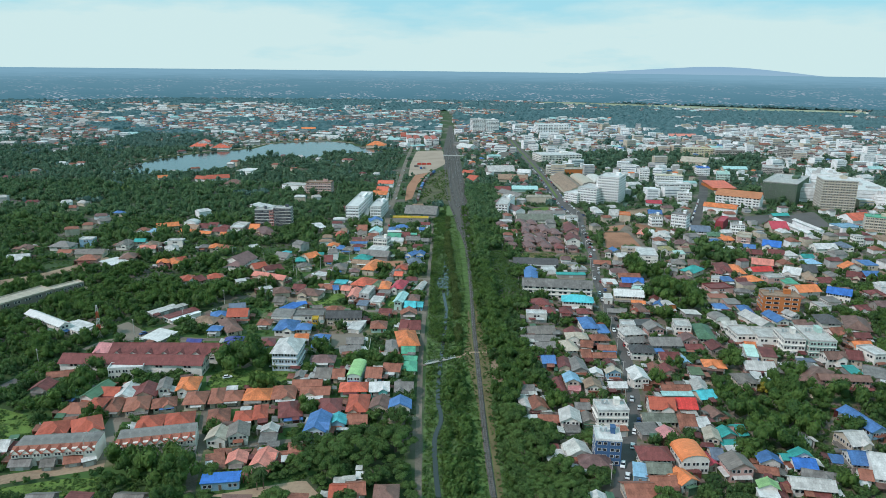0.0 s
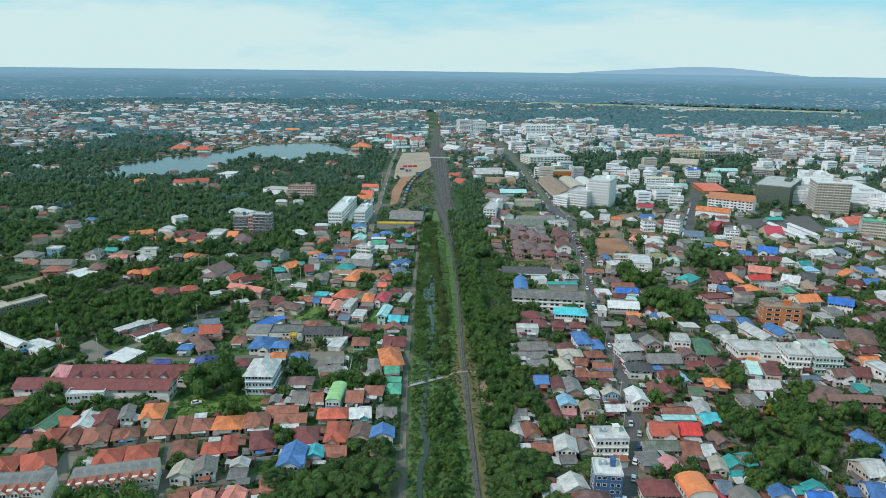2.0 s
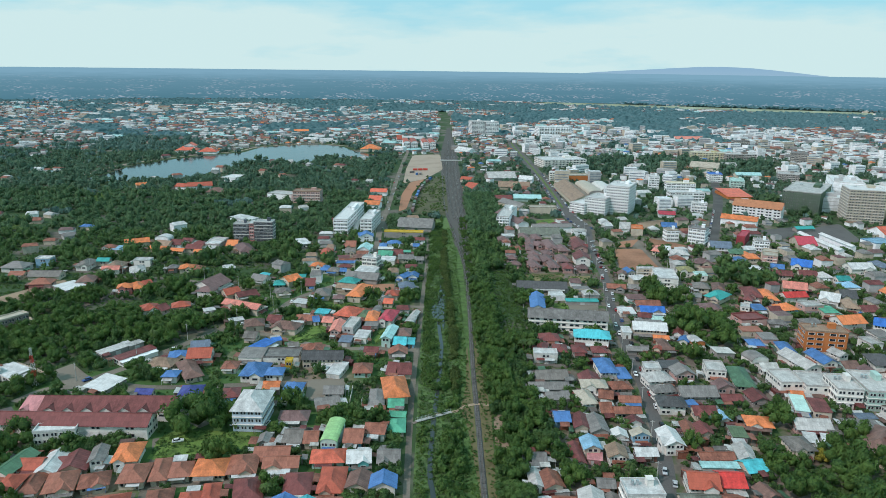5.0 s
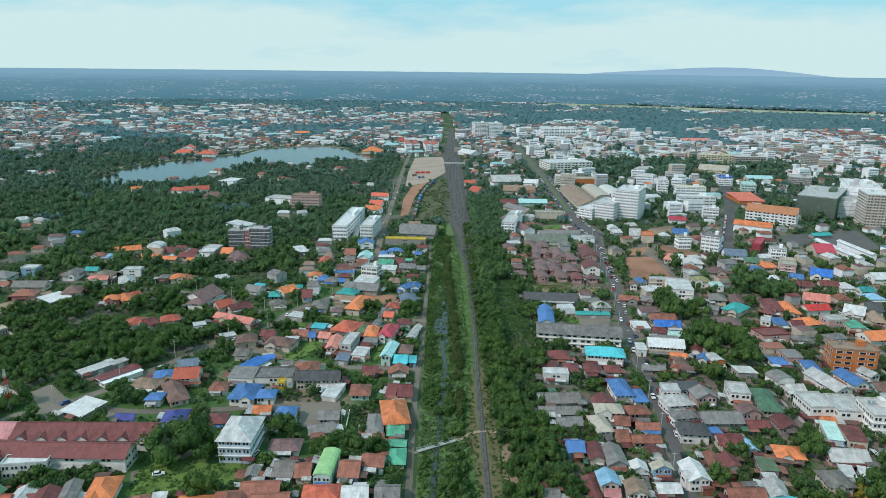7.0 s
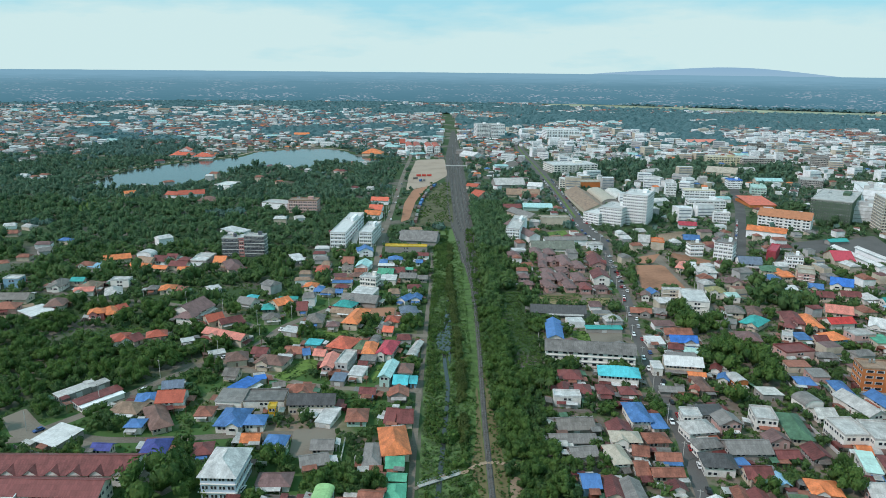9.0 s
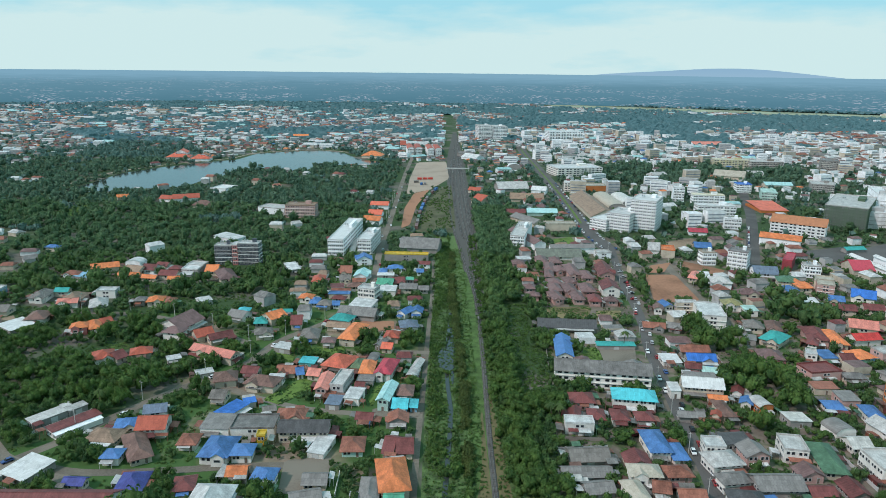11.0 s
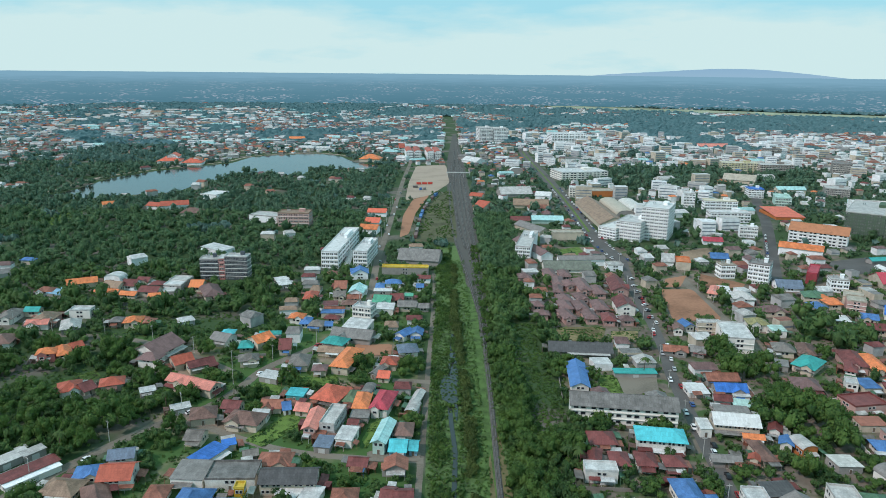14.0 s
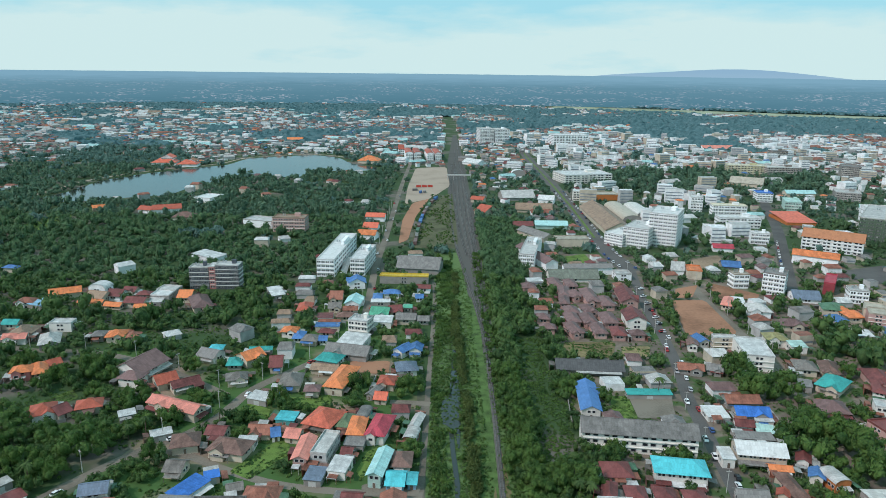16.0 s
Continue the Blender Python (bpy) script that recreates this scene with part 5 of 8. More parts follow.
house("I", 270.5, 508.2, 2.1, 9.0, 9.9, 4.0, "lightgrey", "white")
house("G", 279.6, 500.6, 2.1, 8.5, 6.9, 4.0, "teal", "white")
house("I", 275.4, 486.0, 2.0, 10.3, 8.9, 4.0, "skyblue", "white")
house("G", 237.8, 482.3, -21.2, 13.9, 11.2, 4.0, "salmon", "cream")
house("G", 228.0, 464.3, 7.0, 14.6, 7.7, 4.0, "brightred", "white")
house("I", 202.7, 466.6, -13.5, 9.3, 18.6, 4.8, "maroon", "pink")
house("I", 210.0, 461.6, -7.5, 7.1, 19.9, 4.8, "orange", "cream")
house("G", 202.0, 436.6, 1.8, 6.5, 7.7, 4.0, "maroon", "cream")
house("I", 210.7, 439.1, 15.3, 9.6, 9.9, 4.8, "orange", "skyblue")
house("F", 226.3, 441.6, 7.8, 12.3, 8.5, 5.6, "lightgrey", "pink")
house("G", 248.6, 459.3, -34.5, 10.3, 12.7, 4.0, "white", "white")
house("F", 233.8, 435.8, 1.8, 8.8, 10.0, 4.0, "bgreen", "cream")
house("G", 262.5, 465.6, -13.8, 9.0, 12.7, 4.0, "dark", "cream")
house("I", 252.8, 445.1, -16.1, 7.1, 14.7, 4.8, "tan", "cream")
house("G", 259.3, 438.9, 1.8, 8.9, 8.7, 4.0, "maroon", "cream")
house("G", 295.0, 469.8, 91.9, 6.9, 13.3, 4.8, "orange", "white")
house("F", 314.9, 482.4, 2.0, 9.7, 12.0, 4.0, "blue", "cream")
house("G", 300.6, 455.4, 1.9, 10.9, 8.2, 4.0, "blue", "maroonwall")
house("G", 287.7, 452.2, -32.1, 8.3, 9.7, 4.0, "maroon", "cream")
house("G", 235.4, 417.8, 9.8, 14.9, 10.9, 4.8, "orange", "white")
house("G", 253.1, 409.6, -31.4, 13.1, 9.9, 5.6, "brightblue", "white")
house("F", 180.8, 421.3, 10.1, 15.8, 10.8, 4.8, "maroon", "pink")
house("F", 193.6, 439.0, 1.8, 7.6, 9.0, 4.0, "blue", "cream")
house("I", 194.3, 415.5, -5.0, 8.6, 4.9, 4.0, "grey", "cream")
house("I", 278.7, 414.6, 1.7, 9.2, 6.2, 4.0, "maroon", "cream")
house("G", 307.2, 527.5, 2.2, 17.2, 11.2, 4.8, "white", "white")
house("I", 329.0, 537.0, 2.2, 7.3, 15.4, 4.0, "greyblue", "white")
house("F", 347.7, 550.6, 2.4, 6.7, 8.0, 8.2, "white", "white")
house("F", 415.4, 707.1, -15.8, 32.2, 29.8, 31.9, "white", "beige")
house("F", 454.4, 786.4, -11.3, 97.8, 100.0, 15.0, "white", "plainwhite")
house("F", 455.8, 807.6, -22.1, 30.4, 56.2, 25.0, "white", "plainwhite")
house("F", 493.0, 731.7, -44.1, 27.1, 35.2, 12.4, "palewhite", "plainwhite")
house("F", 393.7, 767.6, -36.4, 35.0, 74.2, 22.1, "lightgrey", "greenwall")
house("F", -157.2, 605.8, 2.1, 12.2, 9.2, 14.2, "lightgrey", "smokedglass")
house("F", -148.8, 606.0, 2.2, 3.6, 9.2, 14.9, "white", "hotpink")
house("F", -138.6, 605.5, -2.8, 15.2, 8.8, 16.1, "white", "smokedglass")
house("G", -234.5, 583.3, 26.8, 17.4, 8.7, 4.0, "orange", "cream")
house("G", -210.3, 567.8, -12.5, 15.6, 5.7, 2.8, "orange", "cream")
house("G", -194.9, 562.8, -8.6, 10.1, 4.9, 2.8, "orange", "cream")
house("G", -176.9, 560.7, 7.6, 8.7, 4.4, 2.8, "orange", "cream")
house("V", -215.5, 589.9, 80.9, 8.4, 11.4, 4.8, "white", "white")
house("G", -210.2, 576.3, -12.9, 11.5, 9.9, 4.0, "tan", "cream")
house("G", -200.6, 580.3, -10.3, 9.2, 9.7, 4.0, "maroon", "white")
house("G", -195.2, 587.7, -5.7, 7.4, 7.4, 4.0, "maroon", "cream")
house("I", -184.3, 581.2, 1.9, 7.1, 5.9, 4.0, "maroon", "cream")
house("G", -183.1, 567.5, -7.4, 11.8, 8.2, 4.0, "maroon", "cream")
house("F", -171.5, 578.3, -3.6, 11.3, 10.5, 4.8, "white", "grey")
house("F", -171.4, 588.2, -8.9, 12.1, 9.5, 4.8, "lightgrey", "grey")
house("G", -157.4, 579.3, 1.8, 7.7, 11.2, 4.0, "orange", "cream")
house("I", -145.1, 567.2, 27.5, 10.3, 22.6, 4.0, "mauve", "cream")
house("F", -172.9, 569.8, 1.8, 8.7, 8.5, 3.2, "lightgrey", "grey")
house("F", -235.5, 560.6, -20.2, 13.3, 10.5, 4.0, "skyblue", "grey")
house("F", -206.5, 527.9, 1.6, 11.7, 7.0, 4.8, "white", "white")
house("I", -171.0, 514.0, 10.9, 8.5, 8.2, 4.0, "orange", "cream")
house("I", -180.2, 513.9, 8.6, 5.3, 6.2, 4.0, "grey", "grey")
house("I", -161.9, 513.7, 8.5, 5.3, 5.9, 3.6, "rust", "cream")
house("I", -201.9, 506.4, 23.8, 8.7, 14.7, 4.0, "lightgrey", "grey")
house("G", -235.0, 529.1, 1.6, 7.9, 5.7, 4.0, "teal", "cream")
house("G", -222.1, 518.9, 1.6, 6.8, 4.7, 4.0, "teal", "cream")
house("G", -220.7, 508.5, 8.8, 10.9, 5.9, 4.0, "salmon", "white")
house("G", -141.4, 474.5, 68.5, 18.1, 15.7, 4.8, "mauve", "white")
house("I", -140.1, 462.0, -11.3, 9.6, 7.7, 4.8, "mauve", "white")
house("I", -192.7, 466.5, 17.2, 7.7, 6.7, 5.2, "orange", "hotpink")
house("I", -185.9, 469.0, 30.1, 5.1, 12.9, 4.8, "orange", "pink")
house("G", -184.1, 477.0, 46.3, 5.3, 5.7, 4.0, "red", "cream")
house("G", -113.5, 489.2, -20.4, 9.9, 8.9, 4.0, "grey", "white")
house("I", -112.8, 496.0, 1.4, 5.6, 5.4, 4.4, "cyan", "white")
house("F", -173.6, 671.8, 65.2, 14.3, 21.2, 4.0, "white", "white")
house("I", -299.5, 635.7, -5.3, 9.7, 4.7, 4.0, "blue", "cream")
house("F", -77.0, 670.2, -4.5, 12.3, 78.8, 12.2, "white", "white")
house("F", -56.6, 656.1, -5.9, 10.4, 41.0, 11.5, "white", "white")
house("G", -68.7, 647.9, 92.1, 43.6, 3.1, 3.2, "lightgrey", "grey")
house("G", -55.9, 609.6, 98.0, 10.4, 10.6, 4.6, "blue", "white")
house("G", -53.2, 571.8, 85.6, 13.9, 8.5, 4.0, "paleteal", "white")
house("G", -64.9, 580.7, 1.8, 7.2, 12.2, 3.6, "rust", "cream")
house("G", -63.3, 563.4, 1.7, 6.9, 8.2, 3.2, "greybrown", "cream")
house("G", -53.7, 558.9, 1.7, 7.8, 4.7, 3.2, "rust", "cream")
house("I", -54.5, 548.2, 1.7, 10.1, 6.2, 3.2, "brown", "cream")
house("F", -25.0, 619.8, -2.5, 32.7, 6.5, 5.2, "yellow", "grey")
house("G", -11.4, 599.6, -5.2, 8.4, 4.9, 4.0, "maroon", "white")
house("G", -15.2, 650.2, -8.4, 30.0, 22.4, 4.8, "grey", "grey")
house("I", -31.4, 588.6, 1.9, 9.5, 6.2, 4.0, "blue", "white")
house("I", -39.7, 582.8, 1.8, 4.5, 8.2, 3.2, "blue", "white")
house("F", -37.1, 573.5, 1.8, 11.3, 5.2, 2.8, "white", "grey")
house("G", -13.6, 582.2, 1.8, 4.1, 5.2, 3.2, "blue", "white")
house("G", -35.3, 552.2, -8.0, 10.2, 10.2, 4.0, "bgreen", "mint")
house("F", -19.9, 562.6, 1.7, 4.7, 5.0, 3.2, "bgreen", "grey")
house("G", -27.1, 556.3, 8.7, 6.8, 9.2, 4.0, "maroon", "cream")
house("F", -32.7, 538.3, -3.4, 10.1, 9.5, 4.0, "white", "white")
house("G", -19.9, 543.8, -2.9, 10.4, 7.9, 4.0, "grey", "cream")
house("G", -10.4, 542.9, 1.6, 5.9, 5.9, 3.2, "grey", "grey")
house("F", -43.9, 527.1, -16.3, 11.1, 9.2, 8.5, "white", "white")
house("F", -45.5, 508.7, -14.5, 13.6, 13.2, 4.0, "white", "white")
house("G", -46.4, 495.5, -12.8, 21.6, 10.9, 4.0, "grey", "grey")
house("I", -54.4, 485.9, -17.9, 11.0, 8.7, 4.0, "teal", "white")
house("G", -55.0, 476.0, -9.6, 12.2, 5.7, 3.2, "tan", "cream")
house("G", -62.5, 537.0, 1.6, 11.1, 4.2, 3.2, "rust", "cream")
house("F", -62.7, 530.9, 1.6, 12.9, 5.2, 3.2, "blue", "cream")
house("I", -61.7, 522.8, -9.2, 7.7, 4.7, 3.2, "maroon", "cream")
house("I", -80.5, 559.2, 1.7, 7.1, 13.2, 4.0, "red", "cream")
house("F", -103.9, 585.8, 26.1, 8.0, 15.5, 4.0, "white", "grey")
house("I", -81.6, 522.5, -3.9, 7.5, 6.7, 4.0, "orange", "white")
house("I", -75.5, 516.7, 1.5, 4.8, 9.2, 3.2, "blue", "white")
house("I", -68.3, 511.8, -8.9, 7.4, 7.4, 3.6, "greybrown", "cream")
house("G", -61.9, 511.9, 1.5, 3.6, 5.2, 3.2, "blue", "white")
house("G", -93.2, 486.1, 48.2, 10.0, 9.2, 4.8, "orange", "cream")
house("G", -91.0, 497.9, 5.0, 10.6, 3.1, 3.2, "teal", "grey")
house("G", -79.0, 480.2, 6.9, 5.4, 11.7, 4.0, "maroon", "cream")
house("I", -99.3, 481.8, 6.4, 6.2, 8.4, 3.2, "teal", "grey")
house("G", -19.5, 497.9, 58.4, 9.4, 5.4, 4.0, "blue", "white")
house("G", -13.0, 499.1, 85.4, 8.4, 5.7, 4.0, "blue", "white")
house("I", -16.6, 474.7, 8.4, 8.9, 9.4, 4.8, "greyblue", "white")
house("F", -134.0, 773.5, -1.8, 28.4, 15.8, 12.2, "tan", "pink")
house("F", -163.4, 789.6, -16.5, 28.7, 18.2, 6.3, "lightgrey", "white")
house("G", -62.2, 817.0, -4.8, 17.8, 10.4, 4.9, "redorange", "white")
house("G", -62.9, 780.3, -6.6, 12.8, 12.7, 3.1, "redorange", "white")
house("G", -62.6, 744.6, -11.4, 15.8, 11.2, 4.9, "orange", "white")
house("V", -52.5, 1283.3, 95.6, 59.4, 10.9, 12.4, "red", "white")
house("V", -39.3, 1284.5, 95.6, 59.4, 10.9, 12.4, "red", "white")
house("V", -19.3, 1279.4, 95.5, 59.4, 10.0, 12.3, "red", "white")
house("V", -6.9, 1280.5, 95.5, 59.4, 10.0, 12.4, "red", "white")
house("G", -68.2, 1353.6, 5.9, 9.4, 24.9, 9.5, "red", "white")
house("I", -109.9, 1233.7, -6.5, 32.2, 24.9, 4.8, "orange", "cream")
house("G", -282.5, 1517.5, 6.6, 29.8, 20.6, 4.8, "orange", "white")
house("I", -405.0, 1186.0, 8.0, 34.0, 24.0, 5.0, "redorange", "white")
house("G", -402.0, 1192.0, 98.0, 20.0, 17.0, 11.0, "redorange", "white")
house("I", -366.8, 1173.6, 5.1, 28.0, 22.0, 4.5, "redorange", "white")
house("G", -364.0, 1180.0, 95.0, 17.0, 13.0, 8.0, "orangebrown", "white")
house("G", -289.9, 842.7, -16.7, 15.4, 10.4, 4.0, "red", "white")
house("G", -272.3, 846.5, 21.3, 26.3, 12.9, 4.5, "red", "white")
house("G", -341.4, 849.4, 30.4, 11.5, 7.4, 4.0, "orange", "cream")
house("F", -250.9, 908.3, -15.9, 20.0, 25.2, 4.8, "white", "white")
house("I", -242.3, 812.5, 3.0, 19.6, 14.2, 4.0, "brown", "cream")
house("F", 86.9, 1541.1, 7.9, 27.9, 39.8, 29.3, "lightgrey", "white")
house("F", 116.8, 1544.2, 7.9, 28.1, 39.5, 28.3, "lightgrey", "white")
house("F", 242.7, 1495.4, 7.2, 68.0, 35.0, 23.2, "white", "white")
house("F", 185.9, 1075.1, 12.9, 66.0, 41.2, 10.9, "white", "lightgrey")
house("F", 188.8, 737.7, -27.3, 22.3, 34.2, 28.3, "white", "white")
house("F", 167.4, 734.3, -33.1, 21.0, 31.8, 16.4, "white", "white")
house("F", 153.0, 738.9, -43.4, 16.8, 30.0, 9.8, "white", "white")
house("G", 157.5, 822.0, 91.0, 110.0, 25.0, 5.0, "tan", "beige")
house("V", 180.5, 846.0, 91.0, 72.0, 18.0, 4.6, "beige", "grey")
house("V", 199.5, 856.0, 91.0, 50.0, 17.0, 4.6, "dirtywhite", "grey")
house("F", 158.3, 934.9, -6.3, 21.0, 13.2, 10.8, "white", "lightgrey")
house("F", 185.0, 944.3, 3.6, 27.8, 18.2, 6.4, "beige", "orangewall")
house("G", 95.4, 870.6, -5.7, 36.5, 19.1, 3.6, "tan", "cream")
house("G", 101.1, 793.1, -1.6, 29.2, 11.4, 4.0, "paleteal", "mint")
house("G", 75.0, 793.8, 2.8, 18.2, 10.7, 3.2, "maroon", "cream")
house("G", 84.8, 939.4, 8.9, 36.4, 24.9, 4.0, "lightgrey", "grey")
house("G", 115.9, 917.8, -18.5, 16.8, 13.9, 5.0, "white", "white")
house("V", 105.3, 1109.6, 94.4, 8.4, 18.1, 4.8, "white", "grey")
house("F", 108.1, 729.1, 2.6, 27.2, 12.0, 6.2, "beige", "cream")
house("G", 82.2, 755.1, 119.7, 37.4, 12.2, 4.0, "grey", "cream")
house("G", 40.8, 916.8, -23.1, 14.0, 10.2, 4.0, "red", "cream")
house("G", 45.6, 854.5, -45.1, 14.0, 20.6, 4.0, "red", "cream")
house("G", 51.0, 1224.8, 133.0, 32.4, 19.9, 4.0, "white", "white")
house("F", 68.5, 683.7, -13.6, 11.5, 56.0, 10.7, "lightgrey", "white")
house("G", 72.2, 678.3, 108.2, 52.4, 9.8, 5.9, "mauve", "white")
house("G", 91.2, 632.2, -0.1, 33.7, 15.7, 3.2, "mossgrey", "lightgrey")
house("G", 104.2, 645.7, 4.4, 34.8, 6.9, 5.8, "grey", "white")
house("F", 126.1, 634.5, 2.1, 11.1, 9.8, 4.5, "lightgrey", "white")
house("I", 75.7, 612.2, 1.9, 7.1, 18.1, 4.0, "mauve", "pink")
house("I", 85.9, 611.6, 1.9, 6.7, 13.9, 4.0, "mauve", "pink")
house("I", 78.4, 593.6, -7.3, 5.9, 19.4, 4.0, "mauve", "pink")
house("I", 75.8, 577.1, -8.1, 5.0, 14.7, 4.0, "mauve", "pink")
house("I", 84.5, 588.8, 16.1, 7.9, 10.7, 4.0, "mauve", "pink")
house("I", 92.8, 584.3, 1.8, 7.2, 24.9, 4.8, "mauve", "pink")
house("I", 100.9, 575.3, 1.8, 7.2, 16.4, 4.0, "mauve", "pink")
house("I", 76.7, 558.9, 1.7, 7.2, 10.9, 4.0, "mauve", "pink")
house("I", 87.3, 561.7, 9.0, 6.6, 11.2, 4.0, "mauve", "pink")
house("I", 75.0, 545.6, 1.6, 6.6, 14.2, 4.0, "mauve", "pink")
house("I", 84.1, 544.8, 1.6, 6.9, 15.7, 4.0, "mauve", "pink")
house("I", 95.6, 545.6, 1.6, 7.5, 16.6, 4.0, "mauve", "pink")
house("I", 72.8, 529.3, 7.8, 6.5, 15.4, 4.0, "mauve", "pink")
house("I", 86.2, 528.9, 1.5, 6.3, 14.7, 4.0, "mauve", "pink")
house("I", 96.2, 524.9, -4.7, 6.3, 11.9, 4.0, "maroon", "pink")
house("I", 106.0, 522.8, 1.5, 7.2, 6.2, 4.0, "mauve", "pink")
house("I", 58.4, 546.5, -4.7, 7.2, 7.2, 4.0, "mauve", "pink")
house("I", 58.6, 531.0, -4.1, 7.5, 6.2, 4.0, "mauve", "pink")
house("I", 57.4, 604.8, 1.9, 7.7, 9.4, 4.0, "mauve", "pink")
house("G", 116.0, 584.1, 86.2, 26.4, 9.7, 4.8, "maroon", "pink")
house("G", 110.2, 545.0, 87.2, 16.9, 10.5, 5.6, "maroon", "white")
house("G", 71.2, 481.2, -4.3, 31.5, 10.9, 3.2, "dark", "grey")
house("G", 170.1, 649.5, -15.2, 8.4, 16.1, 4.8, "lightgrey", "white")
house("F", 178.5, 641.1, -13.9, 10.1, 14.8, 6.2, "orange", "cream")
house("F", 201.1, 618.9, 2.1, 10.4, 9.2, 9.5, "beige", "white")
house("F", 219.5, 606.1, -32.6, 13.4, 14.2, 14.3, "grey", "white")
house("G", 213.8, 663.1, -10.4, 12.6, 11.2, 3.2, "blue", "grey")
house("F", 260.2, 612.9, -32.4, 6.5, 25.5, 7.8, "crimson", "crimsonwall")
house("G", 232.3, 592.0, -9.4, 15.9, 13.9, 3.0, "greyblue", "white")
house("F", 264.4, 589.4, -16.0, 11.1, 10.2, 8.3, "lightgrey", "white")
house("I", 188.7, 562.5, -6.5, 12.6, 12.2, 4.8, "lightgrey", "white")
house("I", 234.5, 566.3, -15.7, 8.9, 10.7, 4.8, "green", "cream")
house("I", 242.5, 555.1, -12.4, 6.7, 9.7, 4.4, "orange", "cream")
house("F", 229.0, 549.1, 13.5, 8.9, 9.5, 3.2, "blue", "grey")
house("F", 254.0, 551.3, -25.4, 10.3, 12.5, 6.9, "beige", "pink")
house("I", 197.7, 540.1, -5.6, 12.9, 8.9, 4.0, "mauve", "cream")
house("I", 177.1, 577.1, -28.8, 5.0, 16.9, 4.0, "salmon", "cream")
house("F", 183.7, 577.8, -14.6, 7.4, 13.5, 3.2, "white", "white")
house("I", 178.0, 516.8, -6.4, 10.3, 8.9, 4.8, "olive", "white")
house("F", 185.0, 507.6, -4.0, 7.9, 8.0, 4.0, "mint", "white")
house("F", 155.7, 493.8, -9.8, 13.9, 24.2, 8.0, "white", "white")
house("F", 147.4, 509.1, -2.2, 11.9, 4.2, 7.2, "white", "cream")
house("G", 137.6, 514.9, 99.2, 8.7, 4.7, 4.0, "blue", "white")
house("G", 131.1, 509.0, 75.7, 7.4, 4.4, 4.0, "brown", "white")
house("G", 119.9, 480.4, -10.6, 11.3, 6.4, 3.2, "rust", "grey")
house("G", 131.4, 479.8, -18.4, 6.5, 6.4, 3.2, "grey", "grey")
house("I", 175.9, 481.8, -13.7, 8.8, 10.4, 4.0, "greybrown", "cream")
house("I", 186.6, 479.9, -17.2, 6.8, 14.2, 4.0, "brown", "cream")
house("F", 230.2, 526.2, -8.5, 9.4, 8.5, 3.2, "white", "grey")
house("F", 436.1, 1155.6, -8.3, 52.0, 18.5, 12.9, "cream", "yellowcream")
house("F", 481.4, 1141.8, -2.2, 47.5, 20.5, 12.7, "lightgrey", "concrete")
house("G", 394.2, 1052.1, -30.1, 38.9, 24.9, 4.8, "beige", "cream")
house("F", 267.0, 883.7, -12.6, 11.7, 19.0, 14.9, "white", "white")
house("F", 288.4, 852.1, -6.9, 33.0, 12.0, 12.1, "cream", "white")
house("F", 279.6, 807.9, -4.6, 37.9, 15.5, 9.2, "white", "white")
house("F", 243.7, 772.7, -11.7, 18.0, 11.8, 7.7, "white", "white")
house("F", 270.4, 741.8, -13.7, 14.6, 8.8, 9.4, "white", "white")
house("G", 228.6, 714.8, -10.3, 15.3, 8.9, 3.8, "crimson", "white")
house("F", 364.6, 942.1, -8.8, 16.8, 17.0, 10.3, "brightblue", "white")
house("F", 375.6, 898.1, -19.8, 16.1, 28.5, 9.1, "mint", "mint")
house("G", 422.5, 975.2, -2.7, 33.3, 11.9, 4.8, "paleteal", "cream")
house("F", 575.4, 1136.9, -23.6, 24.0, 26.5, 15.9, "grey", "grey")
house("F", 561.4, 1323.0, 5.7, 26.7, 16.5, 15.9, "grey", "concrete")
house("G", 512.8, 1458.9, 5.9, 59.2, 19.4, 5.2, "salmon", "white")
house("F", 467.4, 955.5, -22.1, 25.3, 27.2, 9.8, "lightgrey", "grey")
house("G", 322.1, 721.9, -33.5, 44.3, 20.4, 11.1, "orangebrown", "white")
house("G", 284.9, 678.3, -31.3, 31.0, 11.7, 7.2, "orange", "white")
house("F", 345.2, 834.9, -2.2, 28.1, 41.2, 2.8, "redorange", "orangewall")
house("F", 364.9, 1301.7, 5.4, 22.8, 23.2, 10.1, "white", "white")
house("I", -163.2, 431.0, 27.5, 8.4, 9.7, 4.0, "red", "white")
house("G", -157.1, 431.9, 55.8, 5.3, 8.2, 3.2, "maroon", "cream")
house("I", -147.0, 436.2, 21.1, 8.9, 7.4, 4.0, "red", "cream")
house("G", -110.2, 434.8, -23.5, 24.6, 6.7, 4.8, "salmon", "cream")
house("F", -128.4, 429.2, 28.7, 6.1, 4.8, 3.2, "white", "grey")
house("F", -108.8, 414.7, 27.7, 7.5, 4.8, 2.8, "white", "grey")
house("I", -96.8, 408.0, 14.3, 9.2, 9.2, 4.0, "brown", "cream")
house("I", -78.7, 404.2, -12.6, 13.6, 9.2, 4.0, "brown", "cream")
house("G", -87.1, 415.9, -7.9, 7.1, 6.4, 3.6, "maroon", "cream")
house("G", -124.9, 460.5, 37.1, 8.7, 9.4, 4.0, "red", "cream")
house("G", -114.6, 457.0, 36.3, 11.7, 6.4, 4.0, "maroon", "cream")
house("F", -85.0, 377.7, 62.2, 12.7, 6.8, 3.6, "brightblue", "cream")
house("F", -80.1, 386.4, 22.3, 4.7, 4.2, 2.8, "brightblue", "cream")
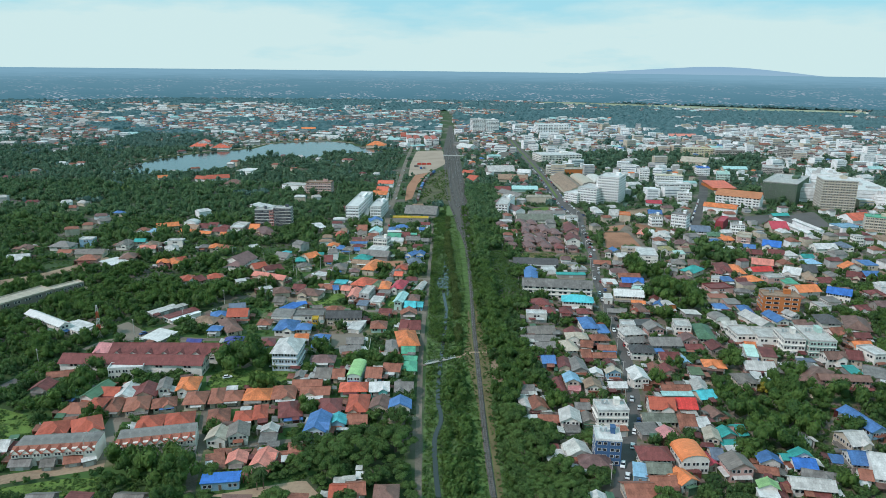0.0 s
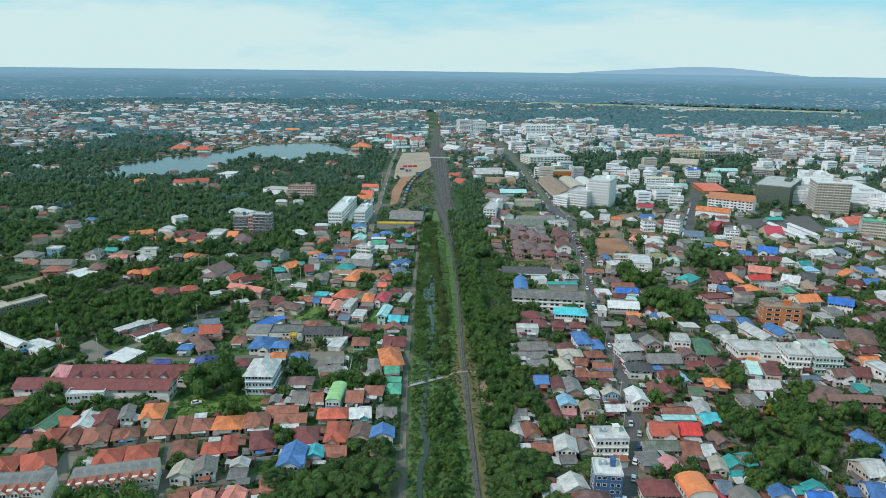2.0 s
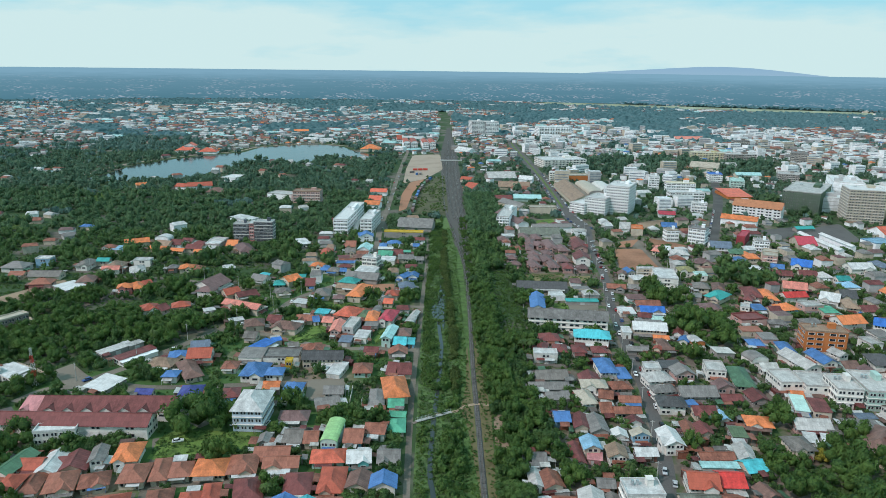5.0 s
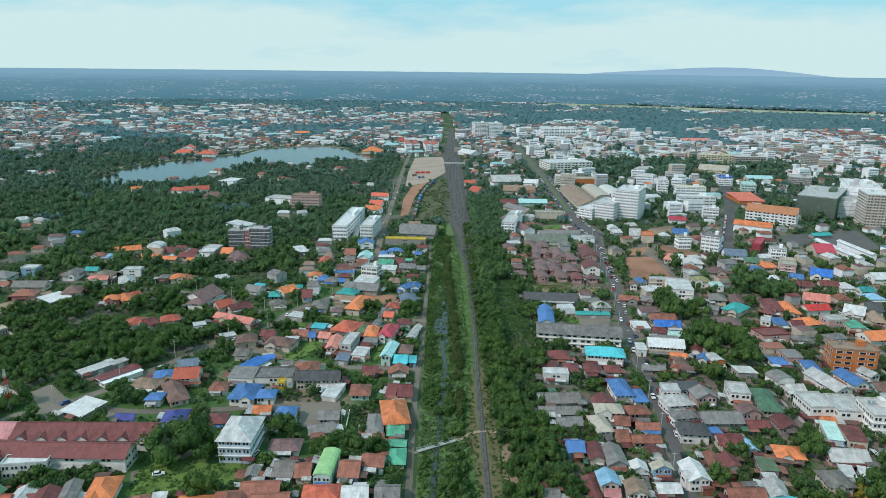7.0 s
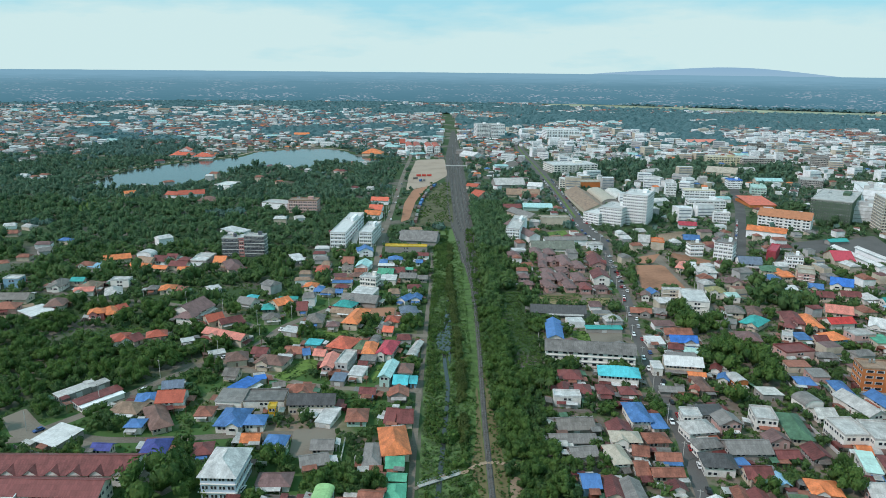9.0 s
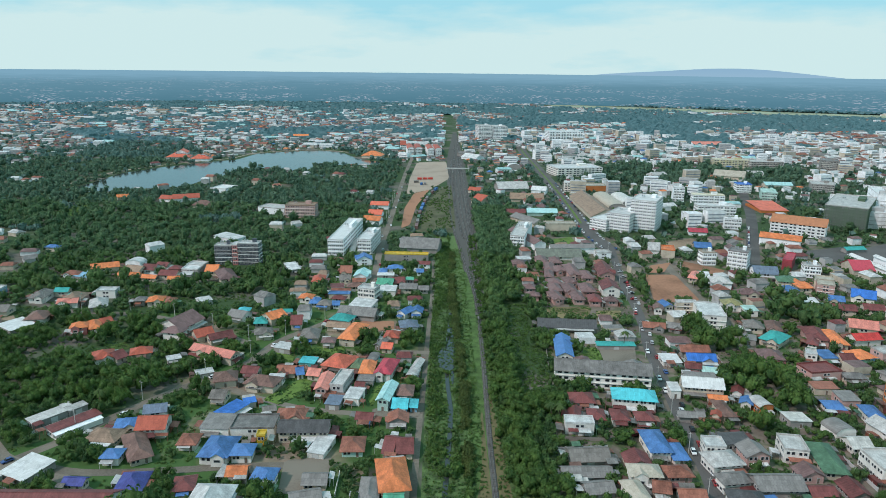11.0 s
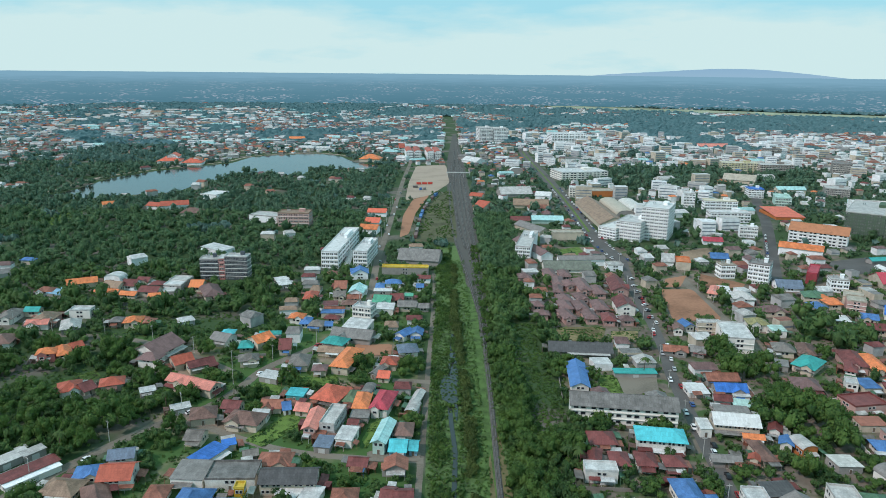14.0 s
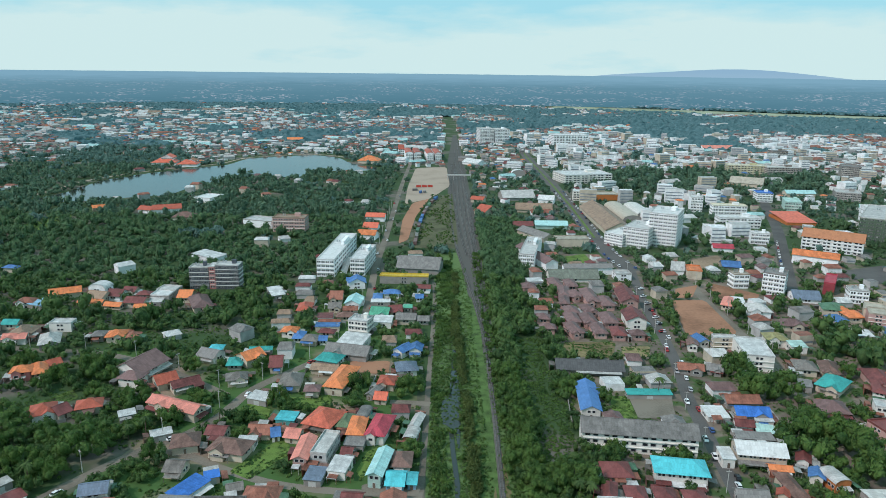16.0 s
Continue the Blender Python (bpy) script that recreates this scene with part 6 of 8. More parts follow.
house("G", -115.3, 375.5, 14.3, 8.2, 6.4, 4.8, "greyblue", "white")
house("I", -45.4, 463.2, -12.8, 8.1, 22.4, 4.8, "orange", "cream")
house("I", -24.5, 461.3, -7.0, 6.9, 8.2, 4.0, "red", "cream")
house("G", -26.0, 447.2, -8.9, 4.9, 6.4, 3.2, "redorange", "cream")
house("G", -28.4, 454.5, 65.3, 14.7, 2.8, 3.2, "grey", "grey")
house("F", -62.7, 427.6, -9.4, 7.6, 6.5, 3.2, "cyan", "tealwall")
house("I", -47.4, 426.4, -19.6, 11.5, 13.9, 4.0, "redorange", "cream")
house("G", -57.3, 415.0, -10.3, 5.3, 6.4, 3.2, "salmon", "cream")
house("G", -50.8, 401.8, 87.3, 15.7, 4.8, 4.8, "salmon", "pink")
house("F", -43.2, 403.4, -10.0, 6.0, 16.0, 5.6, "lightgrey", "lightgrey")
house("F", -36.2, 392.2, -11.6, 6.5, 9.0, 3.6, "white", "white")
house("I", -33.3, 420.2, -2.7, 5.5, 13.7, 4.0, "orange", "cream")
house("I", -24.1, 419.3, -11.4, 6.8, 15.9, 4.8, "crimson", "white")
house("F", -33.0, 409.9, -5.3, 7.3, 7.0, 2.8, "grey", "grey")
house("V", -31.8, 430.4, 80.7, 8.7, 4.6, 3.6, "grey", "tealwall")
house("I", -38.5, 425.5, -7.2, 5.1, 9.9, 3.2, "mossgreen", "grey")
house("G", -21.9, 391.2, 80.4, 16.9, 4.5, 5.6, "paleteal", "mint")
house("I", -14.3, 396.0, -2.0, 5.9, 9.2, 4.0, "brown", "cream")
house("G", -15.8, 385.2, -4.6, 5.9, 8.2, 3.2, "cyan", "skyblue")
house("G", -10.1, 385.3, -4.1, 2.8, 6.4, 3.2, "cyan", "skyblue")
house("V", -11.7, 414.4, 77.6, 8.4, 4.8, 3.2, "lightgrey", "rustwall")
house("G", -10.0, 426.6, 75.2, 9.9, 2.8, 2.8, "lightgrey", "grey")
house("G", -34.9, 402.6, -8.4, 3.6, 5.4, 2.8, "maroon", "cream")
house("F", -44.2, 387.3, -8.7, 6.1, 7.5, 2.8, "greyblue", "grey")
house("G", -70.9, 417.6, -1.6, 8.3, 6.9, 3.2, "rust", "cream")
house("G", -64.8, 415.9, 16.4, 2.8, 6.4, 3.2, "blue", "white")
house("F", -74.0, 408.7, -2.5, 6.7, 5.2, 3.2, "white", "white")
house("F", -78.2, 445.9, -18.7, 9.2, 6.8, 2.8, "white", "grey")
house("I", -93.5, 463.8, 15.8, 8.2, 7.2, 4.0, "greybrown", "cream")
house("I", -68.0, 461.2, 1.2, 8.4, 12.2, 4.0, "greybrown", "cream")
house("I", -56.9, 452.5, 1.2, 5.8, 5.4, 4.0, "mauve", "cream")
house("I", -59.7, 374.7, 0.8, 10.8, 7.9, 3.6, "rust", "cream")
house("G", -70.1, 379.3, 20.1, 4.7, 3.9, 3.2, "greybrown", "grey")
house("G", -29.6, 373.9, -6.2, 6.4, 5.2, 3.2, "maroon", "cream")
house("G", 63.3, 445.5, 84.5, 25.9, 7.4, 4.8, "blue", "white")
house("G", 75.4, 412.5, -7.6, 42.9, 11.9, 8.2, "grey", "white")
house("I", 61.9, 390.6, -1.1, 9.1, 8.7, 4.0, "maroon", "white")
house("I", 56.4, 377.6, -13.8, 3.8, 10.2, 4.0, "maroon", "white")
house("I", 65.0, 376.0, -4.3, 5.8, 8.2, 4.0, "maroon", "white")
house("I", 74.6, 375.6, -4.3, 5.8, 7.7, 4.0, "maroon", "white")
house("I", 84.4, 374.7, -1.6, 6.2, 6.4, 4.0, "maroon", "white")
house("I", 83.9, 389.1, -8.8, 17.3, 9.7, 6.4, "cyan", "white")
house("F", 92.1, 453.9, -0.4, 19.7, 4.8, 2.4, "teal", "grey")
house("G", 118.0, 402.6, -8.7, 17.1, 9.7, 5.6, "white", "cream")
house("F", 105.2, 401.0, -3.9, 4.4, 7.5, 4.0, "white", "white")
house("G", 121.8, 393.6, -9.0, 7.3, 3.0, 3.2, "orange", "cream")
house("G", 132.9, 399.0, 63.0, 5.7, 3.7, 4.0, "maroon", "white")
house("G", 132.5, 388.8, 62.5, 5.7, 4.0, 4.0, "blue", "white")
house("V", 137.7, 386.6, 99.6, 8.4, 6.0, 4.0, "lightgrey", "orangewall")
house("G", 129.2, 434.6, -4.6, 13.3, 7.7, 4.0, "brightblue", "grey")
house("G", 130.1, 446.6, -0.8, 14.1, 7.2, 3.6, "rust", "grey")
house("G", 121.9, 424.7, -9.0, 6.6, 4.9, 4.0, "maroon", "white")
house("F", 132.0, 428.7, -7.0, 6.6, 3.8, 3.2, "white", "white")
house("F", 128.6, 420.7, -14.3, 6.6, 6.0, 3.2, "mint", "grey")
house("F", 122.0, 415.2, -5.9, 13.9, 5.2, 3.2, "grey", "grey")
house("F", 112.0, 436.1, 1.1, 3.2, 8.8, 2.4, "white", "white")
house("F", 114.7, 435.9, 1.1, 3.2, 9.2, 2.4, "white", "white")
house("F", 117.5, 435.5, 1.1, 3.2, 9.2, 2.4, "white", "white")
house("I", 179.5, 463.1, -46.3, 9.7, 14.9, 4.0, "teal", "cream")
house("F", 166.0, 462.8, -21.4, 6.0, 7.0, 3.2, "grey", "grey")
house("I", 165.8, 439.6, -10.9, 10.6, 10.7, 4.0, "mauve", "cream")
house("I", 196.3, 456.4, -29.9, 4.2, 11.4, 4.8, "maroon", "white")
house("F", 186.7, 439.8, -22.8, 4.9, 7.2, 4.8, "white", "white")
house("G", 104.7, 377.9, -5.7, 10.0, 4.2, 3.2, "grey", "grey")
house("G", 115.0, 377.2, 62.0, 3.4, 2.8, 4.0, "red", "cream")
house("I", 119.9, 382.1, 0.8, 4.2, 13.2, 4.0, "brown", "cream")

# ---- railway ----
def track(points, label, left=1.0):
    """A metre-gauge line: ballast, two rails and its sleepers."""
    bm, line = ribbon(points, 1.7, 0.28, 0.35, smooth=2)
    ob = new("railway_track")
    tagged(ob, label, "railway track", "railway tracks", kind="structure")
    part("ballast", bm, M["ballast"], ob)
    for off in (-.53, .53):
        side = []
        for i, a in enumerate(line):
            t = (line[min(i + 1, len(line) - 1)] - line[max(i - 1, 0)]).normalized()
            side.append((a.x - t.y * off, a.y + t.x * off))
        rb, _ = ribbon(side, 0.09, 0.50, 0.02, smooth=0)
        part("rail", rb, M["rail"], ob)
    verts, faces = [], []
    for a, b in zip(line, line[1:]):
        t = (b - a)
        cnt = int(t.length / 1.3)
        if cnt == 0:
            continue
        d = t.normalized()
        r = Vector((-d.y, d.x))
        for i in range(cnt):
            c = a + t * (i / cnt)
            if c.y > 700:
                continue
            base = len(verts)
            for z in (0.25, 0.4):
                for su, sv in ((-1, -1), (1, -1), (1, 1), (-1, 1)):
                    q = c + r * su * .82 + d * sv * .13
                    verts.append((q.x, q.y, z))
            faces += [tuple(base + j for j in f) for f in ((4, 5, 6, 7), (0, 1, 5, 4), (1, 2, 6, 5), (2, 3, 7, 6), (3, 0, 4, 7))]
    me = bpy.data.meshes.new("sleepers")
    me.from_pydata(verts, [], faces)
    me.materials.append(M["sleeper"])
    s = new("sleepers", me)
    s.parent = ob
    tagged(s, kind="stuff")
    ROADS.append((line, 5.0))
    return line


track(MAIN, "single railway line on brown ballast")
track(SIDE, "siding track curving into the yard")
track(THIRD, "station track on brown ballast")
track(FOURTH, "station track beside the platform")
track(FIFTH, "station track between the sidings")
track(SIXTH, "station track between the running lines")
road(FOOT[:2], 1.6, M["lane"], "pale footpath over the canal", "footpath")
road(FOOT[1:], 1.8, M["dirt"], "trodden earth footpath across the railway", "footpath")


# ---- occupied ground ----
X0, Y0, NX, NY = -800, 150, 1600, 1250
TAKEN = np.zeros((NX, NY), bool)
GX, GY = np.meshgrid(np.arange(NX) + X0 + .5, np.arange(NY) + Y0 + .5, indexing="ij")


def window_of(x, y, r):
    return slice(max(0, int(x - r - X0)), max(0, int(x + r - X0) + 1)), slice(max(0, int(y - r - Y0)), max(0, int(y + r - Y0) + 1))


def within(poly, x, y):
    """Whether one place lies in a polygon."""
    odd = False
    ax, ay = poly[-1]
    for bx, by in poly:
        if (ay > y) != (by > y) and x < (bx - ax) * (y - ay) / (by - ay) + ax:
            odd = not odd
        ax, ay = bx, by
    return odd


def inside(poly, px, py):
    res = np.zeros(np.shape(px), bool)
    for (ax, ay), (bx, by) in zip(poly, poly[1:] + poly[:1]):
        hitp = ((ay > py) != (by > py)) & (px < (bx - ax) * (py - ay) / ((by - ay) or 1e-9) + ax)
        res ^= hitp
    return res


def take_box(x, y, rot, w, d, margin):
    s = window_of(x, y, math.hypot(w, d) / 2 + margin + 1)
    gx, gy = GX[s] - x, GY[s] - y
    c, n = math.cos(rot), math.sin(rot)
    TAKEN[s] |= (abs(gx * c + gy * n) < w / 2 + margin) & (abs(-gx * n + gy * c) < d / 2 + margin)


for b in BUILT:
    take_box(*b, 0.6)
    if b[1] > 440:
        take_box(b[0], b[1] - b[4] * .5 - 3, b[2], b[3], 6, 0)
for line, width in ROADS:
    for a, b in zip(line, line[1:]):
        m = (a + b) / 2
        take_box(m.x, m.y, math.atan2((b - a).y, (b - a).x), (b - a).length, width, 1.7 if width in (4.9, 5.8, 4.2) else 0.8)
for nm, poly in AREAS:
    xs, ys = [p[0] for p in poly], [p[1] for p in poly]
    s = (slice(max(0, int(min(xs) - X0)), max(0, int(max(xs) - X0) + 1)), slice(max(0, int(min(ys) - Y0)), max(0, int(max(ys) - Y0) + 1)))
    if nm.endswith("_yards"):
        continue
    if nm != "lawn" or max(ys) < 330 and min(xs) < -20 or max(ys) - min(ys) < 60:
        TAKEN[s] |= inside(poly, GX[s], GY[s])


def free(x, y, r):
    s = window_of(x, y, r)
    t = TAKEN[s]
    return t.size > 0 and not t.any()


# ---- trees ----
def blob(rng, c, r, sub=1):
    bm = bmesh.new()
    bmesh.ops.create_icosphere(bm, subdivisions=sub, radius=1)
    v = np.array([p.co[:] for p in bm.verts])
    f = [[p.index for p in q.verts] for q in bm.faces]
    bm.free()
    v *= (1 + rng.uniform(-.3, .3, (len(v), 1)))
    return v * np.array(r) + np.array(c), f


def crown_data(seed, lobes, cards, size, sub, spread=1.0, squash=.75):
    """A crown of uneven lobes, covered by small leaf clumps that stand out of them."""
    rng = np.random.default_rng(seed)
    V, Fc, n = [], [], 0
    spots = []
    for i in range(lobes):
        t = rng.uniform(0, 6.28)
        rad = 0 if i == 0 else .66 * math.sqrt(rng.uniform(.12, 1)) * spread
        c = np.array([rad * math.cos(t), rad * math.sin(t), (.42 * (1 - (rad / .8) ** 2) if i else .05) + rng.uniform(-.12, .1)])
        r = rng.uniform(.34, .5) * (1.25 if i == 0 else 1) * (1 if lobes < 4 else .86 if lobes < 8 else .7 if lobes < 15 else .56)
        rr = np.array([r, r, r * squash])
        v, f = blob(rng, c, rr * .8, sub)
        V.append(v)
        Fc += [[a + n for a in q] for q in f]
        n += len(v)
        spots.append((c, rr))
    for i in range(cards):
        c, rr = spots[rng.integers(len(spots))]
        d = rng.normal(size=3)
        d[2] = abs(d[2]) * .9 + d[2] * .1
        d /= np.linalg.norm(d)
        p = c + d * rr * rng.uniform(.85, 1.2)
        u = np.cross(d, rng.normal(size=3))
        u /= np.linalg.norm(u)
        w = np.cross(d, u) + d * rng.uniform(-.8, .8)
        s = size * rng.uniform(.6, 1.3)
        V.append(np.array([p - u * s * 1.1 - w * s * .6, p + u * s - w * s * .7 * rng.uniform(.4, 1.2), p + u * s * rng.uniform(-.6, .6) + w * s * 1.1]))
        Fc.append([n, n + 1, n + 2])
        n += 3
    V = np.vstack(V)
    V[:, 2] -= V[:, 2].min()
    return V, Fc


def crown_mesh(name, data, mat):
    me = bpy.data.meshes.new(name)
    me.from_pydata(data[0].tolist(), [], data[1])
    me.materials.append(mat)
    return me


def trunk_mesh(seed):
    """A tapered trunk with three limbs, one metre tall before scaling."""
    rng = random.Random(seed)
    bm = bmesh.new()
    def limb(a, b, r0, r1):
        d = (b - a)
        m = Matrix.Translation((a + b) / 2) @ d.to_track_quat("Z", "Y").to_matrix().to_4x4()
        bmesh.ops.create_cone(bm, cap_ends=True, segments=7, radius1=r0, radius2=r1, depth=d.length, matrix=m)
    limb(Vector((0, 0, -.03)), Vector((.02, .01, .55)), .05, .032)
    for i in range(3):
        t = i * 2.1 + rng.uniform(0, 1)
        limb(Vector((.02, .01, .5)), Vector((.22 * math.cos(t), .22 * math.sin(t), .85)), .03, .012)
    return mesh_of("trunk", bm, M["bark"])


NEAR_CROWNS = [crown_mesh("crown", crown_data(11 + i, 14, 1250, .058, 1, 1.2, (.7, .85, .6, .75)[i % 4]), M["leaf"]) for i in range(6)]
TRUNKS = [trunk_mesh(i) for i in range(3)]
MID = [crown_data(50 + i, 6, 165, .088, 1, 1.15, .75) for i in range(6)]
REAR = [crown_data(60 + i, 3, 50, .125, 1, 1.1, .85) for i in range(6)]
DENSE = [crown_data(70 + i, 12, 520, .054, 1, 1.25, .75) for i in range(5)]
GREAT = [crown_mesh("crown", crown_data(110 + i, 26, 3300, .036, 1, 1.35, .75), M["leaf"]) for i in range(3)]
LOW = [crown_data(90 + i, 1, 34, .17, 1, 1.0, .85) for i in range(5)]
THIN = [crown_data(95 + i, 2, 28, .19, 1, 1.1, .9) for i in range(5)]
BLADE = [crown_data(99 + i, 1, 11, .5, 1, 1.0, .9) for i in range(3)]
FAR = [crown_data(80 + i, 1, 9, .3, 1, .6, .7) for i in range(4)]
HERB = [(v[12:], [[a - 12 for a in f] for f in fs[20:]]) for v, fs in (crown_data(120 + i, 1, 14, .34, 1, 1.0, .8) for i in range(4))]


def stuff(name, label, protos, items, mat, category, kind="stuff"):
    """Many plants that nobody could count, as one mesh: items of x, y, radius, height, base."""
    rng = np.random.default_rng(7)
    Vs, loops, starts, n, ls = [], [], [], 0, 0
    flat = [(v, np.concatenate([np.array(q) for q in f]), np.array([len(q) for q in f])) for v, f in protos]
    tops = [v[:, 2].max() for v, _ in protos]
    tot = []
    for x, y, r, hgt, z in items:
        i = rng.integers(len(flat))
        v, l, c = flat[i]
        t = rng.uniform(0, 6.28)
        s, co = math.sin(t), math.cos(t)
        q = np.empty_like(v)
        q[:, 0] = x + r * (v[:, 0] * co - v[:, 1] * s)
        q[:, 1] = y + r * (v[:, 0] * s + v[:, 1] * co)
        q[:, 2] = z + v[:, 2] * hgt / tops[i]
        Vs.append(q)
        loops.append(l + n)
        tot.append(c)
        n += len(v)
    V, L, C = np.vstack(Vs), np.concatenate(loops), np.concatenate(tot)
    me = bpy.data.meshes.new(name)
    me.vertices.add(len(V))
    me.vertices.foreach_set("co", V.ravel())
    me.loops.add(len(L))
    me.loops.foreach_set("vertex_index", L.astype(np.int32))
    me.polygons.add(len(C))
    me.polygons.foreach_set("loop_start", np.concatenate(([0], np.cumsum(C)[:-1])).astype(np.int32))
    me.update(calc_edges=True)
    me.materials.append(mat)
    return tagged(new(name, me), label, category, kind=kind)


rng = np.random.default_rng(21)
HOUSE_FILL, TREES, BUSHES = [], [], []
ROOFS_NEAR = ["rust", "maroon", "rust", "greybrown", "lightgrey", "brown", "rust", "grey", "dirtywhite", "mauve", "rust", "maroon", "brown", "rust"]


def in_view(x, y, margin=25):
    return abs(x) < 0.70 * y - 30 + margin


def grove(x, y):
    return any(within(p, x, y) for p in GROVES.values())


BIG = [(-92.3, 302.3, 9.5), (-157.7, 259.3, 6.0), (-155.9, 269.4, 6.0), (-156.2, 287.6, 6.0), (-97.4, 212.9, 7.5), (-88.4, 209.6, 6.5), (-110.4, 216.3, 6.0), (-27.9, 228.5, 7.0), (-15.3, 228.7, 6.5), (-37.8, 224.5, 6.0), (-47.9, 228.2, 5.0), (141.9, 306.9, 6.0), (146.1, 245.4, 7.0), (123.1, 234.5, 7.0), (132.0, 232.6, 6.0), (125.9, 256.5, 6.0), (-131.7, 400.5, 7.5), (-229.1, 559.0, 7.0), (-210.0, 557.5, 6.0), (137.9, 408.7, 8.0), (153.1, 405.0, 8.5), (153.7, 390.2, 7.0), (139.1, 455.9, 7.5), (153.3, 458.9, 7.0), (199.7, 501.2, 8.0), (207.5, 487.5, 8.0), (50.8, 385.6, 5.5), (-13.0, 453.4, 6.0), (66.2, 407.8, 4.0)]
for x, y, r in BIG:
    take_box(x, y, .8, r * 1.2, r * 1.2, 0)

# small filler houses in the gaps of the built-up ground, on the street grid
for _ in range(9000):
    y = rng.uniform(190, 690)
    x = rng.uniform(-.7 * y, .7 * y)
    right = x > 58
    left_town = -95 < x < -14 or (y < 300 and x < -14)
    if not (right or left_town) or not in_view(x, y) or grove(x, y):
        continue
    if left_town and rng.random() < .45:
        continue
    w, d = rng.uniform(6, 11), rng.uniform(6, 10)
    if not free(x, y, max(w, d) * .62):
        continue
    rot = (2 if x < 0 else 4) + rng.normal(0, 4) + (90 if rng.random() < .35 else 0)
    h = rng.uniform(3.0, 3.6) if rng.random() < (.6 if x > 0 else .88) else 5.6
    take_box(x, y, radians(rot), w, d, 2.2)
    HOUSE_FILL.append((rng.choice(list("GGGIF")), x, y, rot, w, d, h, ROOFS_NEAR[rng.integers(len(ROOFS_NEAR))], ["cream", "white", "grey", "white", "pink", "mint"][rng.integers(6)]))

SHEETS = []
for bx, by, brot, bw, bd in list(BUILT) + [(f[1], f[2], radians(f[3]), f[4], f[5]) for f in HOUSE_FILL]:
    if by > 600 or bw * bd > 420:
        continue
    cb, sb = math.cos(brot), math.sin(brot)
    for _ in range(9 if bx > 0 else 7):
        sw, sd = rng.uniform(2.4, 5.5), rng.uniform(1.8, 3.2)
        side = rng.integers(4)
        if side < 2:
            u, v = rng.uniform(-.5, .5) * bw, (bd / 2 + sd / 2 + .7) * (1 if side else -1)
        else:
            u, v = (bw / 2 + sd / 2 + .7) * (1 if side == 2 else -1), rng.uniform(-.5, .5) * bd
        x, y = bx + u * cb - v * sb, by + u * sb + v * cb
        if not free(x, y, sd * .38):
            continue
        rot = brot + (0 if side < 2 else 1.571)
        take_box(x, y, rot, sw, sd, -.4)
        SHEETS.append((x, y, rot, sw, sd, rng.uniform(2.1, 3.0)))


def boundary_walls():
    """Low plastered walls with piers round the plots, where the ground beside a house is open."""
    rg = np.random.default_rng(41)
    tones = ["lightgrey", "white", "concrete", "cream", "grey"]
    for bx, by, brot, bw, bd in list(BUILT):
        if by > 470 or bw * bd > 320 or min(bw, bd) < 5.5 or rg.random() < .35:
            continue
        cb, sb = math.cos(brot), math.sin(brot)
        ob, m = None, rg.uniform(2.4, 4.5)
        for side in range(4):
            length, off = (bw + 2 * m, bd / 2 + m) if side % 2 == 0 else (bd + 2 * m, bw / 2 + m)
            turn = side * math.pi / 2
            mx, my = math.sin(turn) * off, -math.cos(turn) * off
            spots = []
            for q in range(9):
                u = (q / 8 - .5) * length
                lx, ly = mx + u * math.cos(turn), my + u * math.sin(turn)
                spots.append(free(bx + lx * cb - ly * sb, by + lx * sb + ly * cb, .4))
            if sum(spots) < 8:
                continue
            if not ob:
                tone = tones[rg.integers(5)]
                ob = new("boundary_wall")
                ob.matrix_world = pose(bx, by, 0, 0, 0, math.degrees(brot))
                tagged(ob, f"low {COLOUR_WORDS.get(tone, tone)} plastered wall with piers round a house plot", "wall", "boundary walls")
            bm = bmesh.new()
            cube(bm, -length / 2, length / 2, -.07, .07, 0, 1.5)
            cnt = max(2, int(length / 3.2))
            for q in range(cnt + 1):
                u = -length / 2 + .13 + (length - .26) * q / cnt
                cube(bm, u - .13, u + .13, -.13, .13, 0, 1.75)
            panel = part("wall_panel", bm, WALL[tone], ob)
            panel.matrix_basis = local(mx, my, 0, math.degrees(turn))
            take_box(bx + mx * cb - my * sb, by + mx * sb + my * cb, brot + turn, length, .6, 0)


boundary_walls()


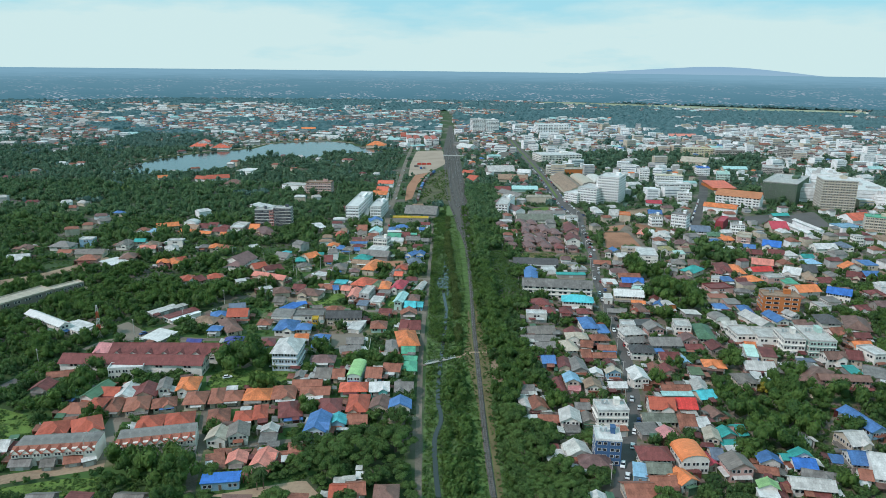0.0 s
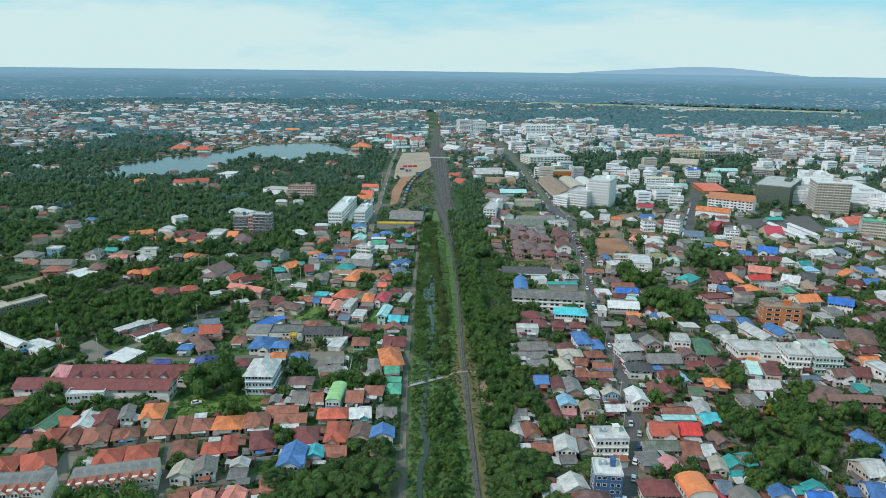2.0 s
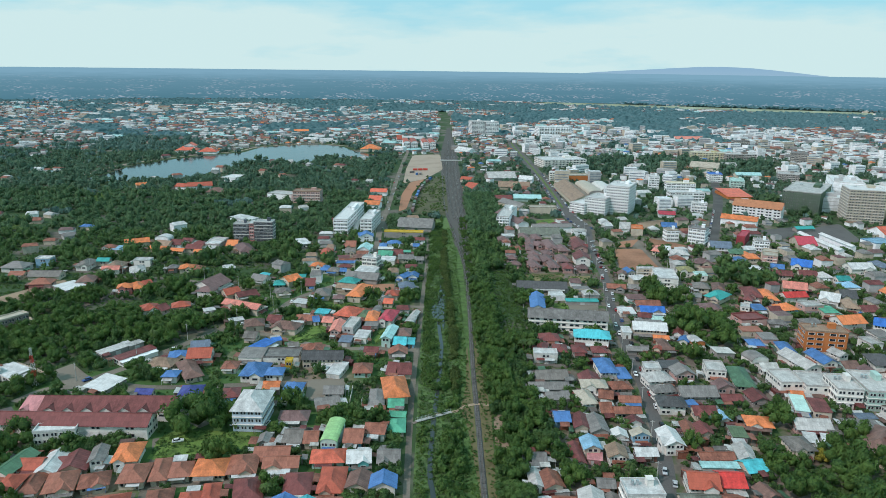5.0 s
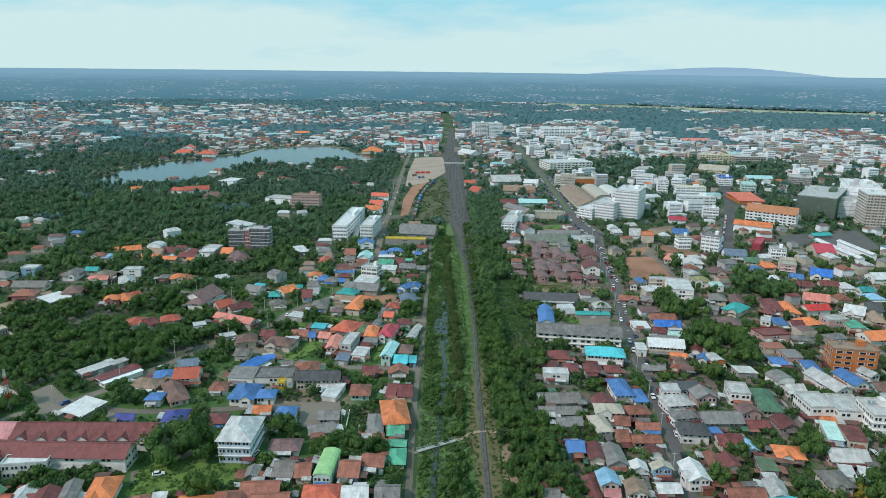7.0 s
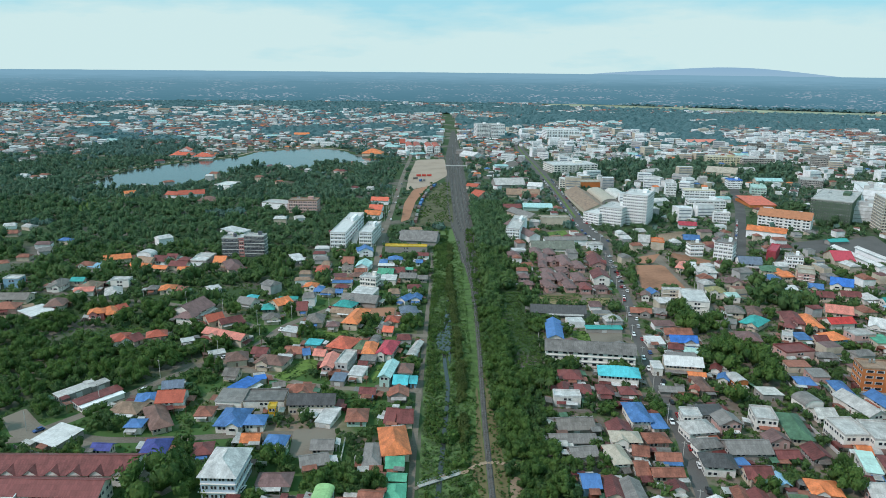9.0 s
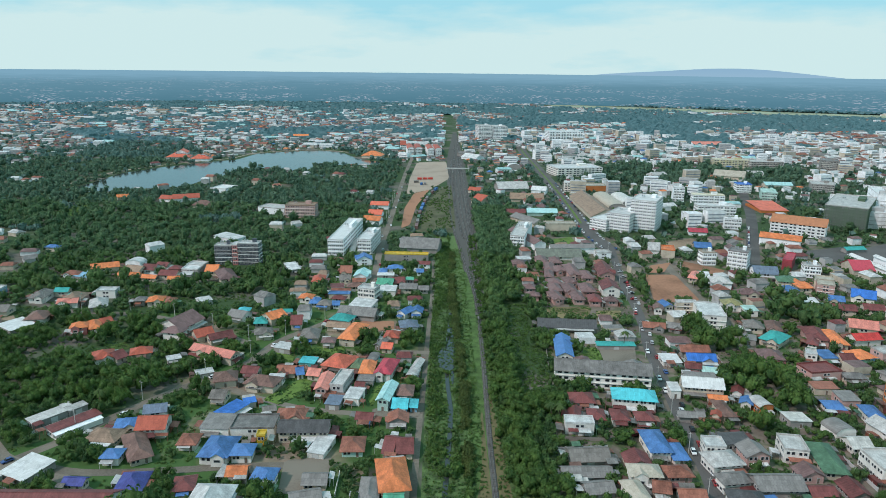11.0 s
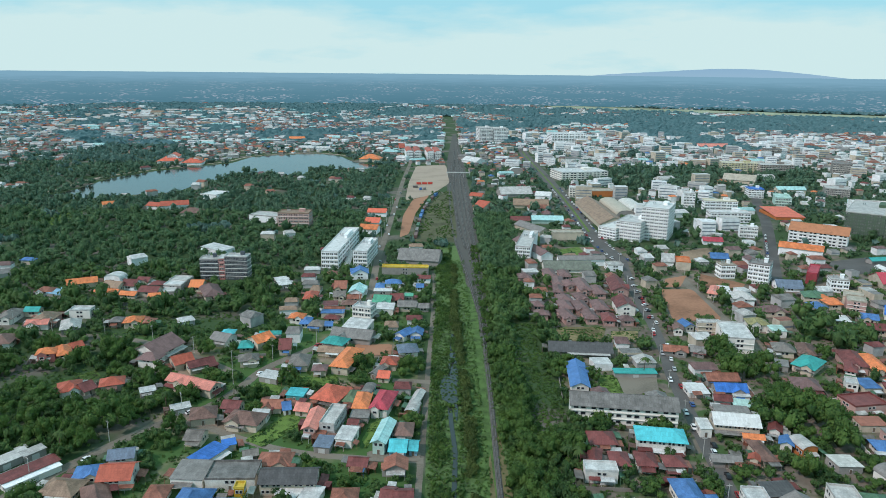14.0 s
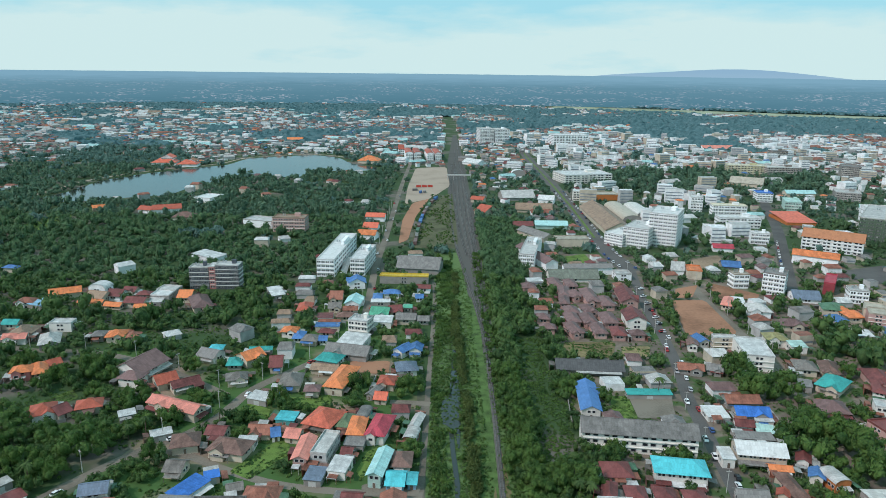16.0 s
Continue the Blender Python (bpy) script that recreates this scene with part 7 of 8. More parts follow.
def yard_roofs():
    """Low sheet roofs on posts that fill the yards."""
    rg = np.random.default_rng(17)
    V, Fc, mi = [], [], []
    names = ["rust", "rust", "grey", "rust", "lightgrey", "greybrown", "maroon", "white", "brown", "maroon", "green", "dirtywhite"]
    for x, y, rot, w, d, h in SHEETS:
        c, s = math.cos(rot), math.sin(rot)
        slot = rg.integers(len(names))
        tilt = rg.uniform(.15, .7)
        def box(x0, x1, y0, y1, za, zb, t):
            e = len(V)
            for z in (za, zb):
                for a, b in ((x0, y0), (x1, y0), (x1, y1), (x0, y1)):
                    V.append((x + a * c - b * s, y + a * s + b * c, z + (t if b > 0 else 0)))
            for q in ((3, 2, 1, 0), (4, 5, 6, 7), (0, 1, 5, 4), (1, 2, 6, 5), (2, 3, 7, 6), (3, 0, 4, 7)):
                Fc.append([e + i for i in q])
                mi.append(slot)
        box(-w / 2, w / 2, -d / 2, d / 2, h, h + .08, tilt)
        for a in (-w / 2 + .1, w / 2 - .2):
            for b in (-d / 2 + .1, d / 2 - .2):
                box(a, a + .1, b, b + .1, 0, h + .02 + (tilt if b > 0 else 0) * .9, 0)
        if rg.random() < .5:
            box(-w / 2 + .1, w / 2 - .1, d / 2 - .3, d / 2 - .2, 0, h, 0)
    me = bpy.data.meshes.new("yard_roofs")
    me.from_pydata(V, [], Fc)
    for nm in names:
        me.materials.append(ROOF[nm])
    me.polygons.foreach_set("material_index", np.array(mi, np.int32))
    tagged(new("yard_roofs", me), "rusty and grey lean-to sheet roofs in the yards", "roofs", kind="stuff")


yard_roofs()

# the belt of trees to the east of the rails: a close row, a shady gap, then looser trees
for i in range(132):
    y = 196 + i * 5.0
    x, r = 31.5 + .008 * (y - 200) + rng.normal(0, .9), rng.uniform(3.3, 4.7)
    if free(x, y, r * .3):
        take_box(x, y, .8, r * .9, r * .9, 0)
        TREES.append((x, y, r, r * rng.uniform(1.6, 2.1), 0))
for _ in range(6000):
    y, x = rng.uniform(196, 860), rng.uniform(27, 64)
    r = rng.uniform(2.4, 4.6)
    if 37 < x < 53 and 395 < y < 525 or x > 50 and 335 < y < 375 or not free(x, y, r * .5):
        continue
    take_box(x, y, .8, r * 1.1, r * 1.1, 0)
    TREES.append((x, y, r, r * rng.uniform(1.5, 2.1), 0))
for _ in range(60000):
    y = 170 + 1000 * rng.random() ** 1.25
    x = rng.uniform(-.72 * y - 20, .72 * y + 20)
    if not in_view(x, y, 40):
        continue
    dense = grove(x, y) or x < -60 and y > 330
    if -6 < x < 27 and y < 700 or 27 <= x < 62 and y < 860:
        continue
    if x < -60 and y > 330 and not grove(x, y) and noise.noise((x / 55, y / 55, 1.0)) < -.30:
        continue
    big = rng.random() < (.75 if dense else .6 if x < -10 and y < 560 else .3)
    r = rng.uniform(2.6, 5.0) * (1.25 if rng.random() < .12 else 1) if big else rng.uniform(1.4, 2.8)
    if grove(x, y) and big:
        r *= 1.35
    if not dense and rng.random() < .2:
        r = rng.uniform(.8, 1.6)
    if not free(x, y, r * (.60 if dense else .46)):
        continue
    if not dense and y > 700 and rng.random() < .7:
        continue
    take_box(x, y, .8, r * 1.15, r * 1.15, 0)
    TREES.append((x, y, r, r * rng.uniform(1.2, 2.2), 0))
POOLS = [p for nm, p in AREAS if nm == "canal_pool"]
canal = [line for line, width in ROADS if width == 1.8][0]
for _ in range(9000):
    y = 175 + 520 * rng.random() ** 1.2
    left = rng.random() < .66
    x = rng.uniform(-4.6, 14.5) if left else rng.uniform(25.5 if 250 < y < 400 else 24, 34)
    r = rng.uniform(.5, 1.9) * (1.0 if left else 1.15)
    if min((c.x - x) ** 2 + (c.y - y) ** 2 for c in canal) < 9 and y < 420 or 300 < y < 326 and rng.random() < .8:
        continue
    if x < -3 or left and y > 440 and -3 < x < 5.5 and 455 < y < 500:
        r *= .6
    if any(within(p, x, y) for p in POOLS):
        continue
    if left and 3.5 < x < 12.8 and y < 340 and rng.random() < .55:
        r *= 1.9
    if left and 8.5 < x < 13.2 and y > 340:
        continue
    if left and x > 12.8:
        if y > 330:
            continue
        r *= .5
    if noise.noise((x * .12, y * .05, 4.0)) + rng.uniform(-.3, .3) < -.08:
        continue
    BUSHES.append((x, y, r, r * rng.uniform(.9, 1.5), 0))
# creepers that fill the shady gap behind the first row, and scrub in the siding yard
for _ in range(900):
    x, y = rng.uniform(36, 56), rng.uniform(390, 530)
    if free(x, y, .5):
        r = rng.uniform(.6, 1.5)
        BUSHES.append((x, y, r, r * rng.uniform(.3, .7), 0))
for _ in range(1600):
    x, y = rng.uniform(-26, 13), rng.uniform(700, 960)
    if -27 + max(0, (y - 800) * .1) < x and noise.noise((x * .11, y * .03, 2.0)) > -.12:
        r = rng.uniform(.6, 1.6)
        BUSHES.append((x, y, r, r * rng.uniform(.6, 1.1), 0))
for args in HOUSE_FILL:
    if args[2] < 420:
        house(*args)

for x, y, r in BIG:
    TREES.append((x, y, r, r * 1.75, 0))
TREES.sort(key=lambda q: math.hypot(q[0] * .9, q[1] - 190))
for i, (x, y, r, hgt, _) in enumerate(TREES[:300]):
    ob = new("tree")
    ob.matrix_world = pose(x, y, 0, 0, 0, i * 47 % 360)
    tagged(ob, "leafy broad green tree with a dense uneven crown" if r > 3 else "small leafy green garden tree", "tree", "trees of the town")
    child("trunk", TRUNKS[i % 3], ob, local(0, 0, 0, 0, hgt, hgt, hgt * .75))
    me = GREAT[i % 3] if r > 4.3 else NEAR_CROWNS[i % 6]
    child("crown", me, ob, local(0, 0, hgt * .22, 0, r * 1.25, r * 1.25, hgt * .72))
REST = [(x, y, r * 1.3, h, .4) for x, y, r, h, _ in TREES[300:]]
stuff("garden_trees", "dense green trees of gardens and yards", MID, [t for t in REST if t[1] < 480 and t[2] < 4.2], M["woods"], "trees")
stuff("grove_trees", "broad green trees of the groves", DENSE, [t for t in REST if t[1] < 480 and t[2] >= 4.2], M["bush"], "trees")
stuff("village_trees", "dense green trees behind the village gardens", REAR, [t for t in REST if 480 <= t[1] < 620], M["woods"], "trees")
stuff("woods", "dense green woods behind the village", REAR, [t for t in REST if 620 <= t[1] < 820], M["lake_leaf_hazed"], "trees")
stuff("lakeside_woods", "dense green woods towards the lake", THIN, [t for t in REST if t[1] >= 820], M["shore_leaf_hazed"], "trees")
rg = np.random.default_rng(31)
TUFTS = []
for _ in range(10000):
    y = 175 + 480 * rg.random() ** 1.3
    x = rg.uniform(-4.5, 17.8) if rg.random() < .7 else rg.uniform(21.6, 34)
    if min((c.x - x) ** 2 + (c.y - y) ** 2 for c in canal) > 1.6:
        r = rg.uniform(.3, .95)
        TUFTS.append((x, y, r, r * .9, 0))
for nm, poly in AREAS:
    ys = [t[1] for t in poly]
    xs = [t[0] for t in poly]
    if nm != "lawn" or max(ys) > 560 or min(xs) > -8 and max(xs) < 40:
        continue
    for _ in range(int((max(xs) - min(xs)) * (max(ys) - min(ys)) * .9)):
        x, y = rg.uniform(min(xs), max(xs)), rg.uniform(min(ys), max(ys))
        if within(poly, x, y) and noise.noise((x * .15, y * .15, 9.0)) > -.15:
            r = rg.uniform(.3, .95)
            TUFTS.append((x, y, r, r * .8, 0))
stuff("tall_grass", "tufts of tall green grass along the railway", [(v[12:], [[i - 12 for i in f] for f in fs[20:]]) for v, fs in BLADE], TUFTS, M["bush"], "grass")
row = []
for i in range(420):
    y = 335 + 305 * i / 420
    x = 10.6 + 1.1 * math.sin(y * .021) + rg.normal(0, .75) - (1.6 if y > 520 else 0)
    if noise.noise((3.0, y * .04, 2.0)) > -.28 and not any(within(p, x, y) for p in POOLS):
        r = rg.uniform(1.2, 2.3)
        row.append((x, y, r, r * rg.uniform(1.2, 1.8), 0))
stuff("canal_trees", "row of small olive-green trees beside the canal", MID, row, M["row"], "trees")
weeds = []
for _ in range(100000):
    y = 180 + 420 * rg.random() ** 1.2
    x = rg.uniform(-.7 * y, .7 * y)
    if -9 < x < 38 or not in_view(x, y) or len(weeds) > 11500 or noise.noise((x / 14, y / 14, 6.0)) > .3 or not free(x, y, .8):
        continue
    r = rg.uniform(.45, 1.35)
    weeds.append((x, y, r, r * rg.uniform(.5, 1.1), 0))
stuff("undergrowth", "low green weeds and shrubs on open ground", HERB, weeds, M["bush"], "undergrowth")
stuff("bushes", "bright green bushes along the railway", LOW, BUSHES, M["bush"], "bushes")

# ---- the far town and woods ----
def far_town():
    """Houses too far to tell apart singly, each with walls and a pitched or flat roof."""
    rng = np.random.default_rng(5)
    V, Fc, mi = [], [], []
    # haze is mixed into these tones: paler white walls, window bands greyed
    mats = [WALL["palewhite"], WALL["cream"], WALL["lightgrey"], ROOF["rust"], ROOF["maroon"], ROOF["grey"], ROOF["lightgrey"], ROOF["white"], ROOF["orange"], ROOF["blue"], ROOF["mauve"], WALL["hazedglass"], ROOF["paleteal"], ROOF["tan"], ROOF["palewhite"], WALL["grey"]]
    weights = np.array([.20, .13, .20, .16, .09, .05, .03, .13, .01])
    pale = np.array([.14, .10, .06, .22, .27, .06, .03, .11, .01])
    trees = []
    def put(x, y, w, d, h, rot, flat, roof, wall):
        c, s = math.cos(rot), math.sin(rot)
        def P(a, b, z):
            return (x + a * c - b * s, y + a * s + b * c, z)
        b0 = len(V)
        hw, hd = w / 2, d / 2
        V.extend([P(-hw, -hd, 0), P(hw, -hd, 0), P(hw, hd, 0), P(-hw, hd, 0), P(-hw, -hd, h), P(hw, -hd, h), P(hw, hd, h), P(-hw, hd, h)])
        for q in ((0, 1, 5, 4), (1, 2, 6, 5), (2, 3, 7, 6), (3, 0, 4, 7)):
            Fc.append([b0 + i for i in q]); mi.append(wall)
        if flat:
            Fc.append([b0 + 4, b0 + 5, b0 + 6, b0 + 7]); mi.append(roof)
            for f in range(1, int(h / 3.2) + 1):
                z = f * 3.2 - 1.9
                e = len(V)
                V.extend([P(-hw * .92, -hd - .1, z), P(hw * .92, -hd - .1, z), P(hw * .92, -hd - .1, z + .95), P(-hw * .92, -hd - .1, z + .95)])
                Fc.append([e, e + 1, e + 2, e + 3]); mi.append(11)
        else:
            e = len(V)
            r = h + d * .21
            o = .5
            V.extend([P(-hw - o, -hd - o, h - .2), P(hw + o, -hd - o, h - .2), P(hw + o, hd + o, h - .2), P(-hw - o, hd + o, h - .2), P(-hw + 1, 0, r), P(hw - 1, 0, r)])
            for q in ((0, 1, 5, 4), (1, 2, 5), (2, 3, 4, 5), (3, 0, 4)):
                Fc.append([e + i for i in q]); mi.append(roof)
    for kd, x, y, rot, w, d, h, _, _ in HOUSE_FILL:
        if y >= 420:
            put(x, y, w, d, h, radians(rot), kd == "F", rng.choice([3, 4, 5, 6, 7, 10, 13, 3]), rng.integers(3))
    for _ in range(2600):
        x, y = rng.uniform(-620, -64), rng.uniform(430, 1150)
        if noise.noise((x / 55, y / 55, 1.0)) < -.2 and in_view(x, y) and free(x, y, 5.5):
            wd, dp = rng.uniform(7, 12), rng.uniform(7, 10)
            put(x, y, wd, dp, rng.choice([3.3, 3.3, 6.0]), rng.normal(.1, .3), False, rng.choice([3, 4, 5, 6, 7, 10, 3]), rng.integers(3))
            take_box(x, y, 0, wd + 6, dp + 10, 0)
    lake = next(p for nm, p in AREAS if nm == "lake")
    field = [p for nm, p in AREAS if nm == "lawn" and min(q[1] for q in p) > 1800]
    def closed(x, y):
        return within(lake, x, y) or any(within(p, x, y) for p in field) or 4 < x < 40 and y < 2300
    def urban(x, y):
        """How closely a part of the far country is built over."""
        if x > 45:
            u = .62 if y < 1350 else .58 if y < 1750 else .32 if y < 1950 else .24
            return u - (.1 if 1650 < y and x > 500 else 0)
        if x > -60:
            return .5 if 1050 < y < 2300 else .2
        return .03 if y < 1180 else .22 if y < 1300 else .50 if y < 2250 else .36 if y < 2600 else .26
    def drift(x, y):
        return .9 * (noise.noise((x / 210, y / 260, 2.0)) + .7 * noise.noise((x / 60, y / 75, 5.0)))
    used = set()
    for _ in range(70000):
        y = 690 + 2300 * rng.random() ** 1.15
        x = rng.uniform(-.72 * y, .72 * y)
        if math.hypot(x, y - 90) > 2960:
            continue
        if y < 1380 and abs(x) < 780 and not free(x, y, 4.5):
            continue
        if closed(x, y):
            continue
        if drift(x, y) + rng.uniform(-.25, .25) < (urban(x, y) - .42) * 1.5 and (int(x // 12), int(y // 12)) not in used:
            if rng.random() < (.8 if x > 45 else .75):
                used.add((int(x // 12), int(y // 12)))
                big = rng.random()
                near_c = 150 < x < 800 and 690 < y < 1700
                roof = 3 + rng.choice(9, p=pale if near_c else weights)
                roof = 12 if roof == 11 else roof
                wall = rng.choice([0, 0, 1, 2, 0] if near_c else [1, 2, 15, 15, 0])
                if big < (.13 if near_c else .04):
                    put(x, y, rng.uniform(10, 22), rng.uniform(8, 13), rng.uniform(7, 17 if near_c else 11), rng.normal(.05, .25), True, rng.choice([6, 7, 14, 14]), rng.choice([0, 0, 1, 0, 2]))
                elif big < (.2 if near_c else .1):
                    put(x, y, rng.uniform(14, 28), rng.uniform(9, 16), rng.uniform(4, 6), rng.normal(.05, .3), False, rng.choice([5, 6, 7, 3, 12]), wall)
                else:
                    put(x, y, rng.uniform(5, 9.5), rng.uniform(5, 8.5), rng.choice([3.0, 4.0, 5.6, 8 if near_c else 3.2]), rng.normal(.05, .3) + (1.57 if rng.random() < .4 else 0), rng.random() < (.3 if near_c else .08), roof, wall)
                if y < 1380 and abs(x) < 780:
                    take_box(x, y, 0, 11, 9, 0)
                continue
        if y < 1500 and rng.random() < .8:
            r = rng.uniform(2.6, 5)
            trees.append((x, y, r * 1.3, r * 1.7, 0))
    # the tree cover of the far plain, one uneven canopy with openings where it is built over
    CV, CF, prev = [], [], {}
    for row in range(182):
        y = 1400 + 8.6 * row
        now, half = {}, int(.72 * y / 8.6)
        for col in range(-half, half + 1):
            px, py = col * 8.6 + rng.uniform(-3, 3), y + rng.uniform(-3, 3)
            if math.hypot(px, py - 90) > 2985 or closed(px, py):
                continue
            cover = drift(px, py) - (urban(px, py) - .42) * 1.5
            hgt = 1.5 + 10 * rng.random() ** 2 if cover > .08 else (7.5 if rng.random() < .3 else 2.5) * rng.random() - .8
            now[col] = len(CV)
            CV.append((px, py, hgt))
        for col in now:
            if col + 1 in now and col in prev and col + 1 in prev:
                CF.append((prev[col], prev[col + 1], now[col + 1], now[col]))
        prev = now
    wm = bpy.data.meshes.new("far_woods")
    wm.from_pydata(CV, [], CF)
    wm.materials.append(M["plain_leaf_hazed"])
    tagged(new("far_woods", wm), "woods on the distant plain, blue from haze in their leaf colour", "woods", kind="stuff")
    # long market and factory sheds on the plain
    for _ in range(40):
        x, y = rng.uniform(-980, -560), rng.uniform(1880, 2500)
        if x > -.62 * y:
            put(x, y, rng.uniform(20, 52), rng.uniform(12, 20), rng.uniform(4, 8), rng.normal(.05, .08), False, rng.choice([7, 6, 13, 5, 10, 7]), rng.integers(3))
    me = bpy.data.meshes.new("far_town")
    me.from_pydata(V, [], Fc)
    for m in mats:
        me.materials.append(m)
    me.polygons.foreach_set("material_index", np.array(mi, np.int32))
    tagged(new("far_town", me), "pale walls and many coloured roofs of the distant town", "houses", kind="stuff")
    stuff("far_trees", "green trees between the houses of the distant town", FAR, trees, M["far_leaf_hazed"], "trees")


far_town()


# ---- single plants ----
def palm_meshes():
    bm = bmesh.new()
    for i in range(6):
        z0, z1 = i * 1.15 - .05, (i + 1) * 1.15
        bmesh.ops.create_cone(bm, cap_ends=False, segments=7, radius1=.20 - i * .012, radius2=.185 - i * .012, depth=z1 - z0, matrix=Matrix.Translation((.012 * i * i, 0, (z0 + z1) / 2)))
    trunk = mesh_of("trunk", bm, M["bark"])
    rg = random.Random(3)
    bm = bmesh.new()
    for i in range(18):
        t, up = i * 2.4, rg.uniform(-.2, .9)
        last = None
        for j in range(6):
            s = j / 5
            rad = 2.9 * s * (1 - .12 * max(0, up))
            z = 6.9 + up * 1.5 * s - 2.0 * s * s
            wd = .42 * math.sin(math.pi * min(1, s * .9 + .12))
            c, sn = math.cos(t), math.sin(t)
            now = [bm.verts.new((.4 + rad * c - wd * sn, rad * sn + wd * c, z - .18)), bm.verts.new((.4 + rad * c, rad * sn, z)), bm.verts.new((.4 + rad * c + wd * sn, rad * sn - wd * c, z - .18))]
            if last:
                bm.faces.new([last[0], last[1], now[1], now[0]])
                bm.faces.new([last[1], last[2], now[2], now[1]])
            last = now
    return trunk, mesh_of("fronds", bm, M["palm"])


PT, PF = palm_meshes()
for i, (x, y) in enumerate([(-60.6, 204.0), (-64.1, 206.6), (-58.5, 204.7), (69.7, 264.4), (-53.7, 253.8), (219.3, 340.6), (219.2, 374.7), (-141.7, 382.7), (47.9, 396.1), (46.9, 377.7), (49.8, 375.9), (-115.1, 415.6), (-121.1, 413.4), (224.8, 509.0), (239.1, 525.0), (96.9, 455.2), (227.6, 537.3), (54.5, 521.0), (-258.7, 654.9), (-88.6, 422.5)]):
    ob = new("palm_tree")
    ob.matrix_world = Matrix.LocRotScale((x, y, 0), Euler((0, 0, i * 1.7)), (1, 1, .9 + .12 * (i % 4)))
    tagged(ob, "tall slender palm tree with drooping green fronds", "palm tree", "palm trees")
    child("trunk", PT, ob, Matrix())
    child("fronds", PF, ob, Matrix())
ob = new("flowering_tree")
ob.matrix_world = pose(146.1, 280.0, 0)
tagged(ob, "small tree in yellow blossom beside a lawn", "tree")
child("trunk", TRUNKS[1], ob, local(0, 0, 0, 0, 5, 5, 4))
child("crown", crown_mesh("crown", crown_data(33, 12, 420, .09, 1, 1.1, .8), M["blossom"]), ob, local(0, 0, 1.2, 0, 4.2, 4.2, 4.0))


# ---- cars ----
def car_meshes():
    bm = bmesh.new()
    prof = [(-2.1, .35), (2.1, .35), (2.15, .75), (1.2, .98), (-1.95, 1.0), (-2.15, .7)]
    for sgn in (1,):
        a = [bm.verts.new((x, -.85, z)) for x, z in prof]
        b = [bm.verts.new((x, .85, z)) for x, z in prof]
        bm.faces.new(a)
        bm.faces.new(b[::-1])
        for i in range(6):
            bm.faces.new([a[(i + 1) % 6], a[i], b[i], b[(i + 1) % 6]])
    bmesh.ops.bevel(bm, geom=list(bm.edges), offset=.07, segments=1, affect="EDGES")
    body = mesh_of("body", bm, M["tyre"])
    bm = bmesh.new()
    a = [bm.verts.new(p) for p in ((-1.75, -.78, .98), (.95, -.78, .98), (.95, .78, .98), (-1.75, .78, .98))]
    b = [bm.verts.new(p) for p in ((-1.35, -.62, 1.45), (.25, -.62, 1.45), (.25, .62, 1.45), (-1.35, .62, 1.45))]
    for i in range(4):
        bm.faces.new([a[i], a[(i + 1) % 4], b[(i + 1) % 4], b[i]])
    cabin = mesh_of("cabin_glass", bm, M["glass"])
    bm = bmesh.new()
    cube(bm, -1.4, .3, -.65, .65, 1.45, 1.52)
    top = mesh_of("car_roof", bm, M["tyre"])
    bm = bmesh.new()
    bmesh.ops.create_cone(bm, cap_ends=True, segments=12, radius1=.32, radius2=.32, depth=.2, matrix=Matrix.Rotation(radians(90), 4, "X"))
    return body, cabin, top, mesh_of("wheel", bm, M["tyre"])


CB, CC, CT, CW = car_meshes()
bm = bmesh.new()
bmesh.ops.create_cone(bm, cap_ends=True, segments=10, radius1=.19, radius2=.19, depth=.03, matrix=Matrix.Rotation(radians(90), 4, "X"))
CR = mesh_of("rim", bm, M["steel"])
PAINT = {}
for nm, col, rough in (("white", (.75, .75, .74), .3), ("silver", (.45, .46, .47), .3), ("black", (.02, .02, .022), .25), ("red", (.4, .03, .03), .3), ("blue", (.04, .09, .25), .3)):
    m = surface("car_paint_" + nm, col, rough, .05, .3, 3, 0, spec=.5)
    PAINT[nm] = (CB.copy(), CT.copy())
    for me in PAINT[nm]:
        me.materials[0] = m


def car(x, y, rot, colour, where):
    ob = new("car")
    ob.matrix_world = pose(x, y, 0.12, 0, 0, rot)
    tagged(ob, f"{colour} parked car {where}", "car", "cars in the streets")
    child("body", PAINT[colour][0], ob, Matrix())
    child("car_roof", PAINT[colour][1], ob, Matrix())
    child("cabin_glass", CC, ob, Matrix())
    for sx in (-1.3, 1.3) if y < 600 else ():
        for sy in (-.78, .78):
            wheel = child("wheel", CW, ob, local(sx, sy, .32))
            if y < 300:
                child("rim", CR, wheel, local(0, math.copysign(.1, sy), 0), "silver rim")


rc = random.Random(9)


def along(line, start, gap, offset, limit):
    """Places beside a line at even gaps: x, y and the heading."""
    run, due, res = 0.0, start, []
    for a, b in zip(line, line[1:]):
        seg = (b - a).length
        while due < run + seg and len(res) < limit:
            t = (b - a) / seg
            p = a + t * (due - run)
            res.append((p.x - t.y * offset, p.y + t.x * offset, math.degrees(math.atan2(t.y, t.x))))
            due += gap
        run += seg
    return res


def road_line(width, low, index=0):
    """A street by its width, the one that starts nearest to the south first."""
    rows = sorted((l for l, w in ROADS if w == width and l[0].y > low), key=lambda l: l[0].y)
    return rows[index]


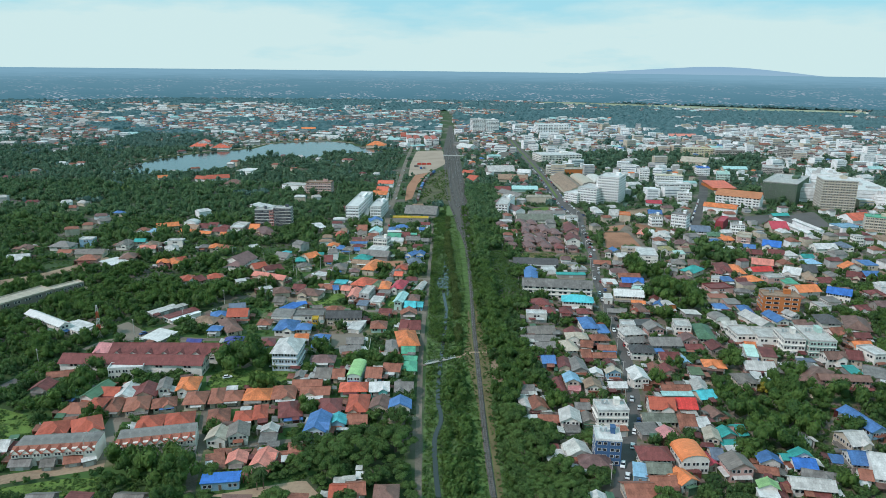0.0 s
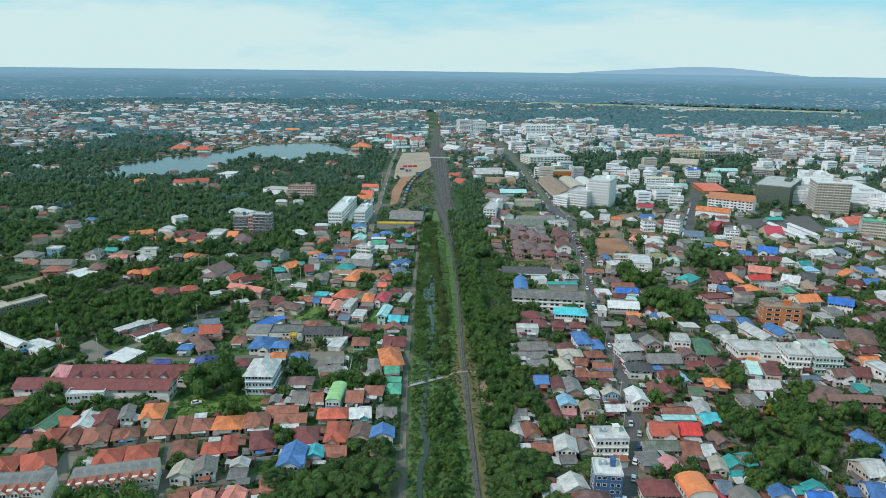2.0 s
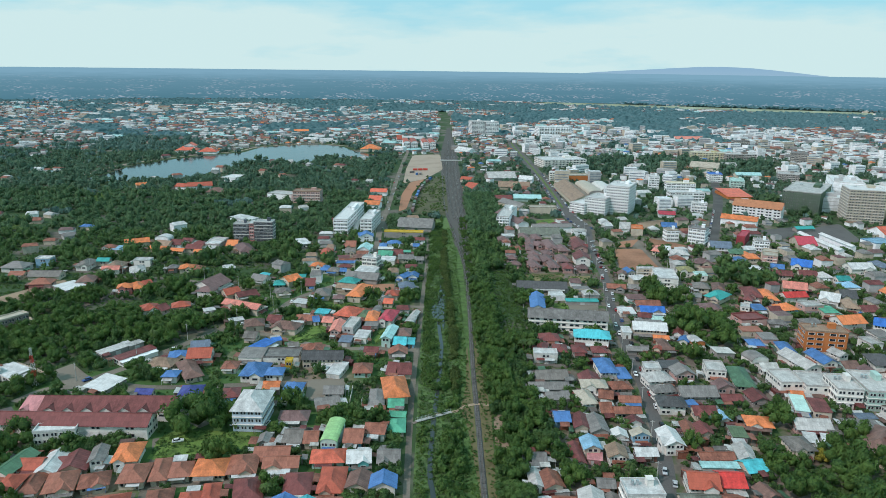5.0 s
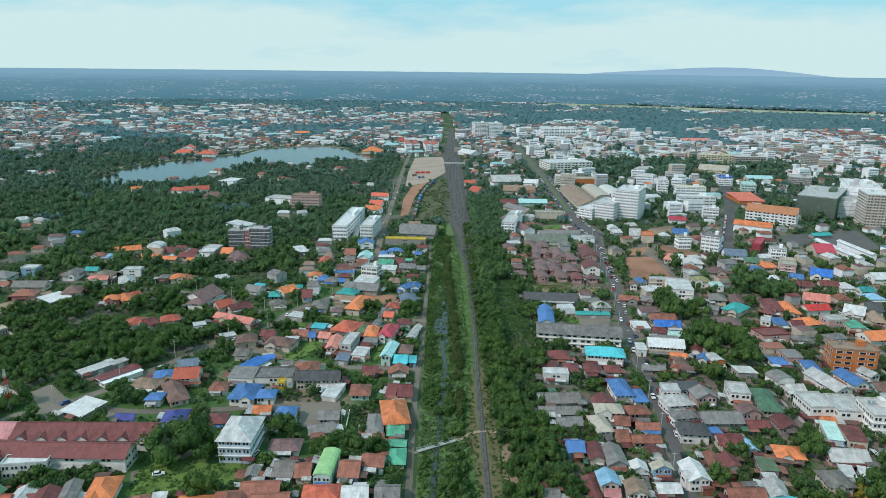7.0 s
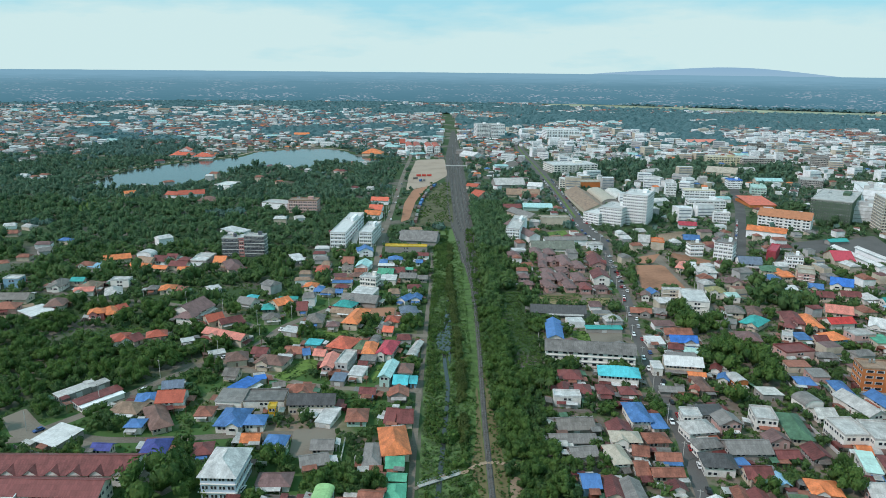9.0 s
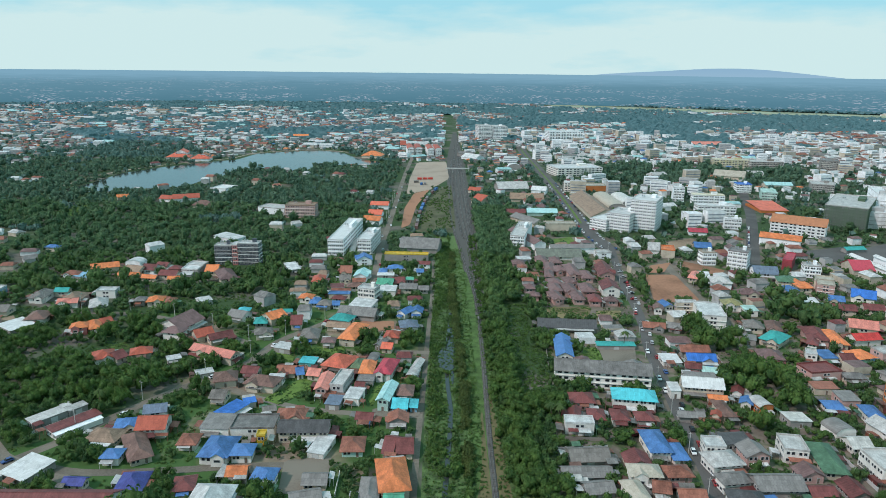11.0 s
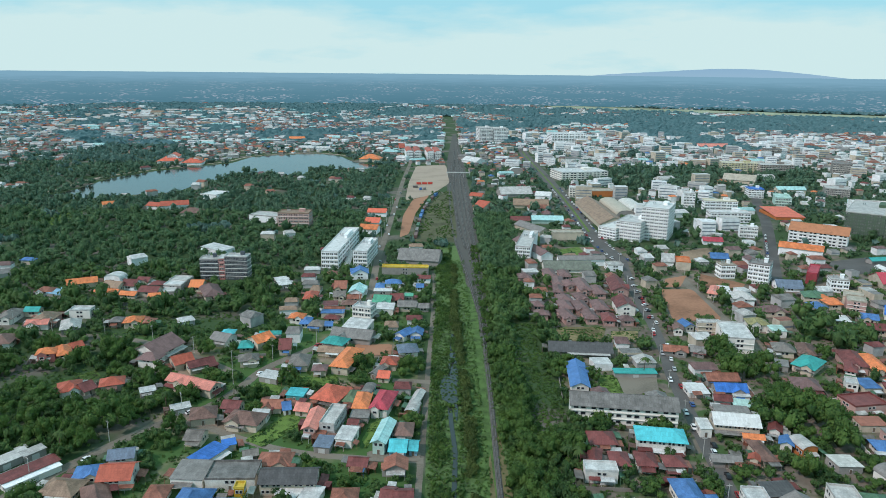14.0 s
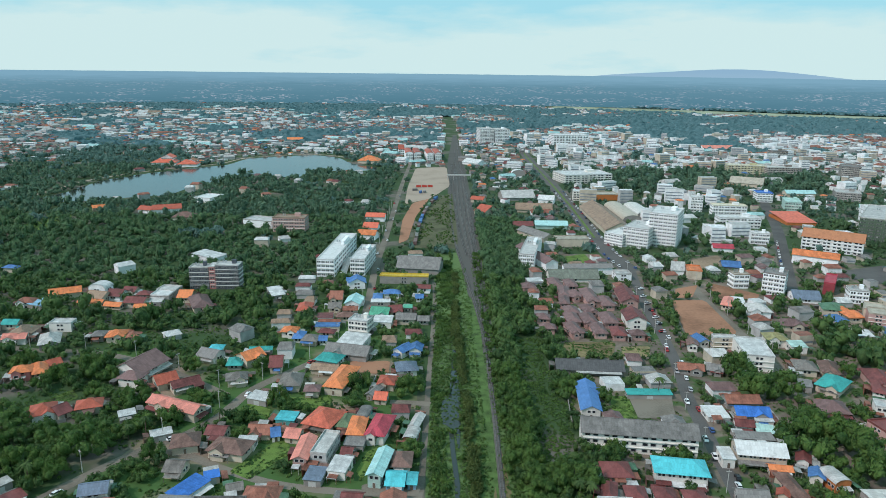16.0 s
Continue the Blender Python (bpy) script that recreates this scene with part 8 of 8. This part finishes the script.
COLOURS = ["white", "white", "silver", "black", "white", "silver", "red", "blue"]
STREET = [l for l, w in ROADS if w in (5.8, 4.9)]
for line, gap, cnt in ((STREET[0], 11, 34), (STREET[1], 42, 16)):
    for x, y, h in along(line, 12, gap, 0, cnt):
        s = rc.choice((-1.7, 1.7, 2.4))
        x += s
        car(x, y + rc.uniform(-4, 4), h + (180 if s < 0 else 0), rc.choice(COLOURS), "on an asphalt street")
for line, width in ROADS:
    if width == 15:
        for s in (-5.5, 5.5):
            for x, y, h in along(line, 8, 13, s, 26):
                car(x, y + rc.uniform(-5, 5), h, rc.choice(COLOURS), "beside the wide boulevard")
    if width == 10:
        for x, y, h in along(line, 8, 11, 3, 14):
            car(x, y, h, rc.choice(COLOURS), "in the busy town street")
for x, y, h in ((-96.0, 290.0, 20), (-78.5, 303.5, 80), (-72.0, 303.5, 82), (-65.5, 304.0, 78)):
    car(x, y, h, "white", "beside a house")
for i, (x, y) in enumerate(((130.5, 610), (127.6, 594), (126.2, 580), (125.1, 568), (123.7, 555), (122.5, 545), (120.6, 533))):
    car(x + 2.5, y, 25, COLOURS[i], "beside the street under trees")


# ---- poles ----
def pole_meshes():
    bm = bmesh.new()
    bmesh.ops.create_cone(bm, cap_ends=True, segments=8, radius1=.17, radius2=.10, depth=9, matrix=Matrix.Translation((0, 0, 4.5)))
    pole = mesh_of("pole", bm, M["pole"])
    bm = bmesh.new()
    cube(bm, -1.0, 1.0, -.06, .06, 8.3, 8.45)
    arm = mesh_of("crossarm", bm, M["pole"])
    bm = bmesh.new()
    cube(bm, -.06, .06, -.06, .06, 0, .25)
    return pole, arm, mesh_of("insulator", bm, M["door"])


PP, PA, PI = pole_meshes()
count = 0
for line, width in ROADS:
    if width in (5.8, 4.9, 4.5, 6) and count < 95:
        for x, y, h in along(line, 6, 30, width / 2 + .9, 26):
            if not in_view(x, y) or y > 900:
                continue
            ob = new("power_pole")
            ob.matrix_world = pose(x, y, 0, 0, 0, h + 90)
            tagged(ob, "grey concrete power pole with a crossarm beside a road", "power pole", "power poles")
            child("pole", PP, ob, Matrix())
            arm = child("crossarm", PA, ob, Matrix())
            for sx in (-.85, .85):
                child("insulator", PI, arm, local(sx, 0, 8.45))
            count += 1


# ---- radio mast ----
ob = new("radio_mast")
ob.matrix_world = pose(-176.6, 337.0, 0)
tagged(ob, "red and white lattice radio mast in a compound", "radio mast")
for lvl in range(5):
    bm = bmesh.new()
    z0, z1 = lvl * 3.6, lvl * 3.6 + 3.6
    r0, r1 = .9 - lvl * .12, .9 - (lvl + 1) * .12
    corners = [(1, 1), (-1, 1), (-1, -1), (1, -1)]
    for i, (sx, sy) in enumerate(corners):
        nx_, ny_ = corners[(i + 1) % 4]
        for p0, p1 in (((sx * r0, sy * r0, z0), (sx * r1, sy * r1, z1)), ((sx * r0, sy * r0, z0), (nx_ * r1, ny_ * r1, z1)), ((sx * r1, sy * r1, z1), (nx_ * r1, ny_ * r1, z1))):
            d = Vector(p1) - Vector(p0)
            bmesh.ops.create_cone(bm, cap_ends=True, segments=5, radius1=.07, radius2=.07, depth=d.length, matrix=Matrix.Translation((Vector(p0) + Vector(p1)) / 2) @ d.to_track_quat("Z", "Y").to_matrix().to_4x4())
    part("lattice", bm, M["redpaint"] if lvl % 2 else M["winframe"], ob, "red lattice section" if lvl % 2 else "white lattice section")

# ---- wagons on the siding ----
bm = bmesh.new()
cube(bm, -6.2, 6.2, -1.35, 1.35, 1.05, 1.3)
for i in range(9):
    cube(bm, -6.1 + i * 1.5, -6.0 + i * 1.5, -1.42, -1.35, 1.3, 3.5)
    cube(bm, -6.1 + i * 1.5, -6.0 + i * 1.5, 1.35, 1.42, 1.3, 3.5)
cube(bm, -6.15, 6.15, -1.35, 1.35, 1.3, 3.6)
WB_ = mesh_of("body", bm, M["rail"])
bm = bmesh.new()
cube(bm, -1.3, 1.3, -.9, .9, .55, 1.05)
BOGIE = mesh_of("bogie", bm, M["tyre"])
WAGON = {"brown": ROOF["mauve"], "blue": ROOF["blue"], "green": ROOF["green"], "grey": ROOF["grey"]}
for i in range(11):
    t = i / 10
    x, y = -21.4 + 3.0 * t + 12.5 * t ** 3, 727 + 200 * t
    ob = new("freight_wagon")
    ob.matrix_world = pose(x, y, 0, 0, 0, 89 - 10 * t * t)
    cname = ("brown", "grey", "green", "brown", "blue", "blue")[i % 6]
    tagged(ob, f"{cname} covered freight wagon standing on a siding", "freight wagon", "freight wagons")
    me = WB_.copy()
    me.materials[0] = WAGON[cname]
    child("body", me, ob, Matrix())
    for sx in (-4.2, 4.2):
        child("bogie", BOGIE, ob, local(sx, 0, 0))

# ---- footbridge over the canal ----
ob = new("footbridge")
a, b = Vector((-5.5, 306.2, 0)), Vector((9.0, 314.4, 0))
ob.matrix_world = pose(*((a + b) / 2), 0, 0, math.degrees(math.atan2((b - a).y, (b - a).x)))
tagged(ob, "narrow grey concrete footbridge with railings over the canal", "footbridge")
half = (b - a).length / 2
bm = bmesh.new()
cube(bm, -half, half, -.8, .8, .45, .65)
for sx in (-half * .5, 0, half * .5):
    cube(bm, sx - .15, sx + .15, -.7, .7, 0, .45)
part("deck", bm, M["pole"], ob)
bm = bmesh.new()
cube(bm, -half, half, -.03, .03, .95, 1.02)
cube(bm, -half, half, -.03, .03, .55, .6)
for i in range(9):
    cube(bm, -half + i * half / 4 - .04, -half + i * half / 4 + .04, -.04, .04, 0, 1.0)
RAILING = mesh_of("railing", bm, M["winframe"])
for sy in (-.74, .74):
    child("railing", RAILING, ob, local(0, sy, .65))

# ---- footbridge over the station tracks ----
ob = new("station_footbridge")
ob.matrix_world = pose(23.5, 1070, 0)
tagged(ob, "long white steel footbridge across the station tracks", "footbridge")
bm = bmesh.new()
cube(bm, -16, 16, -1.2, 1.2, 6.0, 6.4)
part("deck", bm, M["pole"], ob)
bm = bmesh.new()
cube(bm, -16, 16, -.05, .05, 0, 1.1)
PARAPET = mesh_of("parapet", bm, M["winframe"])
for sy in (-1.15, 1.15):
    child("parapet", PARAPET, ob, local(0, sy, 6.4))
bm = bmesh.new()
cube(bm, -.25, .25, -.9, .9, 0, 6.0)
PIER = mesh_of("pier", bm, M["pole"])
for sx in (-15, -7, 7, 15):
    child("pier", PIER, ob, local(sx, 0, 0))

# ---- containers in the station yard ----
bm = bmesh.new()
cube(bm, -3, 3, -1.2, 1.2, .12, 2.6)
for i in range(11):
    for sy in (-1.26, 1.2):
        cube(bm, -2.8 + i * .55, -2.6 + i * .55, sy, sy + .06, .2, 2.5)
BOX = mesh_of("body", bm, M["redpaint"])
bm = bmesh.new()
for sy in (-1.15, .03):
    cube(bm, 3, 3.05, sy, sy + 1.12, .2, 2.5)
LEAVES = mesh_of("doors", bm, M["rail"])
for i, (x, y, turn, cname) in enumerate([(-27.5, 1009, 4, "red"), (-20.5, 1010, 4, "red"), (-13.5, 1011, 5, "red"), (-31.0, 984, 12, "grey"), (-24.0, 968, 80, "blue"), (-19.5, 970, 84, "grey")]):
    ob = new("shipping_container")
    ob.matrix_world = pose(x, y, LEVEL[0] + .01, 0, 0, turn)
    tagged(ob, f"{cname} ribbed shipping container standing in the sandy yard", "container", "containers in the yard")
    me = BOX.copy()
    me.materials[0] = {"red": M["redpaint"], "grey": ROOF["grey"], "blue": ROOF["blue"]}[cname]
    child("body", me, ob, Matrix())
    child("doors", LEAVES, ob, Matrix(), "steel double doors")
